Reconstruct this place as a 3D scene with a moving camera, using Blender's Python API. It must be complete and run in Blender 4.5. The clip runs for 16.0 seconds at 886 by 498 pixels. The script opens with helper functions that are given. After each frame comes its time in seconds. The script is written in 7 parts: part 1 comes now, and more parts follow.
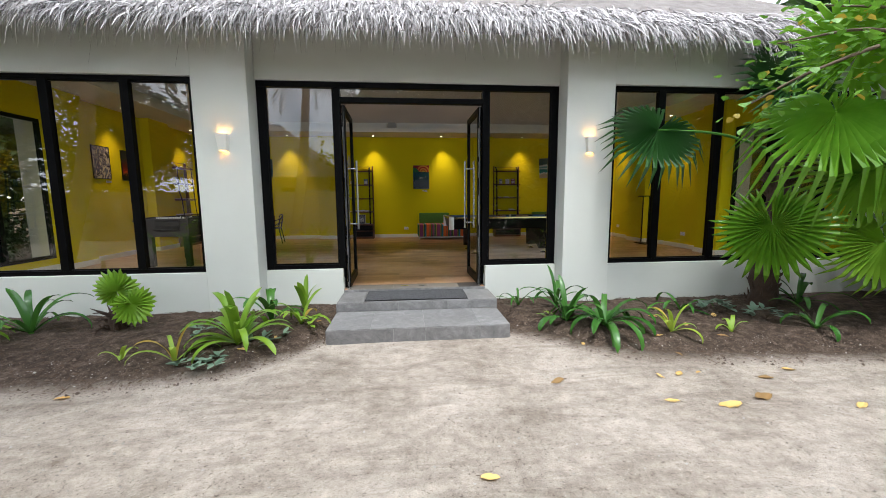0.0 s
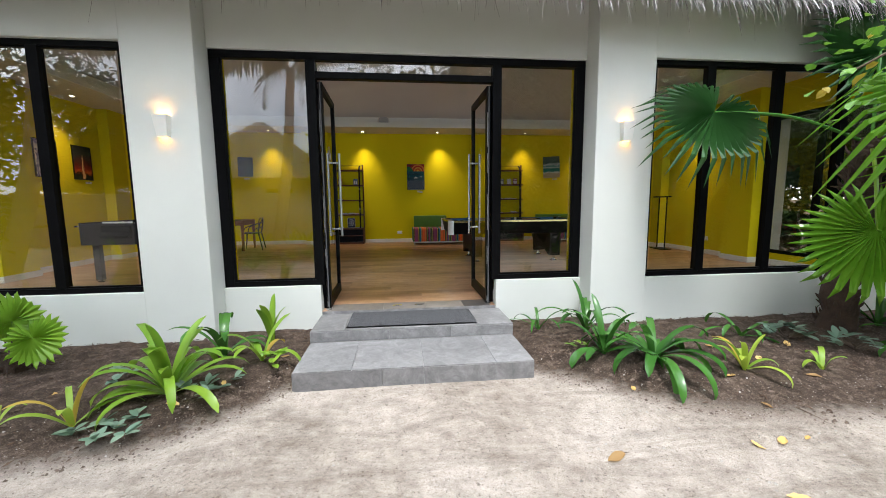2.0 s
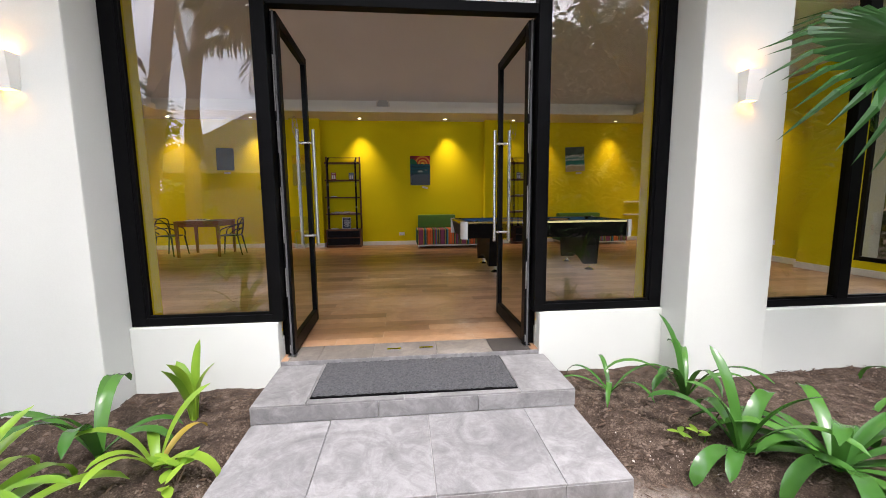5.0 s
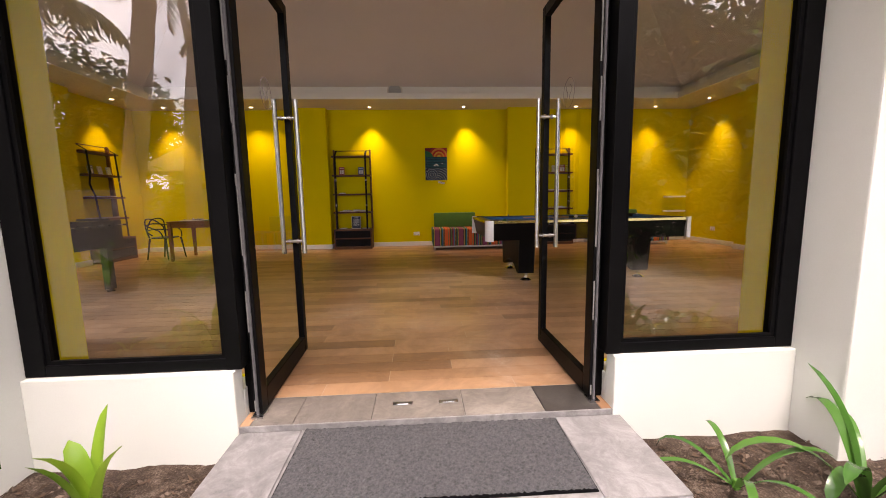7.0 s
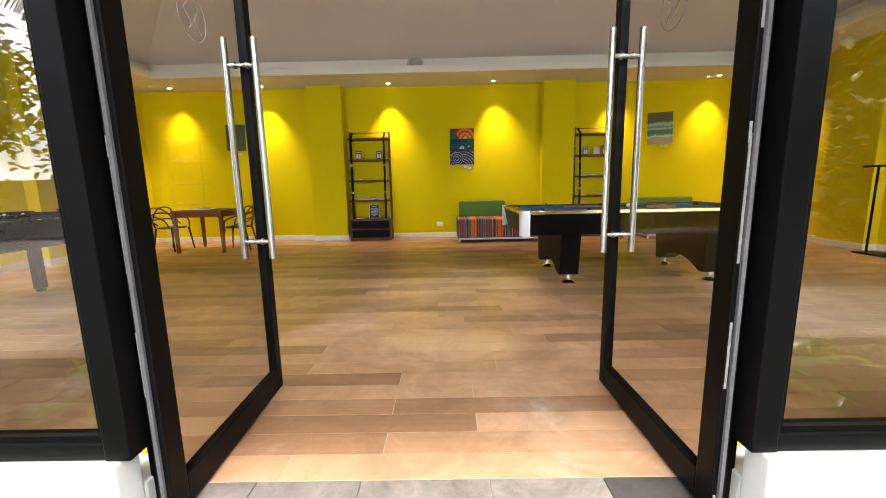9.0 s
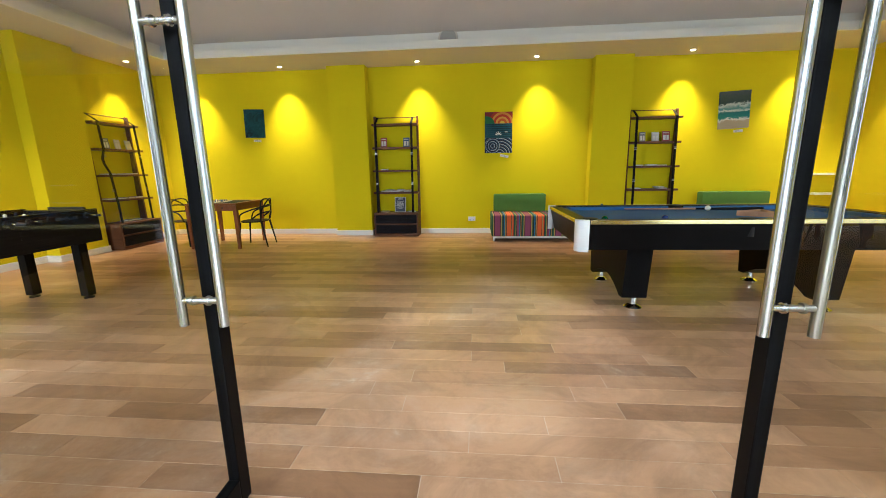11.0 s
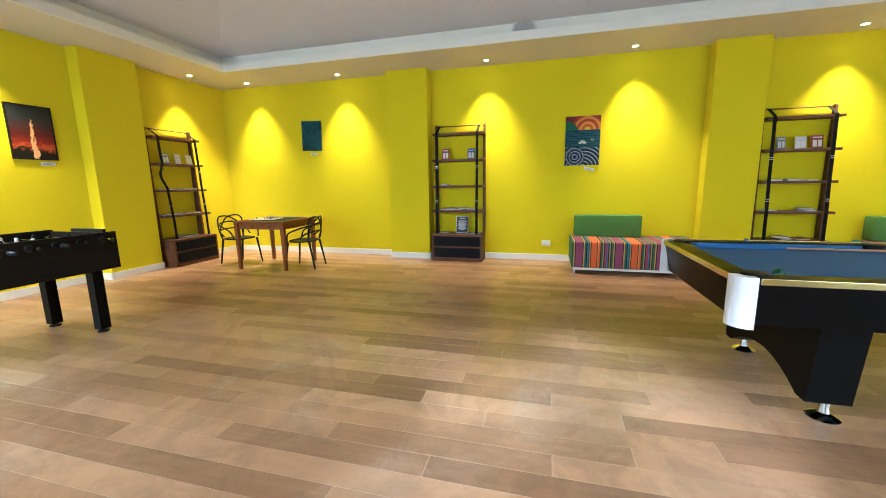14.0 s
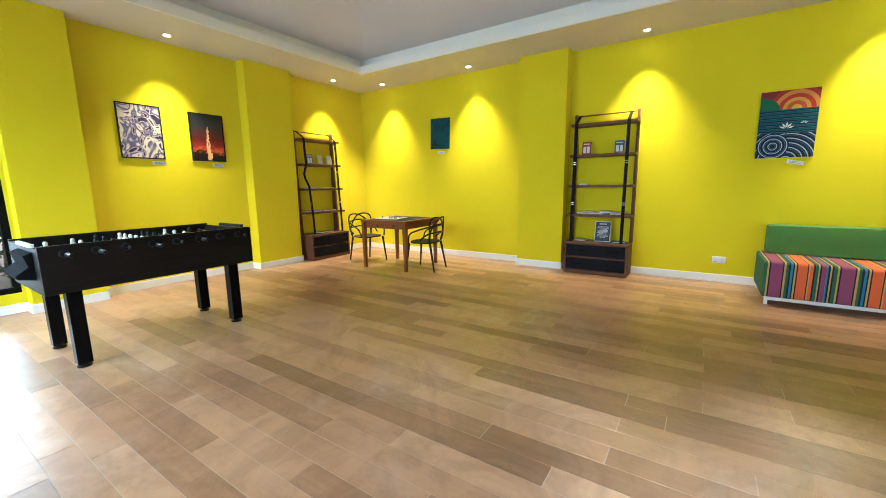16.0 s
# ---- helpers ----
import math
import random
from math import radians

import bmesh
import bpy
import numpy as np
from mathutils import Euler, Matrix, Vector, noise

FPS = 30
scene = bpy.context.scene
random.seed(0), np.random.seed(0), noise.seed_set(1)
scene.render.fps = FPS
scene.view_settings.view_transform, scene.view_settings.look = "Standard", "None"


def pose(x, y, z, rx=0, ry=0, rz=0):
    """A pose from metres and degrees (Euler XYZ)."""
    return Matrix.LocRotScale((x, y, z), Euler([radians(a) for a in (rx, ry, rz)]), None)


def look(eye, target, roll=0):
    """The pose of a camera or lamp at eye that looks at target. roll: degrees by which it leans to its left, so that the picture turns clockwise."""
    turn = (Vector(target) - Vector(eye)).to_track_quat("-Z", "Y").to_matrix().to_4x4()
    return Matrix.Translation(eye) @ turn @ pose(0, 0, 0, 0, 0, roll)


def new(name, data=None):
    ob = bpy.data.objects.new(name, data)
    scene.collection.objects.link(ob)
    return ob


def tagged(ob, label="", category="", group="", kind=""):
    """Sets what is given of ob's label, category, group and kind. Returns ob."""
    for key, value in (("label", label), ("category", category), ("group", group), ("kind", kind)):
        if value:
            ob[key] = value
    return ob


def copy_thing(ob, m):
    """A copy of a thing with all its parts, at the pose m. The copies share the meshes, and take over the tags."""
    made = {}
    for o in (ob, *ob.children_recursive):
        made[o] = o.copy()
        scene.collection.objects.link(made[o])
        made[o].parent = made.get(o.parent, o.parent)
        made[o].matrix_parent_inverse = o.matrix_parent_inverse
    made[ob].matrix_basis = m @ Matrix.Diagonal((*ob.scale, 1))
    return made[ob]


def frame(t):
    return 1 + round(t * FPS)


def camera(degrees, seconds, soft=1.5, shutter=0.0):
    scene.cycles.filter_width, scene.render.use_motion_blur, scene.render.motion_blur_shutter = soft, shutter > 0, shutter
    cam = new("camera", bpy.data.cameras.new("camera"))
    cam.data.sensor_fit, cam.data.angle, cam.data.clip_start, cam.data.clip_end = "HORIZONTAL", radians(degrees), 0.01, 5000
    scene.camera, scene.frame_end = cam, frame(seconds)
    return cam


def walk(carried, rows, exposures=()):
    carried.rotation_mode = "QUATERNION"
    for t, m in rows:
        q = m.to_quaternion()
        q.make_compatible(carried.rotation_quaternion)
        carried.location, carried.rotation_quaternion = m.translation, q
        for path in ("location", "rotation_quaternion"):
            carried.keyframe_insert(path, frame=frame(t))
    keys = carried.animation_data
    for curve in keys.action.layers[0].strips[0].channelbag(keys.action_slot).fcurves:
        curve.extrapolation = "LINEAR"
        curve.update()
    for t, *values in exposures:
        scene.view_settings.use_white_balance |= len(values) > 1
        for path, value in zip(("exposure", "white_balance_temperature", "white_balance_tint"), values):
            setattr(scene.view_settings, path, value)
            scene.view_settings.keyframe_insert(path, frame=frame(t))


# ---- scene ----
cam = camera(97.5, 16.0, soft=0.9)
PATH = [
    (0, (0.06, 0.206, 1.438), (0.246, 2.182, 1.186), -0.4),
    (0.5, (0.068, 0.463, 1.442), (0.255, 2.438, 1.191), -0.5),
    (1, (0.065, 0.726, 1.428), (0.259, 2.701, 1.179), -0.5),
    (1.5, (0.051, 0.972, 1.423), (0.259, 2.946, 1.178), -0.5),
    (2, (0.072, 1.229, 1.409), (0.289, 3.203, 1.17), -0.5),
    (2.5, (0.083, 1.479, 1.401), (0.293, 3.454, 1.164), -0.6),
    (3, (0.092, 1.739, 1.393), (0.298, 3.714, 1.158), -0.6),
    (3.5, (0.095, 1.982, 1.391), (0.303, 3.957, 1.155), -0.6),
    (4, (0.113, 2.237, 1.397), (0.32, 4.211, 1.153), -0.6),
    (6.5, (0.132, 3.428, 1.361), (0.274, 5.406, 1.108), -0.8),
    (7, (0.141, 3.67, 1.356), (0.258, 5.65, 1.097), -1.0),
    (7.5, (0.154, 3.873, 1.35), (0.258, 5.853, 1.086), -1.0),
    (8, (0.176, 4.106, 1.334), (0.249, 6.086, 1.064), -1.1),
    (8.5, (0.203, 4.33, 1.327), (0.228, 6.31, 1.04), -1.2),
    (9, (0.212, 4.543, 1.328), (0.191, 6.517, 1.011), -1.2),
    (11.5, (0.129, 5.532, 1.513), (-0.069, 7.481, 1.111), -1.0),
    (12, (0.09, 5.703, 1.522), (-0.129, 7.656, 1.151), -1.0),
    (12.5, (0.041, 5.92, 1.54), (-0.201, 7.873, 1.186), -0.9),
    (13, (0.042, 6.11, 1.543), (-0.246, 8.059, 1.2), -1.0),
    (13.5, (0.065, 6.287, 1.547), (-0.31, 8.222, 1.208), -0.9),
    (14, (0.062, 6.451, 1.549), (-0.45, 8.355, 1.213), -0.9),
    (14.5, (0.015, 6.593, 1.528), (-0.662, 8.446, 1.202), -0.8),
    (15, (-0.034, 6.755, 1.531), (-0.878, 8.539, 1.208), -0.8),
    (15.5, (-0.084, 6.896, 1.507), (-1.077, 8.603, 1.192), -0.8),
    (16, (-0.174, 7.062, 1.52), (-1.27, 8.704, 1.198), -0.8),
]
EXPOSURES = [(0, 0.5, 5950, 7), (2, 0.8, 5900, 8), (4, 1.05, 5900, 12), (6.5, 1.12, 7000, 24), (7.5, 1.38, 7150, 27), (8, 1.58, 6800, 18), (8.5, 1.8, 6450, 12), (9, 2.03, 6350, 12), (11.5, 2.22, 5450, 3), (13, 2.52, 5300, 3), (16, 2.55, 5050, -1)]
walk(cam, [(t, look(eye, target, roll)) for t, eye, target, roll in PATH], EXPOSURES)

# ---- world, sun, lamps ----
CLOUD = 20.0                          # radiance of the bright cloud veil
SUN_ELEV, SUN_AZ = 68.0, 178.0        # degrees; azimuth from +y towards +x
world = bpy.data.worlds.new("sky")
scene.world = world
world.use_nodes = True
wn = world.node_tree.nodes
sky = wn.new("ShaderNodeTexSky")
sky.sky_type = "NISHITA"
sky.sun_disc = False
sky.sun_elevation = radians(SUN_ELEV)
sky.sun_rotation = radians(SUN_AZ)
sky.dust_density = 4.0
wn["Background"].inputs[1].default_value = 0.15
wl = world.node_tree.links
way = wn.new("ShaderNodeTexCoord")
cloud = wn.new("ShaderNodeTexNoise")
cloud.inputs["Scale"].default_value, cloud.inputs["Detail"].default_value, cloud.inputs["Roughness"].default_value = 2.4, 6, 0.6
wl.new(way.outputs["Generated"], cloud.inputs["Vector"])
cover = wn.new("ShaderNodeValToRGB")
cover.color_ramp.elements[0].position, cover.color_ramp.elements[1].position = 0.3, 0.58
wl.new(cloud.outputs[0], cover.inputs[0])
veil = wn.new("ShaderNodeMix")
veil.data_type = "RGBA"
veil.inputs[7].default_value = (CLOUD, CLOUD, CLOUD * 1.02, 1)
wl.new(cover.outputs[0], veil.inputs[0])
wl.new(sky.outputs[0], veil.inputs[6])
wl.new(veil.outputs[2], wn["Background"].inputs[0])
sun = new("sun", bpy.data.lights.new("sun", "SUN"))
sun.data.energy, sun.data.angle, sun.data.color = 2.0, radians(12), (1, 0.95, 0.87)
_se, _sa = radians(SUN_ELEV), radians(SUN_AZ)
sun.matrix_world = look((6, 10, 20), Vector((6, 10, 20)) - Vector((math.sin(_sa) * math.cos(_se), math.cos(_sa) * math.cos(_se), math.sin(_se))))

SPOT_W = 98.0
# back wall row, left wall row, right wall row: x, y
DOWNLIGHTS = [(-5.49, 13.0), (-3.58, 13.0), (-0.94, 13.0), (1.23, 13.0), (3.9, 13.0), (5.85, 13.0),
              (-6.02, 12.25), (-6.02, 9.56), (6.62, 12.25), (6.62, 9.56)]
SOFFIT_Z = 3.46
for dx, dy in DOWNLIGHTS:
    lamp = new("spot", bpy.data.lights.new("spot", "SPOT"))
    lamp.data.energy, lamp.data.color = SPOT_W, (1, 0.75, 0.42)
    lamp.data.spot_size, lamp.data.spot_blend, lamp.data.shadow_soft_size = radians(76), 0.95, 0.025
    lamp.matrix_world = pose(dx, dy, SOFFIT_Z - 0.012, 0, -7 if dx == 1.23 else 0)

# daylight through the openings
def daylight(eye, aim, w, h, power, beam):
    lamp = new("window_daylight", bpy.data.lights.new("window_daylight", "AREA"))
    lamp.data.shape, lamp.data.size, lamp.data.size_y = "RECTANGLE", w, h
    lamp.data.energy, lamp.data.color, lamp.data.spread = power * w * h, (0.87, 0.95, 1), radians(beam)
    lamp.matrix_world = look(eye, Vector(eye) + Vector(aim))


DAY_W = 2.0
# each opening is filled by slats of sky light that fall inwards and down: x, width, y, z0, z1, slats, lean, fall, beam in degrees, strength
for x, w, y, z0, z1, n, lean, fall, beam, k in ((-4.38, 3.6, 5.8, 0.6, 2.9, 3, 0.0, -0.4, 125, 1.3), (4.86, 3.8, 5.8, 0.6, 2.9, 3, 0.0, -0.35, 125, 1.1),
                                               (-1.3, 0.74, 6.0, 0.58, 2.88, 3, 0.47, -0.7, 6, 0.27), (1.65, 0.74, 6.0, 0.58, 2.88, 3, -0.33, -0.7, 6, 0.27),
                                               (-0.27, 0.8, 6.0, 0.95, 2.68, 3, 0.47, -0.7, 6, 0.2), (0.61, 0.8, 6.0, 0.95, 2.68, 3, -0.33, -0.7, 6, 0.24),
                                               (0.17, 1.66, 5.9, 0.95, 2.68, 3, 0.0, -0.2, 120, 0.5)):
    h = (z1 - z0) / n
    for i in range(n):
        daylight((x, y, z0 + (i + 0.5) * h), (lean, 1, fall), w, h * 0.96, k * DAY_W, beam)
for xx, s in ((-6.2, 1), (6.78, -1)):
    for i in range(3):
        daylight((xx, 7.02, 0.9 + 0.75 * i), (s, 0, -0.4), 1.66, 0.74, 0.95 * DAY_W, 130)
        daylight((xx + s * 0.2, 7.02, 0.9 + 0.75 * i), (s, 0.35, -0.45), 1.6, 0.72, 0.18 * DAY_W, 12)

# ---- materials ----
def nodes_of(m):
    m.use_nodes = True
    return m.node_tree.nodes, m.node_tree.links, m.node_tree.nodes["Principled BSDF"]


def rgb(c, k=1.0):
    return (min(c[0] * k, 1), min(c[1] * k, 1), min(c[2] * k, 1), 1)


def noise_node(n, l, scale, detail=4, rough=0.6, vec=None, dist=0.0):
    t = n.new("ShaderNodeTexNoise")
    t.inputs["Scale"].default_value, t.inputs["Detail"].default_value = scale, detail
    t.inputs["Roughness"].default_value, t.inputs["Distortion"].default_value = rough, dist
    if vec is not None:
        l.new(vec, t.inputs["Vector"])
    return t


def ramp_node(n, l, fac, stops, mode="LINEAR"):
    r = n.new("ShaderNodeValToRGB")
    r.color_ramp.interpolation = mode
    e = r.color_ramp.elements
    while len(e) < len(stops):
        e.new(1.0)
    for k, (p, c) in zip(e, stops):
        k.position, k.color = p, (*c[:3], 1)
    l.new(fac, r.inputs[0])
    return r.outputs[0]


def mix_node(n, l, fac, a, b, mode="MIX"):
    m = n.new("ShaderNodeMix")
    m.data_type, m.blend_type = "RGBA", mode
    for sock, v in ((m.inputs[0], fac), (m.inputs[6], a), (m.inputs[7], b)):
        if isinstance(v, bpy.types.NodeSocket):
            l.new(v, sock)
        elif isinstance(v, tuple):
            sock.default_value = (*v[:3], 1)
        else:
            sock.default_value = v
    return m.outputs[2]


def math_node(n, l, op, a, b=0.0, c=0.0):
    m = n.new("ShaderNodeMath")
    m.operation = op
    for sock, v in zip(m.inputs, (a, b, c)):
        if isinstance(v, bpy.types.NodeSocket):
            l.new(v, sock)
        else:
            sock.default_value = v
    return m.outputs[0]


def bump_node(n, l, bsdf, height, strength=0.3, dist=0.01):
    b = n.new("ShaderNodeBump")
    b.inputs["Strength"].default_value, b.inputs["Distance"].default_value = strength, dist
    l.new(height, b.inputs["Height"])
    l.new(b.outputs[0], bsdf.inputs["Normal"])


def place_vec(n, l, stretch=(1, 1, 1), local=False):
    tc = n.new("ShaderNodeTexCoord")
    g = n.new("ShaderNodeNewGeometry")
    mp = n.new("ShaderNodeMapping")
    mp.inputs["Scale"].default_value = stretch
    l.new(tc.outputs["Object"] if local else g.outputs["Position"], mp.inputs[0])
    return mp.outputs[0]


def plain(name, col, rough=0.5, metal=0.0, var=0.15, scale=3.0, fine=80.0, bump=0.1, dist=0.002, stretch=(1, 1, 1), local=False, spec=0.5, coat=0.0):
    """A surface with broad tone changes, fine grain, uneven gloss and slight relief."""
    m = bpy.data.materials.new(name)
    n, l, b = nodes_of(m)
    v = place_vec(n, l, stretch, local)
    big, small = noise_node(n, l, scale, 3, 0.6, v), noise_node(n, l, fine, 5, 0.65, v)
    tone = math_node(n, l, "ADD", math_node(n, l, "MULTIPLY", big.outputs[0], 0.6), math_node(n, l, "MULTIPLY", small.outputs[0], 0.4))
    l.new(ramp_node(n, l, tone, [(0.3, rgb(col, 1 - var)), (0.7, rgb(col, 1 + var * 0.6))]), b.inputs["Base Color"])
    r = math_node(n, l, "MULTIPLY_ADD", big.outputs[0], 0.25 * rough, rough * 0.88)
    l.new(r, b.inputs["Roughness"])
    b.inputs["Metallic"].default_value = metal
    b.inputs["Specular IOR Level"].default_value = spec
    b.inputs["Coat Weight"].default_value = coat
    if bump:
        bump_node(n, l, b, small.outputs[0], bump, dist)
    return m


def leaf_mat(name, col, col2, rough=0.35, glow=0.3):
    """A leaf: glossy skin, some light through it, tone changing from leaf to leaf and along it."""
    m = bpy.data.materials.new(name)
    n, l, b = nodes_of(m)
    info, g = n.new("ShaderNodeObjectInfo"), n.new("ShaderNodeNewGeometry")
    v = place_vec(n, l)
    big = noise_node(n, l, 5, 3, 0.6, v)
    f = math_node(n, l, "ADD", math_node(n, l, "MULTIPLY", info.outputs["Random"], 0.35), math_node(n, l, "MULTIPLY", g.outputs["Random Per Island"], 0.35))
    f = math_node(n, l, "ADD", f, math_node(n, l, "MULTIPLY", big.outputs[0], 0.4))
    c = ramp_node(n, l, f, [(0.2, col), (0.9, col2)])
    l.new(c, b.inputs["Base Color"])
    b.inputs["Roughness"].default_value = rough
    bump_node(n, l, b, noise_node(n, l, 90, 3, 0.6, v).outputs[0], 0.12, 0.002)
    t = n.new("ShaderNodeBsdfTranslucent")
    l.new(c, t.inputs[0])
    mx = n.new("ShaderNodeMixShader")
    mx.inputs[0].default_value = glow
    l.new(b.outputs[0], mx.inputs[1])
    l.new(t.outputs[0], mx.inputs[2])
    l.new(mx.outputs[0], n["Material Output"].inputs[0])
    return m


def glowing(name, col, power):
    m = bpy.data.materials.new(name)
    n, l, b = nodes_of(m)
    b.inputs["Base Color"].default_value = rgb(col)
    b.inputs["Emission Color"].default_value = rgb(col)
    b.inputs["Emission Strength"].default_value = power
    return m


def glass_mat(name, tint, base):
    """Clear pane: tinted see-through and a mirror gloss that grows at grazing angles."""
    m = bpy.data.materials.new(name)
    n, l, b = nodes_of(m)
    tr, gl, lw, mx = n.new("ShaderNodeBsdfTransparent"), n.new("ShaderNodeBsdfGlossy"), n.new("ShaderNodeLayerWeight"), n.new("ShaderNodeMixShader")
    tr.inputs[0].default_value = rgb(tint)
    gl.inputs["Roughness"].default_value = 0.0
    lw.inputs[0].default_value = 0.5
    f = math_node(n, l, "POWER", lw.outputs["Facing"], 4.0)
    l.new(math_node(n, l, "MULTIPLY_ADD", f, 0.85, base), mx.inputs[0])
    l.new(tr.outputs[0], mx.inputs[1])
    l.new(gl.outputs[0], mx.inputs[2])
    l.new(mx.outputs[0], n["Material Output"].inputs[0])
    return m


def plank_mat(name):
    """Wood-look floor planks: tone from plank to plank, grain along x, dusty scuffs."""
    m = bpy.data.materials.new(name)
    n, l, b = nodes_of(m)
    info, g = n.new("ShaderNodeObjectInfo"), n.new("ShaderNodeNewGeometry")
    rnd = math_node(n, l, "FRACT", math_node(n, l, "ADD", info.outputs["Random"], g.outputs["Random Per Island"]))
    v = place_vec(n, l, (1.3, 16, 1))
    off = n.new("ShaderNodeVectorMath")
    off.operation = "ADD"
    comb = n.new("ShaderNodeCombineXYZ")
    l.new(math_node(n, l, "MULTIPLY", rnd, 37.0), comb.inputs[0])
    l.new(math_node(n, l, "MULTIPLY", rnd, 91.0), comb.inputs[2])
    l.new(v, off.inputs[0]), l.new(comb.outputs[0], off.inputs[1])
    grain = noise_node(n, l, 1.7, 3, 0.45, off.outputs[0], 0.1)
    f = math_node(n, l, "ADD", math_node(n, l, "MULTIPLY", rnd, 0.74), math_node(n, l, "MULTIPLY", grain.outputs[0], 0.26))
    c = ramp_node(n, l, f, [(0.1, (0.22, 0.116, 0.058)), (0.3, (0.30, 0.162, 0.084)), (0.45, (0.38, 0.212, 0.113)), (0.9, (0.47, 0.28, 0.16))])
    w = place_vec(n, l)
    dust = noise_node(n, l, 0.9, 9, 0.74, w, 0.5)
    d = ramp_node(n, l, dust.outputs[0], [(0.52, (0, 0, 0)), (0.62, (0.14, 0.14, 0.14)), (0.74, (0.75, 0.75, 0.75))])
    sep = n.new("ShaderNodeSeparateColor")
    l.new(d, sep.inputs[0])
    worn = ramp_node(n, l, noise_node(n, l, 2.3, 8, 0.72, w, 1.2).outputs[0], [(0.4, (0.74, 0.73, 0.72)), (0.56, (1, 1, 1))])
    c = mix_node(n, l, 0.9, c, worn, "MULTIPLY")
    c = mix_node(n, l, sep.outputs[0], c, (0.60, 0.52, 0.43))
    l.new(c, b.inputs["Base Color"])
    r = math_node(n, l, "MULTIPLY_ADD", sep.outputs[0], 0.1, 0.25)
    l.new(math_node(n, l, "MULTIPLY_ADD", grain.outputs[0], 0.12, r), b.inputs["Roughness"])
    b.inputs["Specular IOR Level"].default_value = 0.5
    bump_node(n, l, b, grain.outputs[0], 0.03, 0.001)
    return m


def ground_mat(name):
    m = bpy.data.materials.new(name)
    n, l, b = nodes_of(m)
    v = place_vec(n, l)
    at = n.new("ShaderNodeAttribute")
    at.attribute_name = "soil"
    big, mid, fine = noise_node(n, l, 0.9, 5, 0.65, v), noise_node(n, l, 9, 5, 0.7, v), noise_node(n, l, 120, 4, 0.7, v)
    sand = ramp_node(n, l, math_node(n, l, "MULTIPLY_ADD", mid.outputs[0], 0.45, math_node(n, l, "MULTIPLY", big.outputs[0], 0.55)),
                     [(0.36, (0.31, 0.257, 0.210)), (0.5, (0.51, 0.438, 0.370)), (0.64, (0.69, 0.612, 0.53))])
    specks = ramp_node(n, l, noise_node(n, l, 45, 3, 0.8, v).outputs[0], [(0.56, (1, 1, 1)), (0.68, (0.42, 0.4, 0.37))])
    grains = ramp_node(n, l, noise_node(n, l, 210, 3, 0.8, v).outputs[0], [(0.36, (0.55, 0.53, 0.5)), (0.52, (1, 1, 1))])
    sand = mix_node(n, l, 0.8, sand, grains, "MULTIPLY")
    sand = mix_node(n, l, 1.0, sand, specks, "MULTIPLY")
    sv = place_vec(n, l, (0.7, 2.6, 1))
    smear = ramp_node(n, l, noise_node(n, l, 1.6, 8, 0.75, sv, 0.8).outputs[0], [(0.46, (1, 1, 1)), (0.64, (0.6, 0.58, 0.56))])
    sand = mix_node(n, l, 0.75, sand, smear, "MULTIPLY")
    pale = ramp_node(n, l, noise_node(n, l, 70, 2, 0.7, v).outputs[0], [(0.62, (0, 0, 0)), (0.72, (0.16, 0.15, 0.13))])
    sand = mix_node(n, l, 1.0, sand, pale, "ADD")
    soil = ramp_node(n, l, math_node(n, l, "MULTIPLY_ADD", fine.outputs[0], 0.5, math_node(n, l, "MULTIPLY", mid.outputs[0], 0.5)),
                     [(0.34, (0.020, 0.013, 0.009)), (0.52, (0.085, 0.059, 0.043)), (0.68, (0.28, 0.215, 0.165))])
    edge = math_node(n, l, "ADD", at.outputs["Fac"], math_node(n, l, "MULTIPLY_ADD", mid.outputs[0], 0.9, -0.45))
    k = ramp_node(n, l, edge, [(0.35, (0, 0, 0)), (0.75, (1, 1, 1))])
    sep = n.new("ShaderNodeSeparateColor")
    l.new(k, sep.inputs[0])
    l.new(mix_node(n, l, sep.outputs[0], sand, soil), b.inputs["Base Color"])
    b.inputs["Roughness"].default_value = 0.95
    b.inputs["Specular IOR Level"].default_value = 0.2
    h = math_node(n, l, "MULTIPLY_ADD", mid.outputs[0], 1.0, math_node(n, l, "MULTIPLY", fine.outputs[0], 0.5))
    bump_node(n, l, b, h, 1.0, 0.04)
    return m


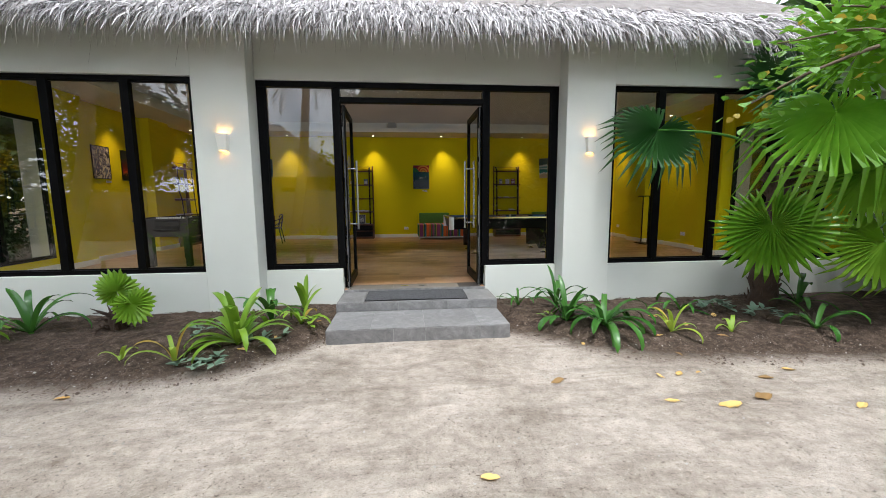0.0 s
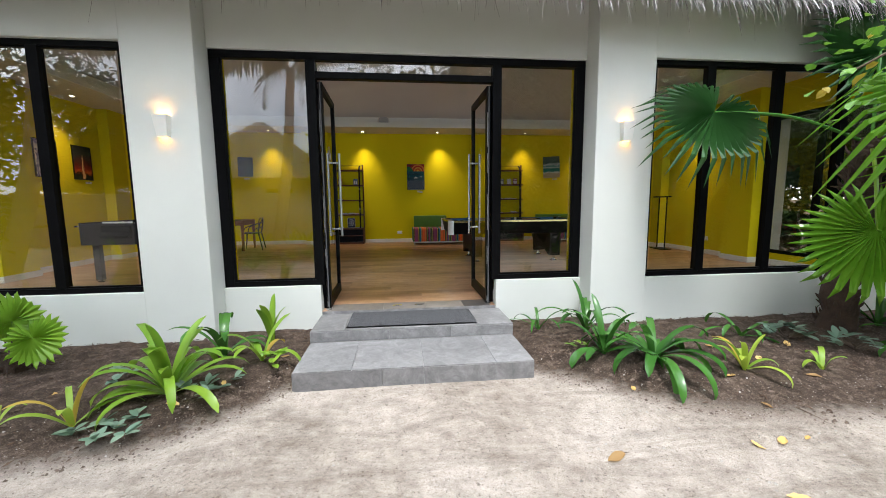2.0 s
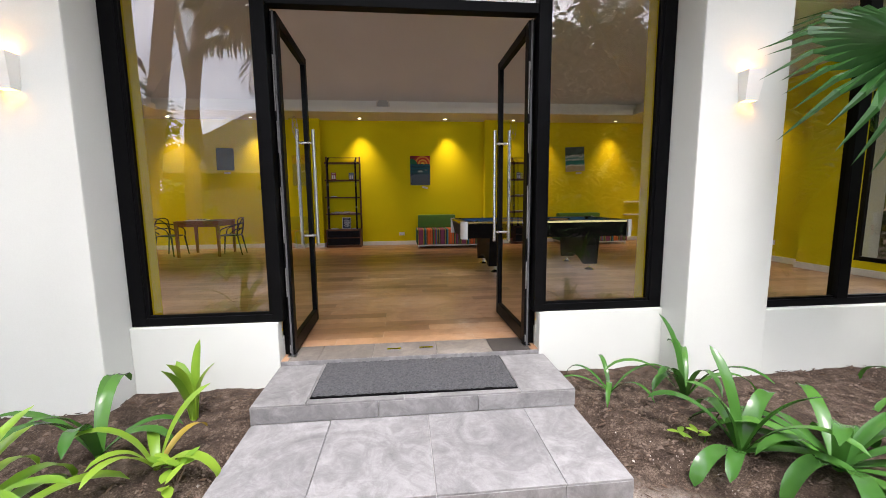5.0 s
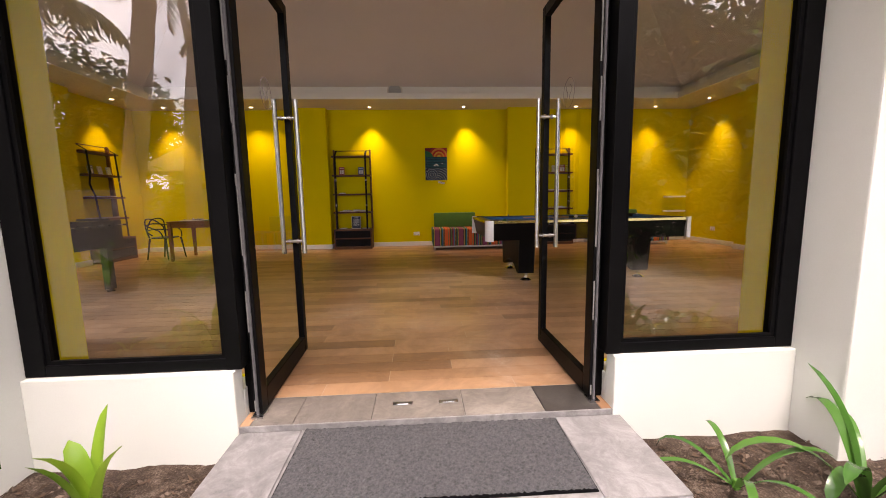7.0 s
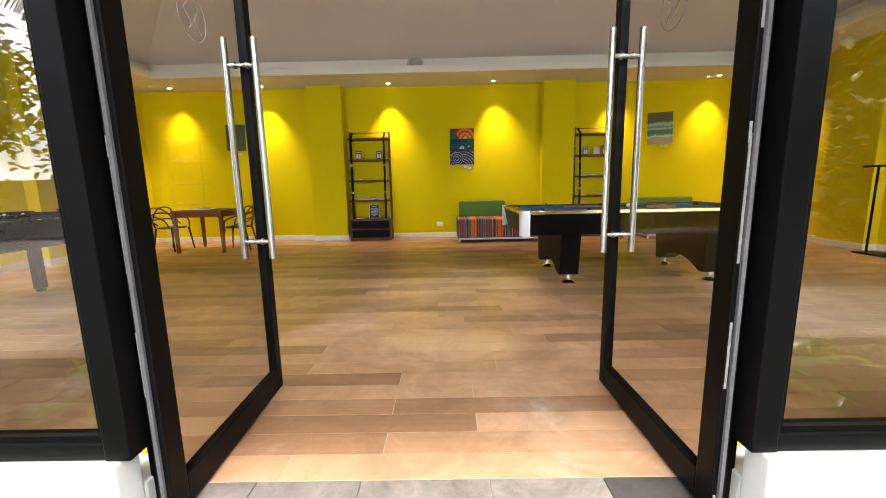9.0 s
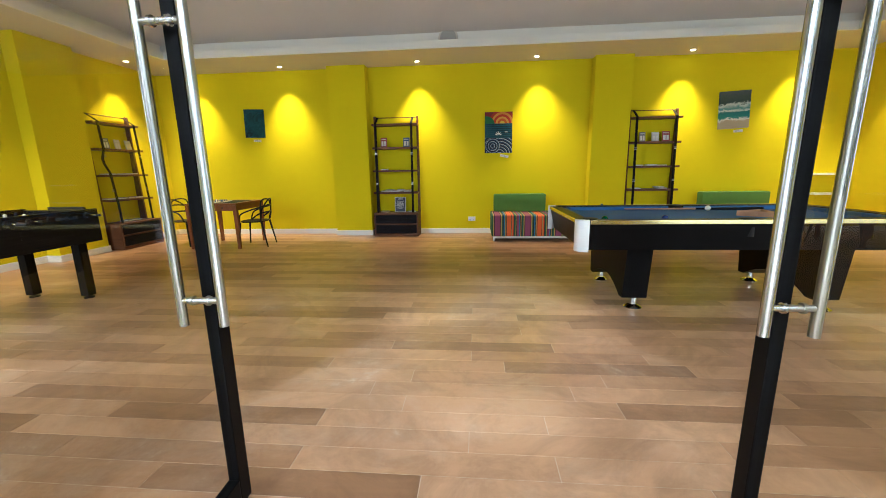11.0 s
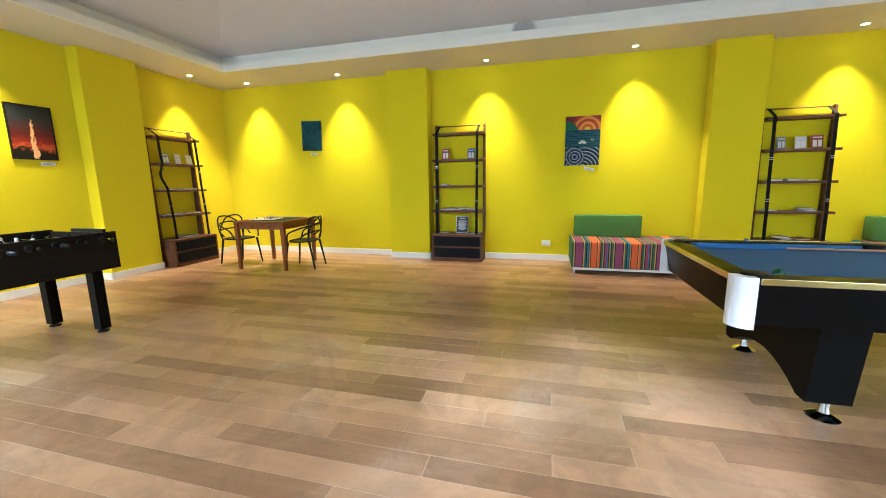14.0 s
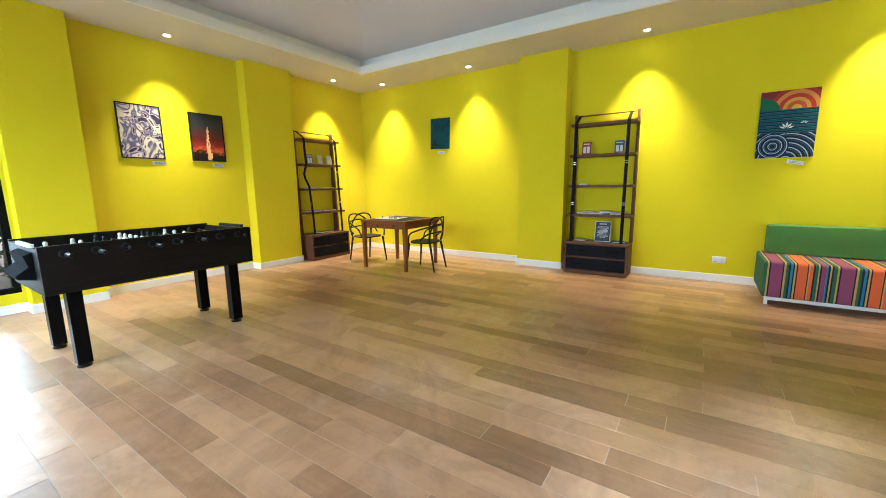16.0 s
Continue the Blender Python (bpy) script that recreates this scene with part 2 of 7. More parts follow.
def slate_mat(name, col):
    """Stone tile: cloudy marbling that differs from tile to tile, pale scratches, fine grit."""
    m = bpy.data.materials.new(name)
    n, l, b = nodes_of(m)
    info = n.new("ShaderNodeObjectInfo")
    off = n.new("ShaderNodeVectorMath")
    off.operation = "ADD"
    comb = n.new("ShaderNodeCombineXYZ")
    l.new(math_node(n, l, "MULTIPLY", info.outputs["Random"], 41.0), comb.inputs[0])
    l.new(place_vec(n, l), off.inputs[0]), l.new(comb.outputs[0], off.inputs[1])
    cloud, vein = noise_node(n, l, 3.2, 7, 0.68, off.outputs[0], 1.6), noise_node(n, l, 9.0, 6, 0.7, off.outputs[0], 2.5)
    fine = noise_node(n, l, 130, 3, 0.7, off.outputs[0])
    f = math_node(n, l, "ADD", math_node(n, l, "MULTIPLY", cloud.outputs[0], 0.6), math_node(n, l, "MULTIPLY", vein.outputs[0], 0.3))
    f = math_node(n, l, "ADD", f, math_node(n, l, "MULTIPLY", fine.outputs[0], 0.1))
    f = math_node(n, l, "MULTIPLY_ADD", info.outputs["Random"], 0.09, f)
    c = ramp_node(n, l, f, [(0.38, rgb(col, 0.55)), (0.54, rgb(col, 1.0)), (0.7, rgb(col, 1.6))])
    scr = ramp_node(n, l, noise_node(n, l, 6.0, 9, 0.8, off.outputs[0], 0.3).outputs[0], [(0.66, (0, 0, 0)), (0.72, (0.16, 0.155, 0.15))])
    l.new(mix_node(n, l, 1.0, c, scr, "ADD"), b.inputs["Base Color"])
    l.new(math_node(n, l, "MULTIPLY_ADD", cloud.outputs[0], 0.4, 0.28), b.inputs["Roughness"])
    bump_node(n, l, b, math_node(n, l, "ADD", cloud.outputs[0], math_node(n, l, "MULTIPLY", fine.outputs[0], 0.3)), 0.25, 0.004)
    return m


CREAM = plain("cream_render", (0.63, 0.64, 0.595), 0.85, 0, 0.06, 1.2, 140, 0.25, 0.003)
YELLOW = plain("yellow_paint", (0.66, 0.56, 0.003), 0.8, 0, 0.06, 0.9, 160, 0.12, 0.002, spec=0.04)
WHITE = plain("white_paint", (0.78, 0.77, 0.73), 0.6, 0, 0.04, 1.5, 120, 0.06)
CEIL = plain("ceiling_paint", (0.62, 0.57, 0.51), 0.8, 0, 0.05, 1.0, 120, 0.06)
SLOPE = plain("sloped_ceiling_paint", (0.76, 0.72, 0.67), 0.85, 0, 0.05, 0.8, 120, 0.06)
BLACK = plain("black_aluminium", (0.0035, 0.0035, 0.004), 0.4, 0, 0.3, 4, 60, 0.05, spec=0.07)
SLATE = slate_mat("slate_tile", (0.19, 0.184, 0.183))
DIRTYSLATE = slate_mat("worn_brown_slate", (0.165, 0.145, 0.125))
GROUT = plain("grout", (0.42, 0.40, 0.38), 0.9, 0, 0.2, 8, 90, 0.2)
JOINT = plain("plank_joint", (0.50, 0.40, 0.31), 0.8, 0, 0.25, 6, 90, 0.2)
PLANK = plank_mat("wood_plank_tile")
GROUND = ground_mat("sand_and_soil")
GLASS = glass_mat("window_glass", (0.82, 0.79, 0.71), 0.14)
DOORGLASS = glass_mat("door_glass", (0.9, 0.88, 0.84), 0.06)
THATCH = plain("thatch", (0.36, 0.32, 0.30), 0.9, 0, 0.45, 6, 60, 0.6, 0.02)
STEEL = plain("brushed_steel", (0.55, 0.555, 0.56), 0.27, 1.0, 0.1, 6, 300, 0.05, 0.001, (1, 1, 0.05))
CHROME = plain("chrome", (0.75, 0.76, 0.78), 0.08, 1.0, 0.05, 6, 200, 0.0)


# ---- mesh helpers ----
def box(bm, x0, x1, y0, y1, z0, z1, bev=0.0):
    vs = [bm.verts.new((x, y, z)) for x in (x0, x1) for y in (y0, y1) for z in (z0, z1)]
    fs = [bm.faces.new([vs[i] for i in q]) for q in ((0, 1, 3, 2), (4, 6, 7, 5), (0, 4, 5, 1), (2, 3, 7, 6), (0, 2, 6, 4), (1, 5, 7, 3))]
    if bev:
        es = list({e for f in fs for e in f.edges})
        bmesh.ops.bevel(bm, geom=es, offset=bev, segments=2, affect="EDGES", profile=0.6)
    return bm


def tube(bm, pts, r, n=8, cap=True):
    """A round bar along points; r is one radius or one a point."""
    pts = [Vector(p) for p in pts]
    rs = r if isinstance(r, (list, tuple)) else [r] * len(pts)
    rings = []
    ref = None
    for i, p in enumerate(pts):
        d = (pts[min(i + 1, len(pts) - 1)] - pts[max(i - 1, 0)]).normalized()
        if ref is None:
            ref = d.orthogonal().normalized()
        u = (ref - d * ref.dot(d)).normalized()
        ref = u
        w = d.cross(u)
        rings.append([bm.verts.new(p + (u * math.cos(2 * math.pi * k / n) + w * math.sin(2 * math.pi * k / n)) * rs[i]) for k in range(n)])
    for a, b in zip(rings, rings[1:]):
        for k in range(n):
            bm.faces.new((a[k], a[(k + 1) % n], b[(k + 1) % n], b[k]))
    if cap:
        bm.faces.new(rings[0][::-1]), bm.faces.new(rings[-1])
    return bm


def lathe(bm, prof, cx=0.0, cy=0.0, n=20):
    """A turned shape: prof is a list of (radius, z)."""
    rings = [[bm.verts.new((cx + r * math.cos(2 * math.pi * k / n), cy + r * math.sin(2 * math.pi * k / n), z)) for k in range(n)] for r, z in prof]
    for a, b in zip(rings, rings[1:]):
        for k in range(n):
            bm.faces.new((a[k], a[(k + 1) % n], b[(k + 1) % n], b[k]))
    bm.faces.new(rings[0][::-1]), bm.faces.new(rings[-1])
    return bm


def prism(bm, outline, axis, a, b):
    """An outline of (u, v) pushed from a to b along an axis ('x': u=y, v=z; 'y': u=x, v=z; 'z': u=x, v=y)."""
    def at(u, v, w):
        return {"x": (w, u, v), "y": (u, w, v), "z": (u, v, w)}[axis]
    lo, hi = [bm.verts.new(at(u, v, a)) for u, v in outline], [bm.verts.new(at(u, v, b)) for u, v in outline]
    n = len(outline)
    for k in range(n):
        bm.faces.new((lo[k], lo[(k + 1) % n], hi[(k + 1) % n], hi[k]))
    bm.faces.new(lo[::-1]), bm.faces.new(hi)
    bmesh.ops.recalc_face_normals(bm, faces=bm.faces)
    return bm


def mesh_of(name, bm, material, smooth=False):
    bmesh.ops.recalc_face_normals(bm, faces=bm.faces)
    me = bpy.data.meshes.new(name)
    bm.to_mesh(me)
    bm.free()
    me.materials.append(material)
    if smooth:
        me.shade_smooth()
        me.set_sharp_from_angle(angle=radians(45))
    return me


def part(name, bm, material, parent=None, label="", smooth=False, m=None):
    ob = new(name, mesh_of(name, bm, material, smooth))
    if parent is not None:
        ob.parent = parent
    if m is not None:
        ob.matrix_basis = m
    if label:
        ob["label"] = label
    return ob


def thing(name, label, category, m=None, group="", kind=""):
    e = new(name)
    if m is not None:
        e.matrix_basis = m
    return tagged(e, label, category, group, kind)


def B(*args, bev=0.0):
    return box(bmesh.new(), *args, bev=bev)


def boxes(*rows, bev=0.0):
    bm = bmesh.new()
    for r in rows:
        box(bm, *r, bev=bev)
    return bm


def setting(name, bm, material, label, category, parent=None):
    ob = part(name, bm, material, parent)
    return tagged(ob, label, category, "", "structure")


# ---- the ground ----
BED_EDGE = [(-60, 3.4), (-3.2, 3.5), (-2.3, 3.5), (-1.5, 3.7), (-1.08, 4.05), (-0.8, 4.45), (0.2, 4.7), (1.2, 4.45), (1.55, 4.2), (2.1, 3.75), (2.9, 3.5), (3.7, 3.4), (4.5, 3.3), (60, 3.2)]
FLOOR_Z, SAND_Z = 0.2, -0.11


def bed_edge(x):
    return float(np.interp(x, [p[0] for p in BED_EDGE], [p[1] for p in BED_EDGE]))


def ground_z(x, y):
    s = min(max((y - bed_edge(x) + 0.15) / 1.0, 0), 1)
    z = SAND_Z + 0.125 * s * s * (3 - 2 * s)
    if abs(x) < 15 and abs(y) < 15:
        z += 0.012 * noise.noise((x * 1.3, y * 1.3, 0)) + (0.004 + 0.02 * s) * noise.noise((x * 6, y * 6, 3)) + 0.012 * s * noise.noise((x * 17, y * 17, 7))
    return z


def build_ground():
    far = [-2500, -600, -150, -60, -30, -18, -12]
    xs = far + list(np.arange(-8, 8.5, 0.07)) + [-f for f in far[::-1]]
    ys = far + [-8, -6, -4, -2.5] + list(np.arange(-1.5, 5.75, 0.07)) + [9, 16, 30, 60, 150, 600, 2500]
    vs = [(x, y, ground_z(x, y)) for y in ys for x in xs]
    w = len(xs)
    fs = [(j * w + i, j * w + i + 1, (j + 1) * w + i + 1, (j + 1) * w + i) for j in range(len(ys) - 1) for i in range(w - 1)]
    me = bpy.data.meshes.new("ground")
    me.from_pydata(vs, [], fs)
    a = me.attributes.new("soil", "FLOAT", "POINT")
    a.data.foreach_set("value", [min(max((y - bed_edge(x)) * 1.6 + 0.5, 0), 1) for x, y, z in vs])
    me.materials.append(GROUND)
    me.shade_smooth()
    tagged(new("ground", me), "pale coral sand path with dark planting soil along the wall", "ground", "", "structure")


build_ground()

# ---- the building shell ----
XL, XR, YF, YB, YI = -6.37, 6.95, 5.36, 13.3, 5.62   # room sides, facade, back wall, inner face of the front wall
DOOR_L, DOOR_R = -0.83, 1.18
ZT = 2.98                                            # underside of the lintel
PIL = [(-2.49, -1.84), (2.2, 2.86)]
setting("floor_slab", B(XL - 0.25, XR + 0.25, 5.9, YB + 0.25, -0.3, FLOOR_Z - 0.0016), JOINT, "concrete floor slab under wood-look plank tiles", "floor")
wall_front = setting("wall_front", boxes((XL - 0.4, PIL[0][0], YF, 5.5, -0.3, 0.53), (PIL[1][1], XR + 0.4, YF, 5.5, -0.3, 0.53),
                                         (PIL[0][1], DOOR_L + 0.01, 5.6, 5.70, -0.3, 0.5), (DOOR_R - 0.01, PIL[1][0], 5.6, 5.70, -0.3, 0.5), (PIL[0][1], DOOR_L + 0.01, 5.702, 5.86, -0.3, 0.36), (DOOR_R - 0.01, PIL[1][0], 5.702, 5.86, -0.3, 0.36),
                                         (XL - 0.4, PIL[0][0], YF, 5.5, 2.94, 3.62), (PIL[1][1], XR + 0.4, YF, 5.5, 2.94, 3.62),
                                         (PIL[0][1], PIL[1][0], 5.6, 5.74, ZT, 3.62), bev=0.008), CREAM,
                     "cream rendered front wall with low parapets under the windows", "wall")
for i, (a, b) in enumerate(PIL):
    setting("pillar_%d" % (i + 1), boxes((a, b, YF - 0.02, 5.72, -0.3, 3.62), bev=0.01), CREAM, "cream rendered pillar carrying a small wall lamp", "pillar")
    setting("pillar_lining_%d" % (i + 1), B(a, b, 5.724, 6.0, FLOOR_Z, SOFFIT_Z), YELLOW, "yellow painted inner face of a pillar", "pillar")
setting("wall_front_lining", boxes((XL, PIL[0][0], 5.504, 5.52, -0.1, 0.5), (PIL[1][1], XR, 5.504, 5.52, -0.1, 0.5), (XL, PIL[0][0], 5.504, YI, 2.97, SOFFIT_Z), (PIL[1][1], XR, 5.504, YI, 2.97, SOFFIT_Z),
                                   (PIL[0][1], DOOR_L + 0.012, 5.862, 5.895, FLOOR_Z, 0.36), (DOOR_R - 0.012, PIL[1][0], 5.862, 5.895, FLOOR_Z, 0.36),
                                   (PIL[0][1], PIL[1][0], 5.744, 5.86, 3.0, SOFFIT_Z)), YELLOW, "yellow painted inside of the front wall", "wall")
setting("wall_back", B(XL - 0.3, XR + 0.3, YB, YB + 0.25, -0.3, 3.7), YELLOW, "bright yellow painted back wall with warm scallops of light", "wall")
SWY0, SWY1, SWZ0, SWZ1 = 6.1, 7.95, 0.42, 2.9   # the side windows
for side, xw, s in (("left", XL, -1), ("right", XR, 1)):
    a, b = sorted((xw, xw + s * 0.06))
    c, d = sorted((xw + s * 0.064, xw + s * 0.42))
    for nm, p, q, mt, lb in (("wall_%s_lining", a, b, YELLOW, "bright yellow painted side wall"), ("wall_%s", c, d, CREAM, "cream rendered outside of a side wall with a deep window reveal")):
        setting(nm % side, boxes((p, q, 5.4 if mt is CREAM else YI, SWY0, -0.3, 3.62), (p, q, SWY1, YB, -0.3, 3.62), (p, q, SWY0, SWY1, -0.3, SWZ0), (p, q, SWY0, SWY1, SWZ1, 3.62)), mt, lb, "wall")
    for y0, y1 in ((7.98, 8.62), (10.62, 11.42)):
        a, b = sorted((xw - s * 0.004, xw - s * 0.22))
        setting("column_%s" % side, B(a, b, y0, y1, FLOOR_Z, SOFFIT_Z, bev=0.006), YELLOW, "square yellow painted column standing out of a side wall", "column")
COLS = [(-2.70, -1.96), (2.29, 2.96)]
for i, (a, b) in enumerate(COLS):
    setting("column_back_%d" % (i + 1), B(a, b, 13.07, YB - 0.004, FLOOR_Z, SOFFIT_Z, bev=0.006), YELLOW, "square yellow painted column standing out of the back wall", "column")


def base_run(bm, x0, x1, y0, y1):
    box(bm, x0, x1, y0, y1, FLOOR_Z, FLOOR_Z + 0.105, bev=0.006)


bm = bmesh.new()
t = 0.016
xs = [XL, COLS[0][0], COLS[0][1], COLS[1][0], COLS[1][1], XR]
for k, (a, b) in enumerate(zip(xs, xs[1:])):
    if k % 2 == 0:
        base_run(bm, a + (0 if k == 0 else t), b - (0 if k == 4 else t), YB - t, YB - 0.001)
    else:
        base_run(bm, a - t, b + t, 13.07 - t, 13.069)
        base_run(bm, a - t, a - 0.001, 13.07, YB - t), base_run(bm, b + 0.001, b + t, 13.07, YB - t)
for xw, s in ((XL, 1), (XR, -1)):
    def bx(a, b, y0, y1):
        p, q = sorted((xw + s * a, xw + s * b))
        base_run(bm, p, q, y0, y1)
    for y0, y1 in ((YI, 7.98), (8.62, 10.62), (11.42, YB - t)):
        bx(0.001, t, y0 + (t if y0 > 6 else 0), y1 - t)
    for y0, y1 in ((7.98, 8.62), (10.62, 11.42)):
        bx(0.221, 0.22 + t, y0 - t, y1 + t)
        bx(0.001, 0.22, y0 - t, y0 - 0.001), bx(0.001, 0.22, y1 + 0.001, y1 + t)
setting("baseboard", bm, WHITE, "white skirting board round the room", "baseboard")

# ceiling: a flat soffit ring, a stepped cove and a hipped slope above it
SW = 1.03
ix0, ix1, iy0, iy1 = XL + SW, XR - SW, 6.75, 12.29
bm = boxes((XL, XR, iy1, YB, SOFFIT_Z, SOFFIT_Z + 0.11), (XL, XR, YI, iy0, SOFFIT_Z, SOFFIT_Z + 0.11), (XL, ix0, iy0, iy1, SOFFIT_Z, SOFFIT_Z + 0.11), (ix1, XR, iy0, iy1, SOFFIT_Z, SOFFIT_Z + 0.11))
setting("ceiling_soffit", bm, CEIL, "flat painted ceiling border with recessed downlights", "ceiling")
g, w = 0.004, 0.03
bm = boxes((ix0 + g, ix1 - g, iy1 - w, iy1 - g, SOFFIT_Z - 0.005, SOFFIT_Z + 0.12, ), (ix0 + g, ix1 - g, iy0 + g, iy0 + w, SOFFIT_Z - 0.005, SOFFIT_Z + 0.12),
           (ix0 + g, ix0 + w, iy0 + w, iy1 - w, SOFFIT_Z - 0.005, SOFFIT_Z + 0.12), (ix1 - w, ix1 - g, iy0 + w, iy1 - w, SOFFIT_Z - 0.005, SOFFIT_Z + 0.12), bev=0.004)
o = 0.16
bm2 = boxes((ix0 - o, ix1 + o, iy1 + o, iy1 + o + 0.05, SOFFIT_Z + 0.112, 3.9), (ix0 - o, ix1 + o, iy0 - o - 0.05, iy0 - o, SOFFIT_Z + 0.112, 3.9),
            (ix0 - o - 0.05, ix0 - o, iy0 - o, iy1 + o, SOFFIT_Z + 0.112, 3.9), (ix1 + o, ix1 + o + 0.05, iy0 - o, iy1 + o, SOFFIT_Z + 0.112, 3.9))
setting("ceiling_trim", bm, WHITE, "white moulded lip round the raised ceiling", "trim")
setting("ceiling_cove", bm2, WHITE, "white upright band of the raised ceiling", "ceiling")
bm = bmesh.new()
x0, x1, y0, y1 = ix0 - o, ix1 + o, iy0 - o, iy1 + o
ym, rise = (y0 + y1) / 2, (y1 - y0) / 2 * 0.42
c = [bm.verts.new(p) for p in ((x0, y0, 3.75), (x1, y0, 3.75), (x1, y1, 3.75), (x0, y1, 3.75), (x0 + (ym - y0), ym, 3.75 + rise), (x1 - (ym - y0), ym, 3.75 + rise))]
for q in ((0, 1, 5, 4), (2, 3, 4, 5), (1, 2, 5), (3, 0, 4)):
    bm.faces.new([c[i] for i in q])
bmesh.ops.solidify(bm, geom=bm.faces[:], thickness=0.04)
setting("ceiling", bm, SLOPE, "plain painted hipped ceiling rising over the room", "ceiling")

# ---- windows and the entrance ----
def pane(parent, x0, x1, y0, y1, z0, z1, material=GLASS, name="pane"):
    """One sheet of glass in the plane x0 = x1 or y0 = y1."""
    bm = bmesh.new()
    if x0 == x1:
        q = [(x0, y0, z0), (x0, y1, z0), (x0, y1, z1), (x0, y0, z1)]
    else:
        q = [(x0, y0, z0), (x1, y0, z0), (x1, y0, z1), (x0, y0, z1)]
    bm.faces.new([bm.verts.new(p) for p in q])
    ob = part(name, bm, material, parent)
    ob.visible_shadow = False
    return ob


def front_window(name, x0, x1, mulls, label):
    w = thing(name, label, "window", kind="structure")
    y0, y1, z0, z1 = 5.405, 5.475, 0.532, 2.938
    part("window_frame", boxes((x0, x1, y0, y1, z0, z0 + 0.055), (x0, x1, y0, y1, z1 - 0.055, z1), (x0, x0 + 0.055, y0, y1, z0 + 0.055, z1 - 0.055), (x1 - 0.055, x1, y0, y1, z0 + 0.055, z1 - 0.055), bev=0.004), BLACK, w)
    part("bead", boxes((x0 + 0.055, x1 - 0.055, y0 + 0.02, y0 + 0.05, z0 + 0.055, z0 + 0.07), (x0 + 0.055, x1 - 0.055, y0 + 0.02, y0 + 0.05, z1 - 0.07, z1 - 0.055)), BLACK, w)
    for c in mulls:
        part("mullion", B(c - 0.05, c + 0.05, y0 - 0.004, y1 + 0.004, z0 + 0.05, z1 - 0.05, bev=0.005), BLACK, w)
    ed = [x0 + 0.05] + [c for c in mulls] + [x1 - 0.05]
    for a, b in zip(ed, ed[1:]):
        pane(w, min(a, b) + 0.045, max(a, b) - 0.045, 5.44, 5.44, z0 + 0.05, z1 - 0.05)


front_window("window_1", -6.3, PIL[0][0] - 0.002, [-5.05, -4.18, -3.28], "tall black aluminium window of four panes over a low cream wall")
front_window("window_2", PIL[1][1] + 0.002, 6.88, [3.57, 4.43, 5.3, 6.15], "tall black aluminium window of narrow panes over a low cream wall")
for k, (xw, s) in enumerate(((XL, -1), (XR, 1))):
    w = thing("window_%d" % (k + 3), "black framed side window in a deep cream reveal", "window", kind="structure")
    a, b = sorted((xw + s * 0.005, xw + s * 0.062))
    f = 0.065
    part("window_frame", boxes((a, b, SWY0, SWY1, SWZ0, SWZ0 + f), (a, b, SWY0, SWY1, SWZ1 - f, SWZ1), (a, b, SWY0, SWY0 + f, SWZ0 + f, SWZ1 - f), (a, b, SWY1 - f, SWY1, SWZ0 + f, SWZ1 - f), (a, b, 7.0, 7.09, SWZ0 + f, SWZ1 - f), bev=0.004), BLACK, w)
    for p, q in ((SWY0 + f, 7.0), (7.09, SWY1 - f)):
        pane(w, xw + s * 0.035, xw + s * 0.035, p, q, SWZ0 + f, SWZ1 - f)

ent = thing("entrance_frame", "black aluminium entrance frame with a glazed panel either side of the doors", "door frame", kind="structure")
fy0, fy1 = 5.63, 5.715
x0, x1 = PIL[0][1] + 0.002, PIL[1][0] - 0.002
part("frame_head", B(x0, x1, fy0, fy1, 2.905, ZT - 0.002, bev=0.005), BLACK, ent)
for a, b in ((x0, x0 + 0.10), (x1 - 0.10, x1)):
    part("frame_post", B(a, b, fy0, fy1, 0.503, 2.905, bev=0.005), BLACK, ent)
for a, b in ((-0.865, -0.785), (1.13, 1.21)):
    part("mullion", B(a, b, fy0 - 0.006, fy1 + 0.006, 0.503, 2.905, bev=0.005), BLACK, ent)
for a, b in ((-0.829, -0.785), (1.13, 1.179)):
    part("jamb", B(a, b, fy0 + 0.11, fy1 + 0.03, FLOOR_Z + 0.004, 2.9, bev=0.003), BLACK, ent)
part("transom", B(-0.785, 1.13, fy0, fy1, 2.72, 2.79, bev=0.005), BLACK, ent)
for a, b in ((x0 + 0.10, -0.865), (1.21, x1 - 0.10)):
    part("sill_rail", B(a, b, fy0, fy1, 0.503, 0.56, bev=0.005), BLACK, ent)
    part("bead", boxes((a, a + 0.022, fy0 + 0.012, fy0 + 0.03, 0.56, 2.905), (b - 0.022, b, fy0 + 0.012, fy0 + 0.03, 0.56, 2.905), (a + 0.022, b - 0.022, fy0 + 0.012, fy0 + 0.03, 0.56, 0.58)), BLACK, ent)
    pane(ent, a, b, 5.67, 5.67, 0.56, 2.905)
pane(ent, -0.785, 1.13, 5.67, 5.67, 2.79, 2.905)

LOGO = plain("frosted_film", (0.3, 0.26, 0.27), 0.7, 0, 0.1, 8, 60, 0)
RUBBER = plain("grey_brush_seal", (0.10, 0.10, 0.105), 0.8, 0, 0.3, 30, 120, 0.3)


WORN = plain("scuffed_white", (0.2, 0.2, 0.195), 0.7, 0, 0.4, 30, 120, 0.2)


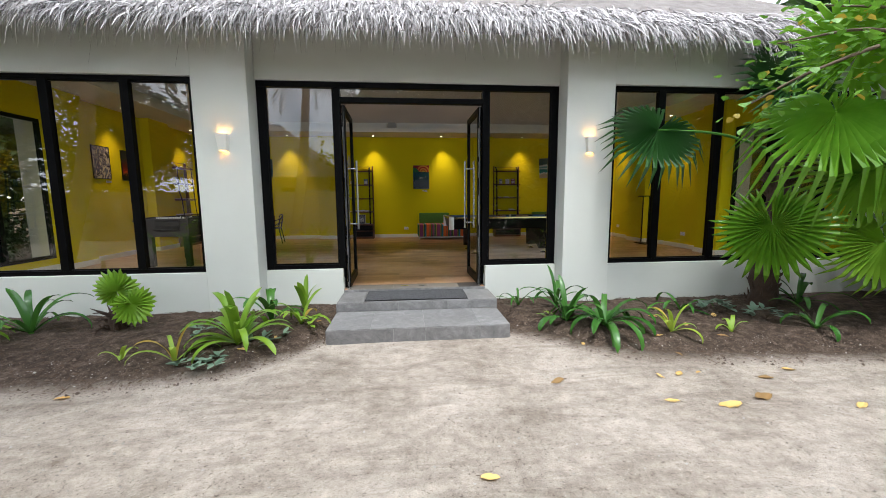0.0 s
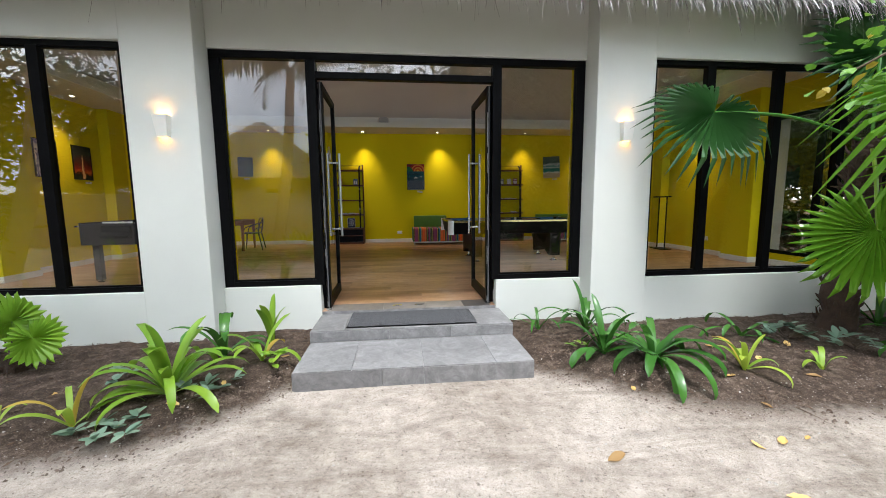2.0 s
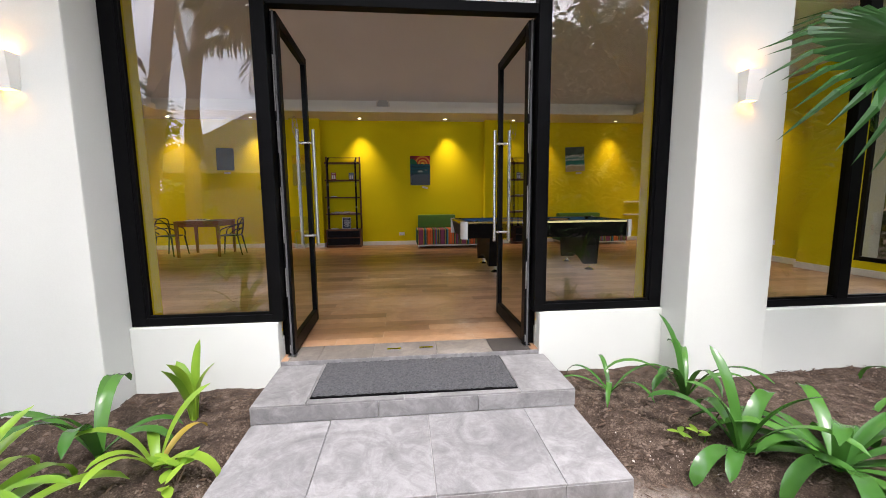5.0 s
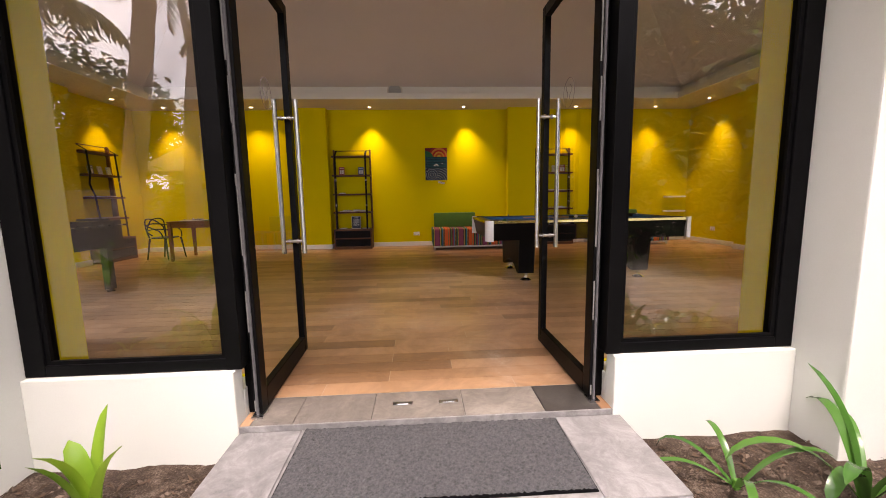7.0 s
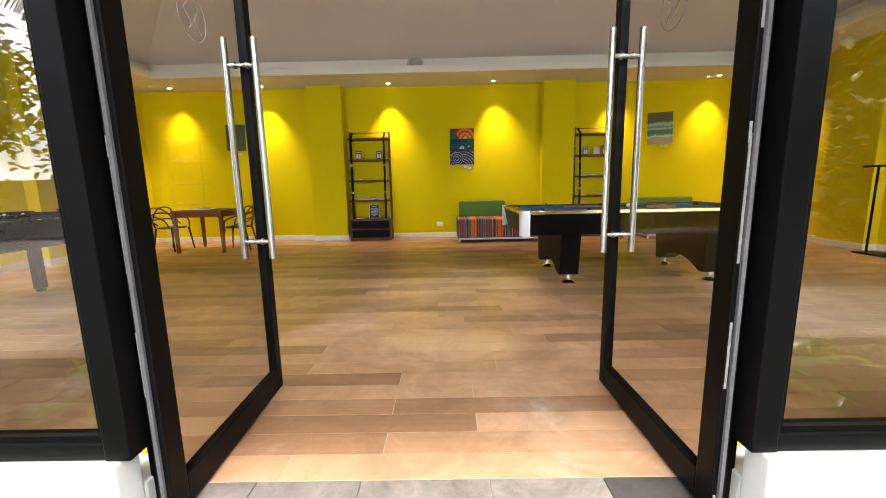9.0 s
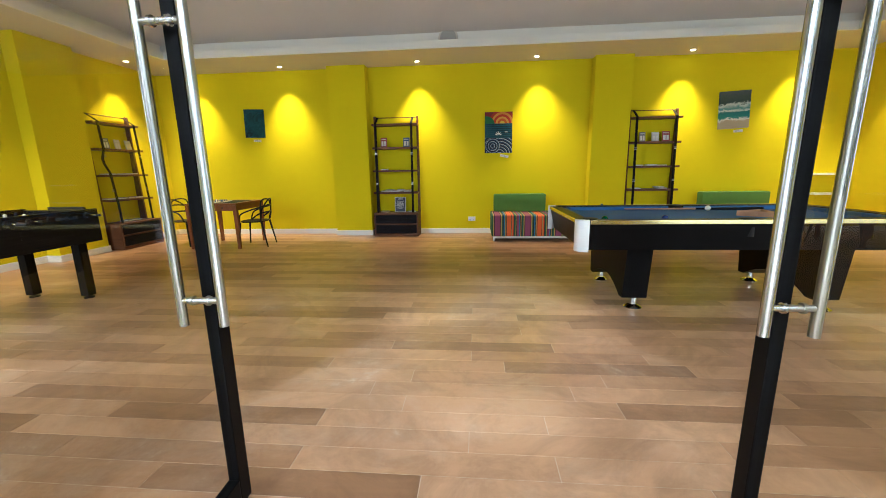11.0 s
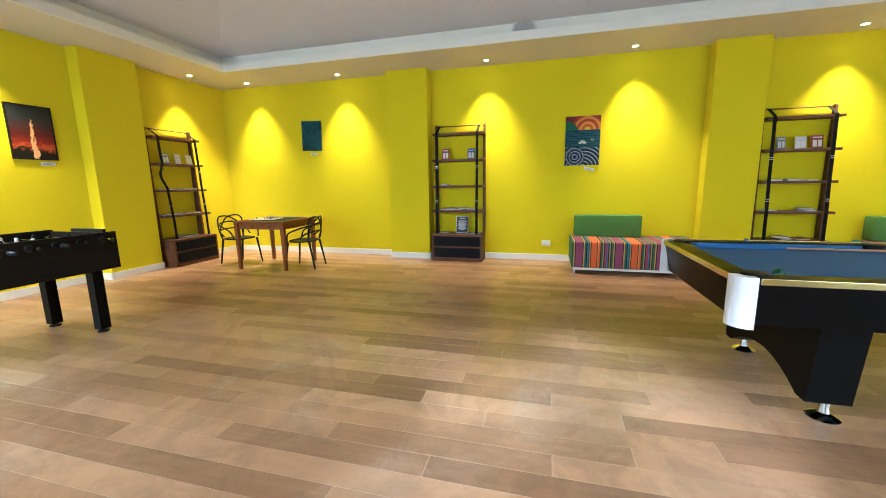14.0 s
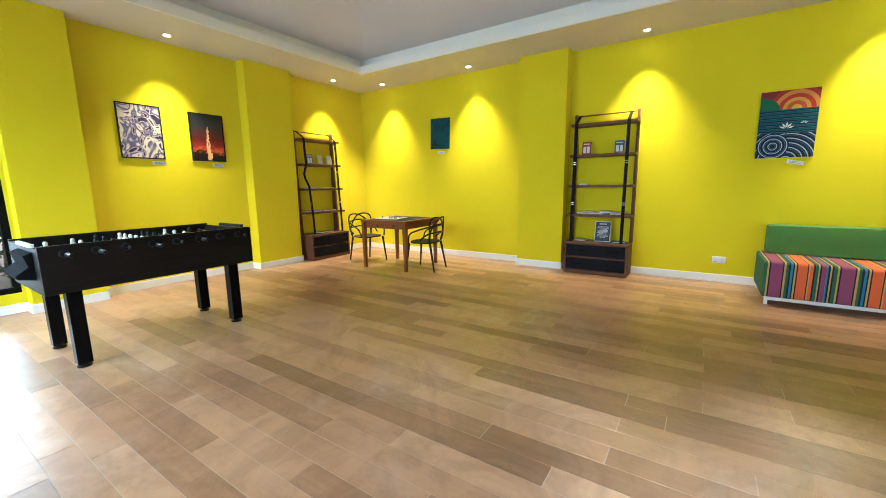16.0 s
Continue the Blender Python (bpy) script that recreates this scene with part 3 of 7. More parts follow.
def door_leaf(name, hinge, yaw, hand, label):
    """An open leaf: local x runs from the hinge to the free edge, y is its thickness."""
    d = thing(name, label, "door", pose(hinge[0], hinge[1], 0, 0, 0, yaw), "entrance doors", "structure")
    L, z0, z1, h = 0.94, FLOOR_Z + 0.012, 2.705, 0.022
    part("hinge_stile", B(0, 0.085, -h, h, z0, z1, bev=0.005), BLACK, d)
    part("free_stile", B(L - 0.065, L, -h, h, z0, z1, bev=0.005), BLACK, d)
    part("bottom_rail", B(0.085, L - 0.065, -h, h, z0, z0 + 0.115, bev=0.004), BLACK, d)
    part("top_rail", B(0.085, L - 0.065, -h, h, z1 - 0.075, z1, bev=0.004), BLACK, d)
    part("brush_seal", B(-0.012, -0.001, -0.006, 0.006, z0, z1), RUBBER, d, "grey brush seal along the door edge")
    bm = bmesh.new()
    for k in range(7):
        z = z0 + 0.02 + (k * 0.37 + 0.11 * math.sin(k * 7.0)) % 2.4
        box(bm, -0.0016, 0.006, 0.009 + 0.004 * math.sin(k * 3.0), 0.017 + 0.004 * math.sin(k * 3.0), z, z + 0.06 + 0.16 * (k % 3))
    part("worn_marks", bm, WORN, d, "pale scuffed marks on the door edge")
    part("pivot", B(-0.03, 0.05, -0.03, 0.03, FLOOR_Z + 0.001, z0 - 0.001), STEEL, d, "worn steel floor pivot")
    pane(d, 0.085, L - 0.065, 0, 0, z0 + 0.115, z1 - 0.075, DOORGLASS)
    bm = bmesh.new()
    cx, cz = 0.47, 2.0
    tube(bm, [(cx + 0.09 * math.cos(a), -0.003, cz + 0.09 * math.sin(a)) for a in np.linspace(0, 2 * math.pi, 25)], 0.0018, 4)
    tube(bm, [(cx - 0.03 + 0.02 * math.sin(k), -0.003, cz - 0.05 + 0.014 * k) for k in range(8)], 0.0018, 4)
    tube(bm, [(cx + 0.03 + 0.015 * math.cos(k), -0.003, cz - 0.05 + 0.014 * k) for k in range(8)], 0.0018, 4)
    part("round_emblem", bm, LOGO, d, "faint frosted ring emblem on the glass")
    for s in (-1, 1):
        part("pull_handle", tube(bmesh.new(), [(L - 0.10, s * 0.072, 0.975), (L - 0.10, s * 0.072, 2.055)], 0.016, 16), STEEL, d, "long brushed steel pull bar", True)
    for z in (1.065, 1.93):
        bm = tube(bmesh.new(), [(L - 0.10, -0.07, z), (L - 0.10, 0.07, z)], 0.011, 12)
        tube(bm, [(L - 0.10, -0.032, z), (L - 0.10, -0.0225, z)], 0.017, 12)
        tube(bm, [(L - 0.10, 0.0225, z), (L - 0.10, 0.032, z)], 0.017, 12)
        part("handle_mount", bm, STEEL, d, "", True)
    return d


door_leaf("door_1", (-0.755, 5.70), 90 + 1.3, 1, "black framed glass door leaf standing open into the room")
door_leaf("door_2", (1.10, 5.70), 90 + 0.4, -1, "black framed glass door leaf standing open beside the pool table")

# ---- thatched roof ----
ROOF_Y, ROOF_Z, ROOF_T = 5.02, 3.47, 0.72     # eave line and slope
roof = thing("thatched_roof", "weathered grey palm-thatch roof with a shaggy eave", "roof", kind="structure")
bm = bmesh.new()
rx0, rx1, ry1 = -7.4, 8.0, 14.0
yr = (ROOF_Y + ry1) / 2
zr = ROOF_Z + (yr - ROOF_Y) * ROOF_T
q = [bm.verts.new(p) for p in ((rx0, ROOF_Y, ROOF_Z), (rx1, ROOF_Y, ROOF_Z), (rx1, ry1, ROOF_Z), (rx0, ry1, ROOF_Z), (rx0 + 4, yr, zr), (rx1 - 4, yr, zr))]
for f in ((0, 1, 5, 4), (2, 3, 4, 5), (1, 2, 5), (3, 0, 4)):
    bm.faces.new([q[i] for i in f])
bmesh.ops.solidify(bm, geom=bm.faces[:], thickness=0.12)
part("roof_body", bm, THATCH, roof)


def thatch_mat():
    m = bpy.data.materials.new("thatch_strands")
    n, l, b = nodes_of(m)
    g = n.new("ShaderNodeNewGeometry")
    c = ramp_node(n, l, g.outputs["Random Per Island"], [(0.0, (0.07, 0.06, 0.055)), (0.3, (0.24, 0.22, 0.22)), (0.7, (0.5, 0.47, 0.47)), (1.0, (0.74, 0.71, 0.7))])
    v = place_vec(n, l)
    c = mix_node(n, l, 0.5, c, ramp_node(n, l, noise_node(n, l, 14, 4, 0.7, v).outputs[0], [(0.3, (0.5, 0.47, 0.46)), (0.7, (1, 1, 1))]), "MULTIPLY")
    l.new(c, b.inputs["Base Color"])
    b.inputs["Roughness"].default_value = 0.75
    return m


STRAND = thatch_mat()


def strands(rng, count, x0, x1, up0, up1, len0, len1, w0, w1, droop):
    vs, fs = [], []
    sl = Vector((0, -1, -ROOF_T)).normalized()
    for _ in range(count):
        u = rng.uniform(up0, up1)
        x = rng.uniform(x0, x1)
        p = Vector((x, ROOF_Y + u, ROOF_Z + u * ROOF_T + rng.uniform(0.0, 0.10)))
        d = (sl + Vector((rng.gauss(0, 0.22), rng.gauss(0, 0.15), rng.gauss(0.05, 0.14)))).normalized()
        L, w = rng.uniform(len0, len1), rng.uniform(w0, w1)
        side = Vector((1, rng.gauss(0, 0.5), rng.gauss(0, 0.5))).normalized()
        curl = Vector((rng.gauss(0, 0.25), rng.uniform(-0.05, 0.15), -droop * rng.uniform(0.5, 1.4)))
        n0 = len(vs)
        for k in range(4):
            ww = w * (1, 1, 0.8, 0.25)[k] / 2
            vs += [tuple(p - side * ww), tuple(p + side * ww)]
            p = p + d * (L / 3)
            d = (d + curl * 0.33).normalized()
        fs += [(n0 + 2 * k, n0 + 2 * k + 1, n0 + 2 * k + 3, n0 + 2 * k + 2) for k in range(3)]
    return vs, fs


rng = random.Random(4)
for nm, args in (("thatch_layer", (9000, -6.6, 7.4, 0.0, 0.75, 0.25, 0.5, 0.010, 0.022, 0.9)), ("thatch_fringe", (3000, -6.6, 7.4, 0.0, 0.25, 0.22, 0.42, 0.008, 0.018, 1.6)),
                 ("loose_strand", (1300, -6.6, 7.4, -0.02, 0.15, 0.3, 0.6, 0.003, 0.007, 2.6))):
    v, f = strands(rng, *args)
    me = bpy.data.meshes.new(nm)
    me.from_pydata(v, [], f)
    me.materials.append(STRAND)
    ob = new(nm, me)
    ob.parent = roof
    tagged(ob, kind="stuff")

# a few long dark straws that have slipped out and hang below the eave
DARKSTRAW = plain("dark_straw", (0.05, 0.04, 0.033), 0.85, 0, 0.4, 12, 80, 0.2)
v, f = strands(random.Random(17), 240, -6.6, 7.2, -0.02, 0.06, 0.35, 0.75, 0.004, 0.008, 3.2)
me = bpy.data.meshes.new("hanging_straws")
me.from_pydata(v, [], f)
me.materials.append(DARKSTRAW)
ob = new("hanging_straws", me)
ob.parent = roof
tagged(ob, kind="stuff")

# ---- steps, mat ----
# much darker slate tone for the right-hand threshold tile
DARKSLATE = slate_mat("dark_slate_tile", (0.045, 0.04, 0.036))
steps = thing("entrance_steps", "two broad slate-grey tiled steps up to the doors", "steps", kind="structure")
S1Z, S2Z = 0.05, 0.165
part("core", boxes((-0.81, 1.19, 4.348, 5.02, -0.3, S1Z - 0.012), (-0.81, 1.20, 5.03, 5.62, -0.3, S2Z - 0.012)), GROUT, steps)
part("threshold_core", B(DOOR_L + 0.012, DOOR_R - 0.012, 5.615, 5.899, -0.3, FLOOR_Z - 0.013), GROUT, steps)


def tile(x0, x1, y0, y1, z0, z1, material=SLATE):
    g = 0.0015
    b = B(x0 + (g if x1 - x0 > 0.05 else 0), x1 - (g if x1 - x0 > 0.05 else 0), y0 + (g if y1 - y0 > 0.05 else 0), y1 - (g if y1 - y0 > 0.05 else 0), z0 + (g if z1 - z0 > 0.05 else 0), z1, bev=0.0025)
    part("tile", b, material, steps)


for a, b in zip([-0.82, -0.35, 0.245, 0.865], [-0.35, 0.245, 0.865, 1.2]):
    tile(a, b, 4.338, 5.02, S1Z - 0.01, S1Z)
for a, b in zip([-0.82, -0.1, 0.245, 0.86], [-0.1, 0.245, 0.86, 1.2]):
    tile(a, b, 4.336, 4.347, -0.3, S1Z - 0.011)
for a, b in zip([-0.82, -0.06, 0.57], [-0.06, 0.57, 1.21]):
    tile(a, b, 5.018, 5.029, S1Z + 0.001, S2Z - 0.011)
for a, b in zip([-0.82, -0.5, 0.1, 0.85], [-0.5, 0.1, 0.85, 1.21]):
    tile(a, b, 5.02, 5.614, S2Z - 0.01, S2Z)
for xe in (-0.821, 1.201):
    tile(xe - 0.01, xe, 4.35, 5.02, -0.3, S1Z - 0.012)
    tile(xe - 0.01, xe + 0.01, 5.03, 5.61, -0.3, S2Z - 0.012)
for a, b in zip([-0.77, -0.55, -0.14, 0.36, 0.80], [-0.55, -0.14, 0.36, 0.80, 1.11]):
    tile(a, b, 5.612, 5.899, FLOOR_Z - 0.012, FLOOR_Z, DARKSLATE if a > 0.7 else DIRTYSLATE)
for a, b in ((-0.82, -0.77), (1.11, 1.17)):
    tile(a, b, 5.612, 5.899, FLOOR_Z - 0.012, FLOOR_Z, PLANK)
tile(-0.82, 1.17, 5.603, 5.613, S2Z + 0.001, FLOOR_Z - 0.001)
for x in (0.02, 0.28):
    part("latch_plate", boxes((x - 0.055, x + 0.055, 5.74, 5.775, FLOOR_Z + 0.001, FLOOR_Z + 0.004), (x - 0.03, x + 0.03, 5.75, 5.765, FLOOR_Z + 0.004, FLOOR_Z + 0.006)), CHROME, steps, "small steel floor latch plate")

MAT = plain("doormat_pile", (0.10, 0.10, 0.105), 0.95, 0, 0.75, 75, 190, 1.0, 0.015)
mat_ob = thing("doormat", "dark grey looped-pile doormat lying on the top step", "doormat", pose(0.18, 5.33, S2Z + 0.001, 0, 0, -0.6))
bm = bmesh.new()
r = random.Random(2)
nx, ny = 150, 60
gv = [[bm.verts.new((-0.655 + 1.31 * i / nx, -0.255 + 0.51 * j / ny, 0.012 + r.uniform(-0.004, 0.005))) for i in range(nx + 1)] for j in range(ny + 1)]
for j in range(ny):
    for i in range(nx):
        bm.faces.new((gv[j][i], gv[j][i + 1], gv[j + 1][i + 1], gv[j + 1][i]))
tagged(part("carpet", bm, MAT, mat_ob, "coarse grey loops"))
part("backing", B(-0.662, 0.662, -0.262, 0.262, 0, 0.007, bev=0.002), BLACK, mat_ob, "thin black rubber edge")

# ---- wall lamps ----
LAMPW = plain("white_ceramic", (0.75, 0.73, 0.68), 0.4, 0, 0.05, 5, 90, 0.05)
GLOW = glowing("warm_bulb", (1.0, 0.48, 0.12), 32.0)
for x in (-2.15, 2.53):
    w = thing("wall_lamp", "small white up-and-down wall lamp glowing warm on a pillar", "wall lamp", pose(x, YF - 0.02, 2.15), "wall lamps")
    bm = bmesh.new()
    for hw0, hw1, y0 in ((0.05, 0.068, 1),):
        outer = [(-0.048, 0), (-0.048, -0.06), (0.048, -0.06), (0.048, 0)]
        r0 = [bm.verts.new((u, v, -0.1)) for u, v in outer]
        r1 = [bm.verts.new((u * 1.35, v * 1.5, 0.1)) for u, v in outer]
        s0 = [bm.verts.new((u * 0.85, min(v * 0.85 - 0.004, -0.004), -0.1)) for u, v in outer]
        s1 = [bm.verts.new((u * 1.2, min(v * 1.35 - 0.004, -0.004), 0.1)) for u, v in outer]
        for k in range(4):
            j = (k + 1) % 4
            bm.faces.new((r0[k], r0[j], r1[j], r1[k])), bm.faces.new((s0[k], s1[k], s1[j], s0[j]))
            bm.faces.new((r0[k], s0[k], s0[j], r0[j])), bm.faces.new((r1[k], r1[j], s1[j], s1[k]))
    part("shade", bm, LAMPW, w)
    part("upper_bulb", B(-0.045, 0.045, -0.06, -0.01, 0.06, 0.07), GLOW, w, "warm glowing lamp behind the shade")
    part("lower_bulb", B(-0.03, 0.03, -0.04, -0.01, -0.075, -0.065), GLOW, w, "warm glowing lamp behind the shade")

# ---- downlights and the ceiling disc ----
DL = glowing("downlight_glow", (1.0, 0.86, 0.6), 12.0)
for dx, dy in DOWNLIGHTS:
    d = thing("downlight", "small round recessed ceiling downlight, lit", "downlight", pose(dx, dy, SOFFIT_Z), "recessed downlights")
    bm = bmesh.new()
    tube(bm, [(0.042 * math.cos(a), 0.042 * math.sin(a), -0.003) for a in np.linspace(0, 2 * math.pi, 21)], 0.008, 5)
    part("trim_ring", bm, WHITE, d, "", True)
    part("lens", lathe(bmesh.new(), [(0.034, -0.001), (0.034, -0.006)], n=16), DL, d, "bright warm lens")
d = thing("ceiling_speaker", "round grey-white ceiling disc on the cove band", "ceiling fitting", pose(-0.32, iy1 + o - 0.001, 3.66, 90, 0, 0))
part("rim", lathe(bmesh.new(), [(0.16, 0.0), (0.165, 0.012), (0.15, 0.022)], n=28), CEIL, d, "", True)
part("grille", lathe(bmesh.new(), [(0.135, 0.0225), (0.10, 0.027), (0.03, 0.03)], n=28), plain("grey_grille", (0.4, 0.39, 0.38), 0.7, 0, 0.2, 40, 200, 0.3), d, "", True)

# ---- furniture materials ----
WALNUT = plain("walnut_wood", (0.12, 0.05, 0.026), 0.5, 0, 0.35, 4, 40, 0.12, 0.002, (1, 1, 6), True, spec=0.2)
REDWOOD = plain("red_brown_wood", (0.2, 0.062, 0.017), 0.4, 0, 0.3, 4, 40, 0.1, 0.002, (6, 6, 1), True, spec=0.25)
DRAWER = plain("dark_drawer_leather", (0.009, 0.009, 0.013), 0.65, 0, 0.3, 8, 120, 0.3, spec=0.1)
STRAP = plain("black_leather_strap", (0.008, 0.0075, 0.0075), 0.7, 0, 0.3, 20, 150, 0.2, spec=0.08)
BRASS = plain("dull_buckle_metal", (0.35, 0.33, 0.30), 0.35, 1.0, 0.1, 20, 150, 0.05)
PLASTIC = plain("black_moulded_plastic", (0.008, 0.008, 0.009), 0.45, 0, 0.2, 8, 80, 0.05, spec=0.22)
LAMINATE = plain("black_laminate", (0.005, 0.0045, 0.0045), 0.33, 0, 0.3, 3, 60, 0.08, 0.001, (1, 8, 1), spec=0.06)
FOOSWOOD = plain("dark_ash_laminate", (0.013, 0.010, 0.009), 0.5, 0, 0.5, 4, 30, 0.15, 0.002, (1, 0.6, 14), spec=0.1)
CLOTH = plain("blue_pool_cloth", (0.03, 0.12, 0.30), 0.85, 0, 0.12, 6, 300, 0.15, 0.001, spec=0.6)
CAPMETAL = plain("satin_chrome_cap", (0.72, 0.73, 0.75), 0.4, 0.3, 0.06, 6, 200, 0.03)
GOLD = plain("gold_rail_trim", (0.62, 0.52, 0.26), 0.22, 1.0, 0.1, 6, 100, 0.03)
GREEN = plain("green_wool", (0.085, 0.20, 0.035), 0.9, 0, 0.15, 8, 260, 0.35, 0.003)
WHITEP = plain("white_powder_coat", (0.75, 0.75, 0.73), 0.45, 0, 0.04, 6, 80, 0.03)
PAPER = plain("paper", (0.72, 0.70, 0.66), 0.7, 0, 0.06, 10, 80, 0.05)
NAVY = plain("navy_print", (0.02, 0.025, 0.05), 0.5, 0, 0.1, 10, 80, 0.02)
PALEWOOD = plain("pale_rack_wood", (0.42, 0.22, 0.12), 0.5, 0, 0.2, 6, 60, 0.1)
IVORY = plain("white_ball", (0.8, 0.78, 0.7), 0.12, 0, 0.03, 8, 80, 0)
BALLG = plain("green_ball", (0.0, 0.06, 0.035), 0.1, 0, 0.05, 8, 80, 0)
BALLB = plain("blue_ball", (0.01, 0.03, 0.22), 0.1, 0, 0.05, 8, 80, 0)
SOCKETM = plain("white_socket_plastic", (0.78, 0.78, 0.76), 0.35, 0, 0.03, 8, 80, 0)


def stripe_mat():
    """Woven stripes across the sofa, repeating every 0.54 m."""
    m = bpy.data.materials.new("striped_cotton")
    n, l, b = nodes_of(m)
    tc = n.new("ShaderNodeTexCoord")
    sx = n.new("ShaderNodeSeparateXYZ")
    l.new(tc.outputs["Object"], sx.inputs[0])
    f = math_node(n, l, "FRACT", math_node(n, l, "DIVIDE", sx.outputs[0], 0.54))
    plum, orange, green, black, sand, blue = (0.24, 0.055, 0.13), (0.72, 0.13, 0.03), (0.03, 0.12, 0.06), (0.015, 0.012, 0.02), (0.5, 0.32, 0.09), (0.03, 0.22, 0.42)
    order = [(0, green), (.05, sand), (.075, black), (.10, plum), (.28, black), (.30, sand), (.33, green), (.37, black), (.395, blue), (.43, black), (.45, sand), (.48, black),
             (.50, orange), (.64, black), (.655, sand), (.675, orange), (.72, black), (.745, green), (.79, sand), (.81, black), (.835, plum), (.90, blue), (.925, black), (.95, sand), (.975, black)]
    c = ramp_node(n, l, f, order, "CONSTANT")
    v = place_vec(n, l, (1, 1, 1), True)
    wv = noise_node(n, l, 240, 3, 0.6, v)
    c = mix_node(n, l, 0.35, c, ramp_node(n, l, wv.outputs[0], [(0.35, (0.6, 0.6, 0.6)), (0.65, (1, 1, 1))]), "MULTIPLY")
    l.new(c, b.inputs["Base Color"])
    b.inputs["Roughness"].default_value = 0.9
    bump_node(n, l, b, wv.outputs[0], 0.3, 0.003)
    return m


STRIPES = stripe_mat()


# ---- strap shelves ----
SHELF_W, SHELF_Z = 0.88, (2.18, 1.74, 1.30, 0.875)     # heights over the floor


def shelf_unit(m, label, loose):
    """A wall shelf on two slim posts; leather straps hang from a top rod through the boards to a drawer chest."""
    s = thing("strap_shelf", label, "shelf", m, "strap shelves")
    h = SHELF_W / 2
    for r in ((-h, h, -0.40, -0.01, 0.0, 0.06), (-h, h, -0.40, -0.01, 0.435, 0.465), (-h, -h + 0.03, -0.40, -0.01, 0.06, 0.435), (h - 0.03, h, -0.40, -0.01, 0.06, 0.435), (-h + 0.03, h - 0.03, -0.03, -0.01, 0.06, 0.435), (-h + 0.03, h - 0.03, -0.40, -0.03, 0.237, 0.257)):
        part("chest_panel", B(*r, bev=0.003), WALNUT, s)
    for z0 in (0.068, 0.265):
        dr = part("drawer", B(-h + 0.036, h - 0.036, -0.405, -0.04, z0, z0 + 0.163, bev=0.004), DRAWER, s, "dark leather-faced drawer")
        for x in (-0.24, 0.24):
            bm = tube(bmesh.new(), [(x - 0.07, -0.408, z0 + 0.095), (x - 0.055, -0.424, z0 + 0.088), (x, -0.43, z0 + 0.078), (x + 0.055, -0.424, z0 + 0.088), (x + 0.07, -0.408, z0 + 0.095)], 0.008, 6)
            part("handle", bm, STRAP, dr, "leather pull", True)
    for x in (-h + 0.015, h - 0.015):
        part("post", prism(bmesh.new(), [(-0.125, 0.465), (-0.005, 0.465), (-0.005, 2.325), (-0.03, 2.34), (-0.06, 2.325)], "x", x - 0.018, x + 0.018), WALNUT, s)
    for z, dp in zip(SHELF_Z, (0.24, 0.26, 0.28, 0.31)):
        part("board", B(-h - 0.005, h + 0.005, -dp, -0.004, z - 0.036, z, bev=0.004), WALNUT, s)
    part("top_rod", tube(bmesh.new(), [(-h, -0.03, 2.31), (h, -0.03, 2.31)], 0.009, 8), WALNUT, s, "", True)
    for k, x in enumerate((-h + 0.075, h - 0.105)):
        pts = [(x, -0.035, 2.32), (x, -0.10, 2.28), (x, -0.246, 2.185), (x, -0.268, 1.74), (x, -0.288, 1.30), (x, -0.318, 0.875), (x, -0.33, 0.47)]
        if loose:
            pts = pts[:3] + [(x, -0.255, 1.95), (x + 0.01, -0.262, 1.74), (x - 0.065, -0.285, 1.56), (x - 0.055, -0.292, 1.48), (x + 0.015, -0.297, 1.33), (x + 0.03, -0.31, 1.02)] + [(x + 0.04, -0.322, 0.8), (x + 0.045, -0.33, 0.47)] if k == 0 else pts
        bm = bmesh.new()
        rows = []
        for p in pts:
            rows.append([bm.verts.new((p[0] + e * 0.022, p[1] + f2 * 0.003, p[2])) for e, f2 in ((-1, -1), (1, -1), (1, 1), (-1, 1))])
        for a, b in zip(rows, rows[1:]):
            for i in range(4):
                bm.faces.new((a[i], a[(i + 1) % 4], b[(i + 1) % 4], b[i]))
        bm.faces.new(rows[0]), bm.faces.new(rows[-1][::-1])
        st = part("strap", bm, STRAP, s, "black leather strap")
        for z, y in ((1.6, -0.274), (1.02, -0.308)):
            part("buckle", boxes((x - 0.022, x + 0.022, y - 0.008, y - 0.002, z - 0.005, z + 0.005), (x - 0.022, x + 0.022, y - 0.008, y - 0.002, z + 0.022, z + 0.032)), BRASS, st, "dull metal buckle")
    return s


shelf_sets = [(pose(-1.43, 13.298, FLOOR_Z), False), (pose(3.44, 13.298, FLOOR_Z), False), (pose(XL + 0.002, 11.96, FLOOR_Z, 0, 0, 90), True)]
shelf_unit(shelf_sets[0][0], "walnut strap shelf with dark drawers, a sign and few booklets", False)
shelf_unit(shelf_sets[1][0], "sparsely filled walnut strap shelf behind the pool table", False)
shelf_unit(shelf_sets[2][0], "walnut strap shelf with slack leather straps beside the games table", True)

BOOKS = [plain("cover_%s" % nm, c, 0.45, 0, 0.15, 12, 60, 0.03) for nm, c in (("red", (0.3, 0.05, 0.04)), ("blue", (0.05, 0.1, 0.22)), ("pale", (0.6, 0.58, 0.52)), ("ochre", (0.4, 0.24, 0.08)), ("grey", (0.2, 0.2, 0.2)))]


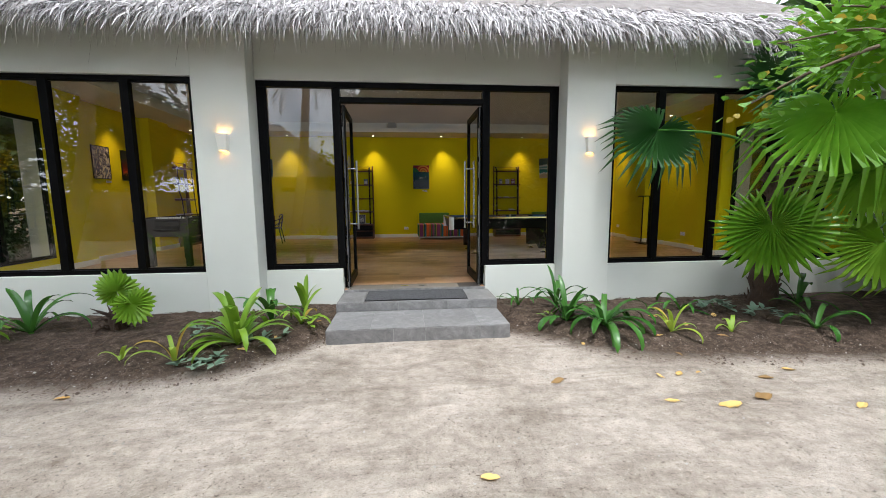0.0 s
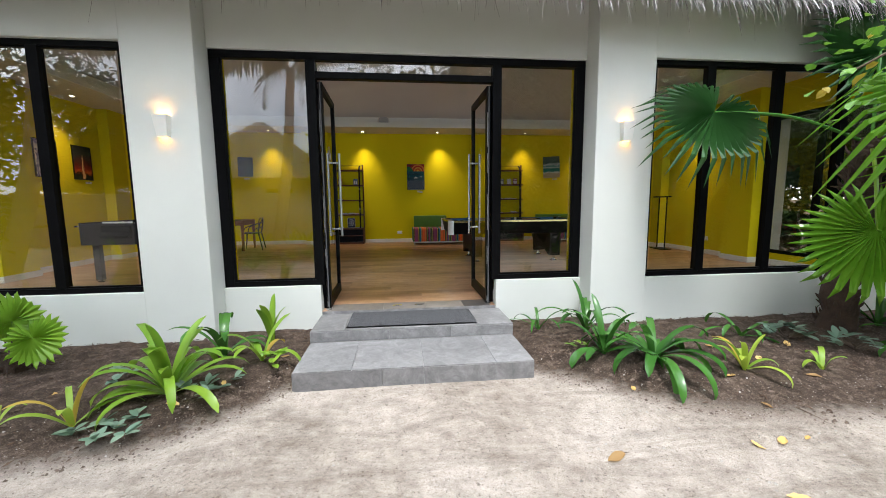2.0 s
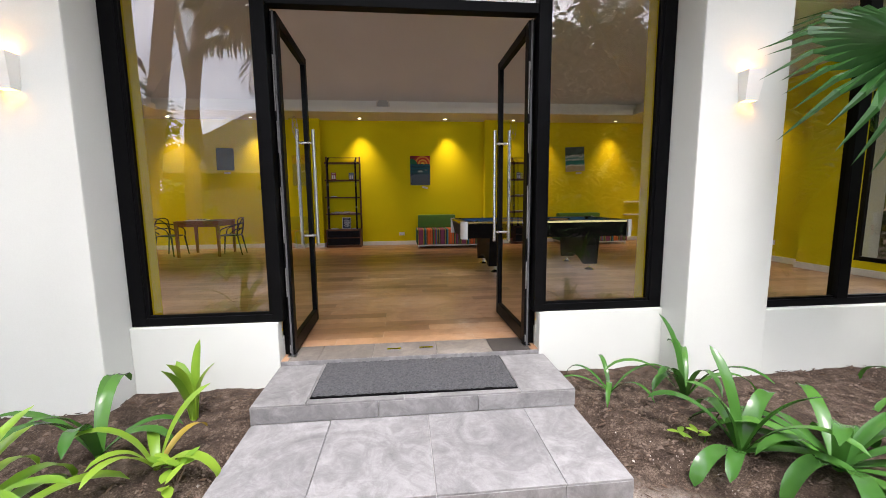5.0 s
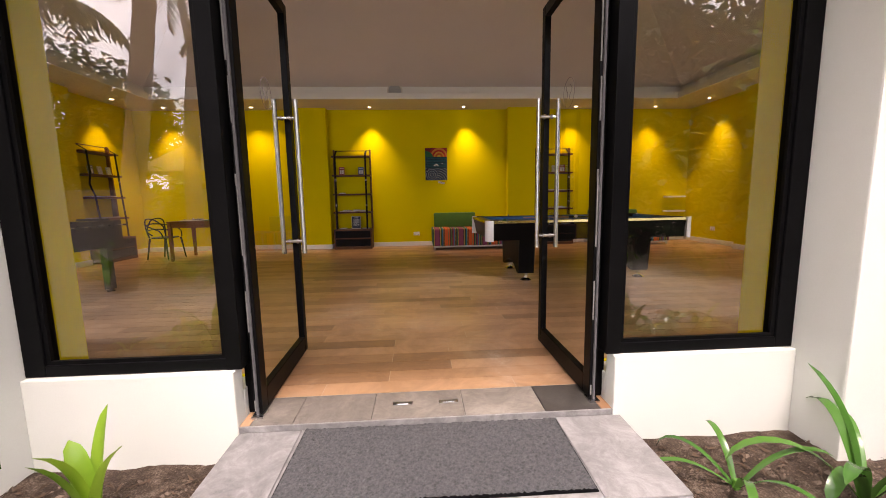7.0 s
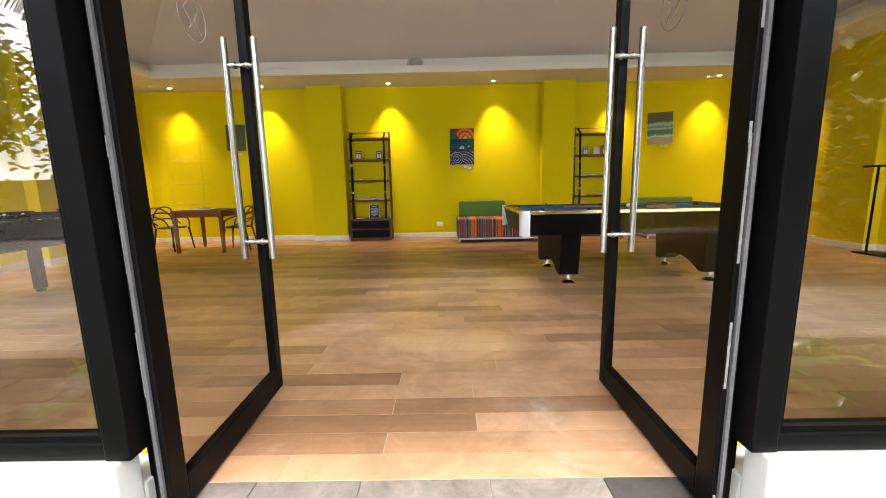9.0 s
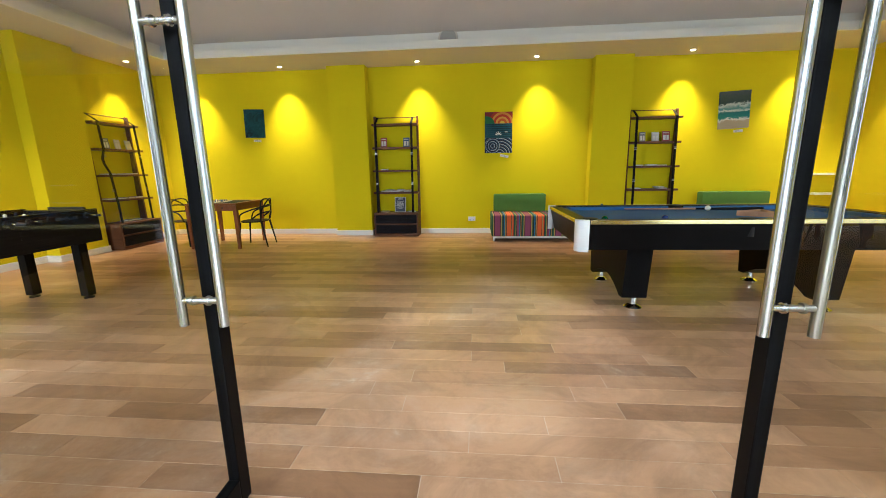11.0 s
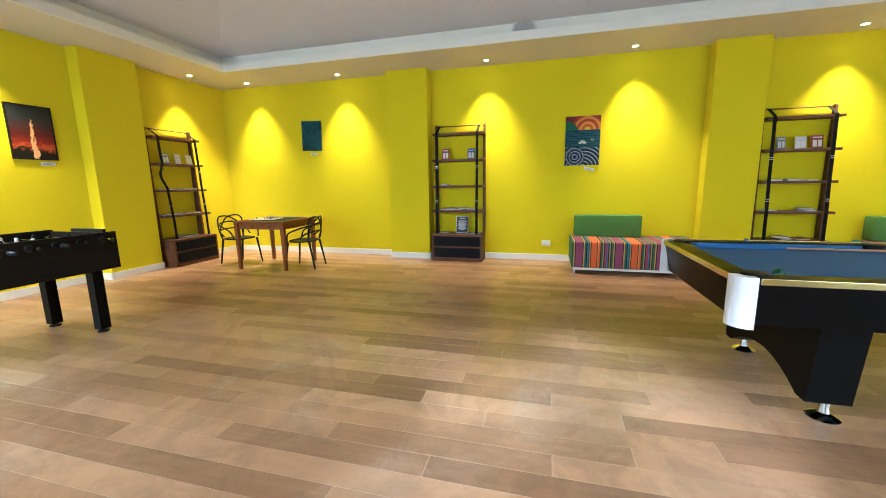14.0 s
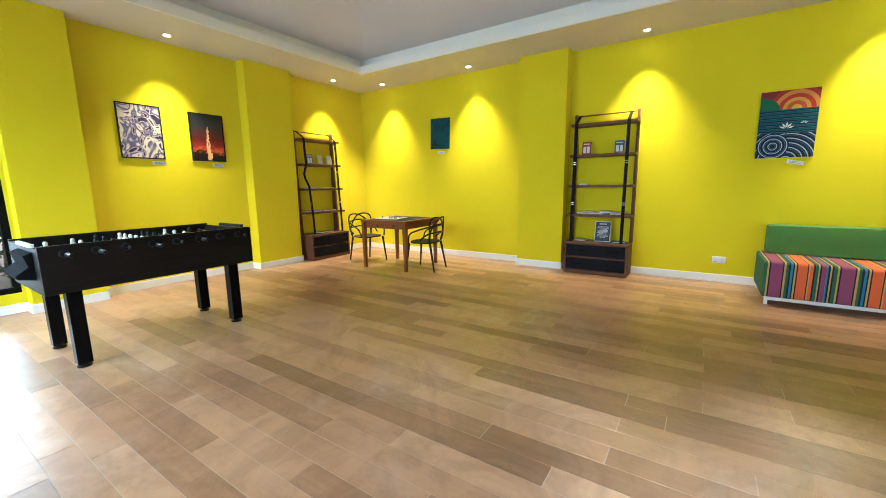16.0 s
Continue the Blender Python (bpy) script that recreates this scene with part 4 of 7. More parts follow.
def book(m, w, h, t, cover, label, upright):
    """A booklet: two covers and a spine round a block of pages. Local: w across, h deep or high, t thick."""
    b = thing("book", label, "book", m)
    if upright:
        part("cover", boxes((-w / 2, w / 2, -t, -t + 0.002, 0, h), (-w / 2, w / 2, -0.002, 0, 0, h), (-w / 2, -w / 2 + 0.002, -t + 0.002, -0.002, 0, h)), cover, b)
        part("page_block", B(-w / 2 + 0.003, w / 2 - 0.003, -t + 0.0025, -0.0025, 0.003, h - 0.003), PAPER, b)
        part("cover_picture", boxes((-w * 0.36, -w * 0.04, -t - 0.0012, -t - 0.0004, h * 0.12, h * 0.62), (w * 0.06, w * 0.36, -t - 0.0012, -t - 0.0004, h * 0.12, h * 0.62), (-w * 0.36, w * 0.36, -t - 0.0012, -t - 0.0004, h * 0.78, h * 0.86)), PAPER, b)
    else:
        part("cover", boxes((-w / 2, w / 2, -h, 0, 0, 0.002), (-w / 2, w / 2, -h, 0, t - 0.002, t), (-w / 2, w / 2, -0.002, 0, 0.002, t - 0.002)), cover, b)
        part("pages", B(-w / 2 + 0.003, w / 2 - 0.003, -h + 0.003, -0.003, 0.0025, t - 0.0025), PAPER, b)
    return b


rng = random.Random(11)
for u, (m, lo) in enumerate(shelf_sets):
    up = [(-0.24, 0), (0.21, 1)] if u == 0 else [(-0.2, 4), (0.03, 2), (0.22, 0)] if u == 1 else [(-0.17, 4), (0.06, 2), (0.28, 2)]
    for x, ck in up:
        book(m @ pose(x, -0.13, SHELF_Z[1] + 0.001, -8, 0, rng.uniform(-8, 8)), rng.uniform(0.11, 0.14), rng.uniform(0.165, 0.19), 0.012, BOOKS[ck], "small printed booklet standing upright on a shelf board", True)
    for z, xs in ((SHELF_Z[2], (-0.25,) if u == 0 else (-0.22, 0.02, 0.2)), (SHELF_Z[3], (-0.27, -0.12, 0.04, 0.22) if u != 1 else (-0.25, 0.18)), (0.465, (-0.27, 0.26) if u == 0 else (-0.05, 0.15))):
        for x in xs:
            zz = z + 0.001
            for k in range(rng.choice((1, 1, 2))):
                t = rng.uniform(0.014, 0.026)
                book(m @ pose(x + rng.uniform(-0.02, 0.02), -0.06, zz, 0, 0, rng.uniform(-14, 14)), rng.uniform(0.12, 0.18), rng.uniform(0.15, 0.19), t, rng.choice(BOOKS), "thin booklet lying flat on a shelf board", False)
                zz += t + 0.0005

sign = thing("counter_sign", "navy sign with white writing in a white frame", "sign", shelf_sets[0][0] @ pose(0.05, -0.17, 0.466, -10))
part("frame", boxes((-0.11, 0.11, -0.012, 0, 0, 0.008), (-0.11, 0.11, -0.012, 0, 0.292, 0.30), (-0.11, -0.102, -0.012, 0, 0.008, 0.292), (0.102, 0.11, -0.012, 0, 0.008, 0.292)), WHITEP, sign)
part("panel", B(-0.102, 0.102, -0.008, -0.002, 0.008, 0.292), NAVY, sign)
part("heading", B(-0.05, 0.05, -0.0095, -0.0085, 0.255, 0.268), PAPER, sign)
part("writing", boxes(*[(-w, w, -0.0095, -0.0085, 0.215 - k * 0.017, 0.221 - k * 0.017) for k, w in enumerate((0.075, 0.08, 0.06, 0.078, 0.07, 0.08, 0.05, 0.07, 0.074, 0.04))]), PAPER, sign)


# ---- sofas ----
def sofa(m, length, b0, b1, label):
    """Local: x along, y=0 at the front, z=0 floor."""
    s = thing("sofa_bench", label, "sofa", m, "striped sofas")
    bm = B(0, length, 0.0, 0.84, 0.085, 0.47)
    bmesh.ops.subdivide_edges(bm, edges=bm.edges[:], cuts=3, use_grid_fill=True)
    for v in bm.verts:
        if v.co.z > 0.44:
            v.co.z += 0.012 * math.sin(v.co.x * 5) * 0.5
    bmesh.ops.bevel(bm, geom=[e for e in bm.edges if e.calc_face_angle(0) > 1.2], offset=0.03, segments=3, affect="EDGES", profile=0.6)
    part("seat_cushion", bm, STRIPES, s, "striped seat in plum, orange, green and blue", True)
    part("back_cushion", B(b0, b1, 0.60, 0.80, 0.474, 0.81, bev=0.03), GREEN, s, "plain green back cushion", True)
    part("frame", boxes((0.03, length - 0.03, 0.02, 0.05, 0.05, 0.083), (0.03, length - 0.03, 0.79, 0.82, 0.05, 0.083), (0.03, 0.06, 0.05, 0.79, 0.05, 0.083), (length - 0.06, length - 0.03, 0.05, 0.79, 0.05, 0.083)), WHITEP, s, "white metal base frame")
    for x in (0.03, length - 0.06):
        for y in (0.02, 0.79):
            part("leg", B(x, x + 0.03, y, y + 0.03, 0, 0.049), WHITEP, s)
    return s


sofa(pose(0.43, 12.37, FLOOR_Z), 1.72, 0.06, 1.05, "low bench sofa in bold striped cloth with a green back cushion")
sofa(pose(4.24, 12.37, FLOOR_Z), 1.72, 0.08, 1.26, "low striped bench sofa with green cushion behind the pool table")


# ---- games table and chairs ----
tb = thing("games_table", "red-brown wooden games table with a dark inset top", "table", pose(-4.37, 12.07, FLOOR_Z, 0, 0, 1.5))
H, hx = 0.79, 0.46
part("tabletop_frame", boxes((-hx, hx, -hx, -hx + 0.09, H - 0.03, H), (-hx, hx, hx - 0.09, hx, H - 0.03, H), (-hx, -hx + 0.09, -hx + 0.09, hx - 0.09, H - 0.03, H), (hx - 0.09, hx, -hx + 0.09, hx - 0.09, H - 0.03, H), bev=0.003), REDWOOD, tb)
part("inset", B(-hx + 0.09, hx - 0.09, -hx + 0.09, hx - 0.09, H - 0.03, H - 0.006), plain("dark_baize", (0.02, 0.03, 0.022), 0.9, 0, 0.2, 9, 200, 0.2), tb, "dark playing surface")
part("apron", boxes((-hx + 0.05, hx - 0.05, -hx + 0.04, -hx + 0.06, H - 0.13, H - 0.031), (-hx + 0.05, hx - 0.05, hx - 0.06, hx - 0.04, H - 0.13, H - 0.031), (-hx + 0.04, -hx + 0.06, -hx + 0.061, hx - 0.061, H - 0.13, H - 0.031), (hx - 0.06, hx - 0.04, -hx + 0.061, hx - 0.061, H - 0.13, H - 0.031)), REDWOOD, tb)
for sx, sy in ((-0.1, -hx + 0.036), (0.22, -hx + 0.036)):
    d = part("drawer", B(sx - 0.09, sx + 0.09, sy - 0.004, sy + 0.003, H - 0.115, H - 0.045, bev=0.002), REDWOOD, tb)
    part("knob", B(sx - 0.03, sx - 0.012, sy - 0.02, sy - 0.0042, H - 0.10, H - 0.06), WALNUT, d)
for sx in (-1, 1):
    for sy in (-1, 1):
        bm = bmesh.new()
        cx, cy = sx * (hx - 0.04), sy * (hx - 0.04)
        for a, b, w0 in ((0, H - 0.031, 0.026),):
            r0 = [bm.verts.new((cx + e * 0.022, cy + f * 0.022, 0)) for e, f in ((-1, -1), (1, -1), (1, 1), (-1, 1))]
            r1 = [bm.verts.new((cx + e * 0.032, cy + f * 0.032, H - 0.031)) for e, f in ((-1, -1), (1, -1), (1, 1), (-1, 1))]
            for k in range(4):
                bm.faces.new((r0[k], r0[(k + 1) % 4], r1[(k + 1) % 4], r1[k]))
            bm.faces.new(r0[::-1]), bm.faces.new(r1)
        part("leg", bm, REDWOOD, tb)
brd = thing("game_board", "pale board game with small blue and white pieces on the table", "board game", pose(-4.52, 12.02, FLOOR_Z + H + 0.001, 0, 0, 12))
part("board", B(-0.2, 0.2, -0.2, 0.2, 0, 0.008), PAPER, brd)
rng = random.Random(5)
for k in range(14):
    x, y = rng.uniform(-0.17, 0.17), rng.uniform(-0.17, 0.17)
    part("piece", lathe(bmesh.new(), [(0.012, 0.0085), (0.012, 0.014), (0.006, 0.02), (0.008, 0.032), (0.002, 0.038)], x, y, 8), rng.choice((BOOKS[1], PAPER, BOOKS[4])), brd)


def arc(pts, n=10):
    """A smooth curve through points (Catmull-Rom)."""
    p = [Vector(q) for q in pts]
    p = [p[0] * 2 - p[1]] + p + [p[-1] * 2 - p[-2]]
    out = []
    for i in range(1, len(p) - 2):
        for k in range(n):
            t = k / n
            a, b, c, d = p[i - 1], p[i], p[i + 1], p[i + 2]
            out.append(0.5 * ((2 * b) + (c - a) * t + (2 * a - 5 * b + 4 * c - d) * t * t + (3 * b - a - 3 * c + d) * t ** 3))
    return out + [p[-2]]


def loop_chair(m, label):
    """A one-piece plastic chair whose back is three looping bands. Local: faces -y."""
    c = thing("loop_back_chair", label, "chair", m, "chairs at the games table")
    bm = bmesh.new()
    ring = []
    for k in range(24):
        a = 2 * math.pi * k / 24
        x, y = 0.225 * math.copysign(abs(math.cos(a)) ** 0.7, math.cos(a)), 0.215 * math.copysign(abs(math.sin(a)) ** 0.7, math.sin(a))
        ring.append((x, y))
    top, bot = [bm.verts.new((x, y, 0.465 - 0.02 * (1 - (x * x + y * y) / 0.09))) for x, y in ring], [bm.verts.new((x * 0.97, y * 0.97, 0.435)) for x, y in ring]
    ct, cb = bm.verts.new((0, 0, 0.445)), bm.verts.new((0, 0, 0.43))
    for k in range(24):
        j = (k + 1) % 24
        bm.faces.new((top[k], top[j], ct)), bm.faces.new((bot[j], bot[k], cb)), bm.faces.new((top[k], bot[k], bot[j], top[j]))
    part("seat", bm, PLASTIC, c, "", True)
    for sx in (-1, 1):
        part("leg", tube(bmesh.new(), [(sx * 0.2, -0.18, 0.44), (sx * 0.235, -0.23, 0.0)], [0.02, 0.012], 8), PLASTIC, c, "", True)
        part("leg", tube(bmesh.new(), [(sx * 0.19, 0.18, 0.44), (sx * 0.215, 0.26, 0.0)], [0.02, 0.012], 8), PLASTIC, c, "", True)
    arms = [
        [(-0.24, -0.17, 0.45), (-0.27, -0.13, 0.58), (-0.275, 0.02, 0.65), (-0.23, 0.19, 0.70), (0, 0.265, 0.73), (0.23, 0.19, 0.70), (0.275, 0.02, 0.65), (0.27, -0.13, 0.58), (0.24, -0.17, 0.45)],
        [(-0.2, 0.17, 0.45), (-0.235, 0.20, 0.62), (-0.22, 0.22, 0.80), (-0.1, 0.255, 0.835), (0.05, 0.26, 0.80), (0.2, 0.215, 0.66), (0.21, 0.18, 0.45)],
        [(0.2, 0.17, 0.45), (0.235, 0.20, 0.62), (0.22, 0.22, 0.80), (0.1, 0.258, 0.84), (-0.05, 0.262, 0.79), (-0.2, 0.215, 0.6), (-0.21, 0.18, 0.46)],
        [(-0.255, 0.05, 0.5), (-0.25, 0.17, 0.585), (0, 0.255, 0.61), (0.25, 0.17, 0.585), (0.255, 0.05, 0.5)],
    ]
    for k, p in enumerate(arms):
        part("arm_band" if k == 0 else "back_band", tube(bmesh.new(), arc(p, 6), 0.0125, 8), PLASTIC, c, "", True)
    return c


loop_chair(pose(-3.82, 12.02, FLOOR_Z, 0, 0, -82), "black plastic armchair with a looping open back at the games table")
loop_chair(pose(-5.17, 12.1, FLOOR_Z, 0, 0, 80), "black plastic armchair with a looping open back near the corner shelf")

# ---- football table ----
ft = thing("football_table", "black ash table-football table on four square legs", "football table", pose(-4.335, 8.445, FLOOR_Z))
fx, fy, z0, z1 = 0.44, 0.75, 0.60, 0.945
for s in (-1, 1):
    part("side_panel", B(*sorted((s * fx, s * (fx - 0.035))), -fy, fy, z0, z1, bev=0.004), FOOSWOOD, ft)
    part("end_panel", B(-fx + 0.036, fx - 0.036, *sorted((s * fy, s * (fy - 0.03))), z0, z1 - 0.015, bev=0.004), FOOSWOOD, ft)
part("playing_field", B(-fx + 0.036, fx - 0.036, -fy + 0.031, fy - 0.031, z1 - 0.14, z1 - 0.125), plain("dark_field", (0.03, 0.05, 0.04), 0.6, 0, 0.2, 6, 80, 0.05), ft, "dark green playing field")
part("underside", B(-fx + 0.036, fx - 0.036, -fy + 0.031, fy - 0.031, z0, z0 + 0.012), FOOSWOOD, ft)
for sx in (-1, 1):
    for sy in (-1, 1):
        lg = part("leg", B(sx * 0.325 - 0.045, sx * 0.325 + 0.045, sy * 0.585 - 0.045, sy * 0.585 + 0.045, 0.03, z0 - 0.001, bev=0.004), LAMINATE, ft)
        part("levelling_foot", lathe(bmesh.new(), [(0.045, 0), (0.047, 0.012), (0.015, 0.02), (0.015, 0.03)], sx * 0.325, sy * 0.585, 16), PLASTIC, lg, "", True)
rng = random.Random(3)
for k in range(8):
    y = -0.62 + k * 1.24 / 7
    off = rng.uniform(-0.035, 0.035)
    side = 1 if k in (0, 1, 3, 5) else -1
    rod = part("rod", tube(bmesh.new(), [(-fx - 0.12 + off, y, z1 - 0.06), (fx + 0.12 + off, y, z1 - 0.06)], 0.008, 8), CHROME, ft, "chrome player rod", True)
    e = side * (fx + 0.10) + off
    part("grip", tube(bmesh.new(), [(e, y, z1 - 0.06), (e + side * 0.012, y, z1 - 0.06), (e + side * 0.085, y, z1 - 0.06), (e + side * 0.10, y, z1 - 0.06)], [0.012, 0.018, 0.016, 0.012], 10), PLASTIC, rod, "black plastic grip", True)
    part("end_cap", tube(bmesh.new(), [(-side * (fx + 0.10) + off, y, z1 - 0.06), (-side * (fx + 0.135) + off, y, z1 - 0.06)], 0.013, 10), PLASTIC, rod, "black rubber end cap", True)
    for q in (-1, 1):
        part("bearing", tube(bmesh.new(), [(q * (fx + 0.001), y, z1 - 0.06), (q * (fx + 0.016), y, z1 - 0.06)], [0.03, 0.024], 14), PLASTIC, ft, "black plastic rod bearing", True)
    num = (1, 2, 3, 5, 5, 3, 2, 1)[k]
    for j in range(num):
        x = off * 0.8 + (j - (num - 1) / 2) * 0.62 / max(num, 3)
        bm = bmesh.new()
        lathe(bm, [(0.012, z1 - 0.115), (0.015, z1 - 0.09), (0.012, z1 - 0.068), (0.019, z1 - 0.062), (0.019, z1 - 0.045), (0.012, z1 - 0.038), (0.015, z1 - 0.026), (0.014, z1 - 0.014), (0.006, z1 - 0.006)], x, y, 8)
        part("player_figure", bm, IVORY if k in (0, 1, 3, 5) else PLASTIC, rod, "", True)
# the goal end: ball return and score beads
part("ball_return", prism(bmesh.new(), [(-fy - 0.001, 0.70), (-fy - 0.09, 0.72), (-fy - 0.10, 0.745), (-fy - 0.03, 0.80), (-fy - 0.05, 0.88), (-fy - 0.001, 0.90)], "x", -0.11, 0.30), plain("matte_black_plastic", (0.008, 0.008, 0.009), 0.95, 0, 0.2, 8, 80, 0.05, spec=0.03), ft, "black plastic ball return")
part("score_beads", boxes(*[(x, x + 0.018, -fy - 0.012, -fy + 0.014, z1 - 0.012, z1 + 0.012) for x in np.linspace(-0.1, 0.3, 12)], bev=0.003), IVORY, ft, "white score counters")
part("score_rail", B(-0.12, 0.30, fy - 0.02, fy + 0.01, z1 - 0.012, z1 + 0.018, bev=0.004), PLASTIC, ft)

# ---- pool table ----
pt = thing("pool_table", "black pool table with blue cloth and chrome corner caps", "pool table", pose(2.425, 9.425, FLOOR_Z))
px, py = 1.395, 0.705
for s in (-1, 1):
    part("side_apron", prism(bmesh.new(), [(s * (py - 0.09), 0.58), (s * (py - 0.055), 0.58), (s * py, 0.815), (s * (py - 0.05), 0.815)], "x", -px + 0.06, px - 0.06), LAMINATE, pt)
    part("end_apron", prism(bmesh.new(), [(s * (px - 0.09), 0.58), (s * (px - 0.055), 0.58), (s * px, 0.815), (s * (px - 0.05), 0.815)], "y", -py + 0.06, py - 0.06), LAMINATE, pt)
    part("side_rail", boxes((-px + 0.10, -0.075, *sorted((s * (py + 0.004), s * (py - 0.11))), 0.816, 0.845), (0.075, px - 0.10, *sorted((s * (py + 0.004), s * (py - 0.11))), 0.816, 0.845), bev=0.006), LAMINATE, pt)
    part("end_rail", B(*sorted((s * (px + 0.004), s * (px - 0.11))), -py + 0.10, py - 0.10, 0.816, 0.845, bev=0.006), LAMINATE, pt)
    part("rail_trim", B(-px + 0.09, px - 0.09, *sorted((s * (py + 0.006), s * (py + 0.016))), 0.812, 0.846, bev=0.003), GOLD, pt, "gold-toned metal edge strip")
    part("rail_trim", B(*sorted((s * (px + 0.006), s * (px + 0.016))), -py + 0.09, py - 0.09, 0.812, 0.846, bev=0.003), GOLD, pt, "gold-toned metal edge strip")
    for a, b in ((-px + 0.17, -0.08), (0.08, px - 0.17)):
        part("cushion", prism(bmesh.new(), [(a, s * (py - 0.111)), (b, s * (py - 0.111)), (b - 0.04, s * (py - 0.155)), (a + 0.04, s * (py - 0.155))], "z", 0.80, 0.838), CLOTH, pt, "blue cloth cushion")
    part("cushion", prism(bmesh.new(), [(s * (px - 0.111), -py + 0.17), (s * (px - 0.111), py - 0.17), (s * (px - 0.155), py - 0.21), (s * (px - 0.155), -py + 0.21)], "z", 0.80, 0.838), CLOTH, pt, "blue cloth cushion")
    part("side_pocket", lathe(bmesh.new(), [(0.055, 0.70), (0.068, 0.78), (0.072, 0.846), (0.062, 0.850)], 0, s * (py - 0.075), 18), PLASTIC, pt, "black side pocket", True)
part("bed", B(-px + 0.10, px - 0.10, -py + 0.10, py - 0.10, 0.76, 0.802), CLOTH, pt, "blue cloth playing bed")
for sx in (-1, 1):
    for sy in (-1, 1):
        bm = bmesh.new()
        R, cx, cy = 0.095, sx * (px - 0.075), sy * (py - 0.075)
        base = math.atan2(sy, sx)
        a = np.linspace(base - radians(46), base + radians(46), 9)
        out = [(cx + (R + 0.004) * math.cos(t), cy + (R + 0.004) * math.sin(t)) for t in a]
        inn = [(cx + 0.05 * math.cos(t), cy + 0.05 * math.sin(t)) for t in a[::-1]]
        prism(bm, out + inn, "z", 0.575, 0.85)
        part("corner_cap", bm, CAPMETAL, pt, "shiny metal corner cap", True)
        part("corner_pocket", lathe(bmesh.new(), [(0.05, 0.70), (0.06, 0.80), (0.064, 0.852), (0.054, 0.854)], sx * (px - 0.115), sy * (py - 0.115), 16), PLASTIC, pt, "black corner pocket", True)
part("underframe", boxes((-1.0, 1.0, -0.45, 0.45, 0.585, 0.65)), LAMINATE, pt)
for s in (-1, 1):
    out = [(-0.56, 0.584), (-0.505, 0.10), (-0.42, 0.10)]
    out += [(y, 0.10 + 0.13 * (1 - (y / 0.42) ** 2)) for y in np.linspace(-0.38, 0.38, 13)]
    out += [(0.42, 0.10), (0.505, 0.10), (0.56, 0.584)]
    pd = part("pedestal", prism(bmesh.new(), out, "x", *sorted((s * 0.71, s * 0.93))), LAMINATE, pt, "black pedestal with an arched cut-out")
    for y in (-0.47, 0.47):
        part("chrome_foot", lathe(bmesh.new(), [(0.078, 0.0), (0.08, 0.006), (0.06, 0.02), (0.03, 0.035), (0.026, 0.06), (0.026, 0.099)], s * 0.815, y, 20), CHROME, pd, "round chrome levelling foot", True)


def ball(x, y, material, label):
    bm = bmesh.new()
    bmesh.ops.create_uvsphere(bm, u_segments=20, v_segments=12, radius=0.0286)
    return tagged(part("pool_ball", bm, material, None, "", True, pose(x, y, FLOOR_Z + 0.8022 + 0.0286)), label, "ball", "pool balls")


ball(2.67, 9.83, IVORY, "white cue ball on the blue cloth")
ball(1.30, 8.93, BALLG, "dark green pool ball near a corner pocket")
ball(1.83, 8.96, BALLB, "blue and white striped pool ball on the cloth")
cue = thing("pool_cue", "pool cue with pale shaft and black butt on the cloth", "cue", pose(1.83, 9.93, FLOOR_Z + 0.818, 0, 0, -2))
part("shaft", tube(bmesh.new(), [(0, 0, 0), (0.75, 0, 0)], [0.0065, 0.011], 10), PALEWOOD, cue, "", True)
part("butt", tube(bmesh.new(), [(0.75, 0, 0), (1.42, 0, 0.0), (1.44, 0, 0)], [0.011, 0.0155, 0.013], 10), LAMINATE, cue, "black butt", True)
tri = bmesh.new()
for k in range(3):
    a, b = radians(90 + 120 * k), radians(210 + 120 * k)
    ra, rb = 0.185, 0.165
    p = [(ra * math.cos(a), ra * math.sin(a)), (ra * math.cos(b), ra * math.sin(b)), (rb * math.cos(b), rb * math.sin(b)), (rb * math.cos(a), rb * math.sin(a))]
    prism(tri, p, "z", 0, 0.05)
tagged(part("ball_rack", tri, PALEWOOD, None, "", False, pose(2.86, 9.33, FLOOR_Z + 0.803, 0, 0, 80)), "reddish wooden triangle rack on the pool cloth", "ball rack")
ck = thing("cue_chalk", "small cube of blue chalk on the far rail", "chalk", pose(1.62, 10.07, FLOOR_Z + 0.846))
part("cube", B(-0.011, 0.011, -0.011, 0.011, 0, 0.022, bev=0.002), BOOKS[1], ck)

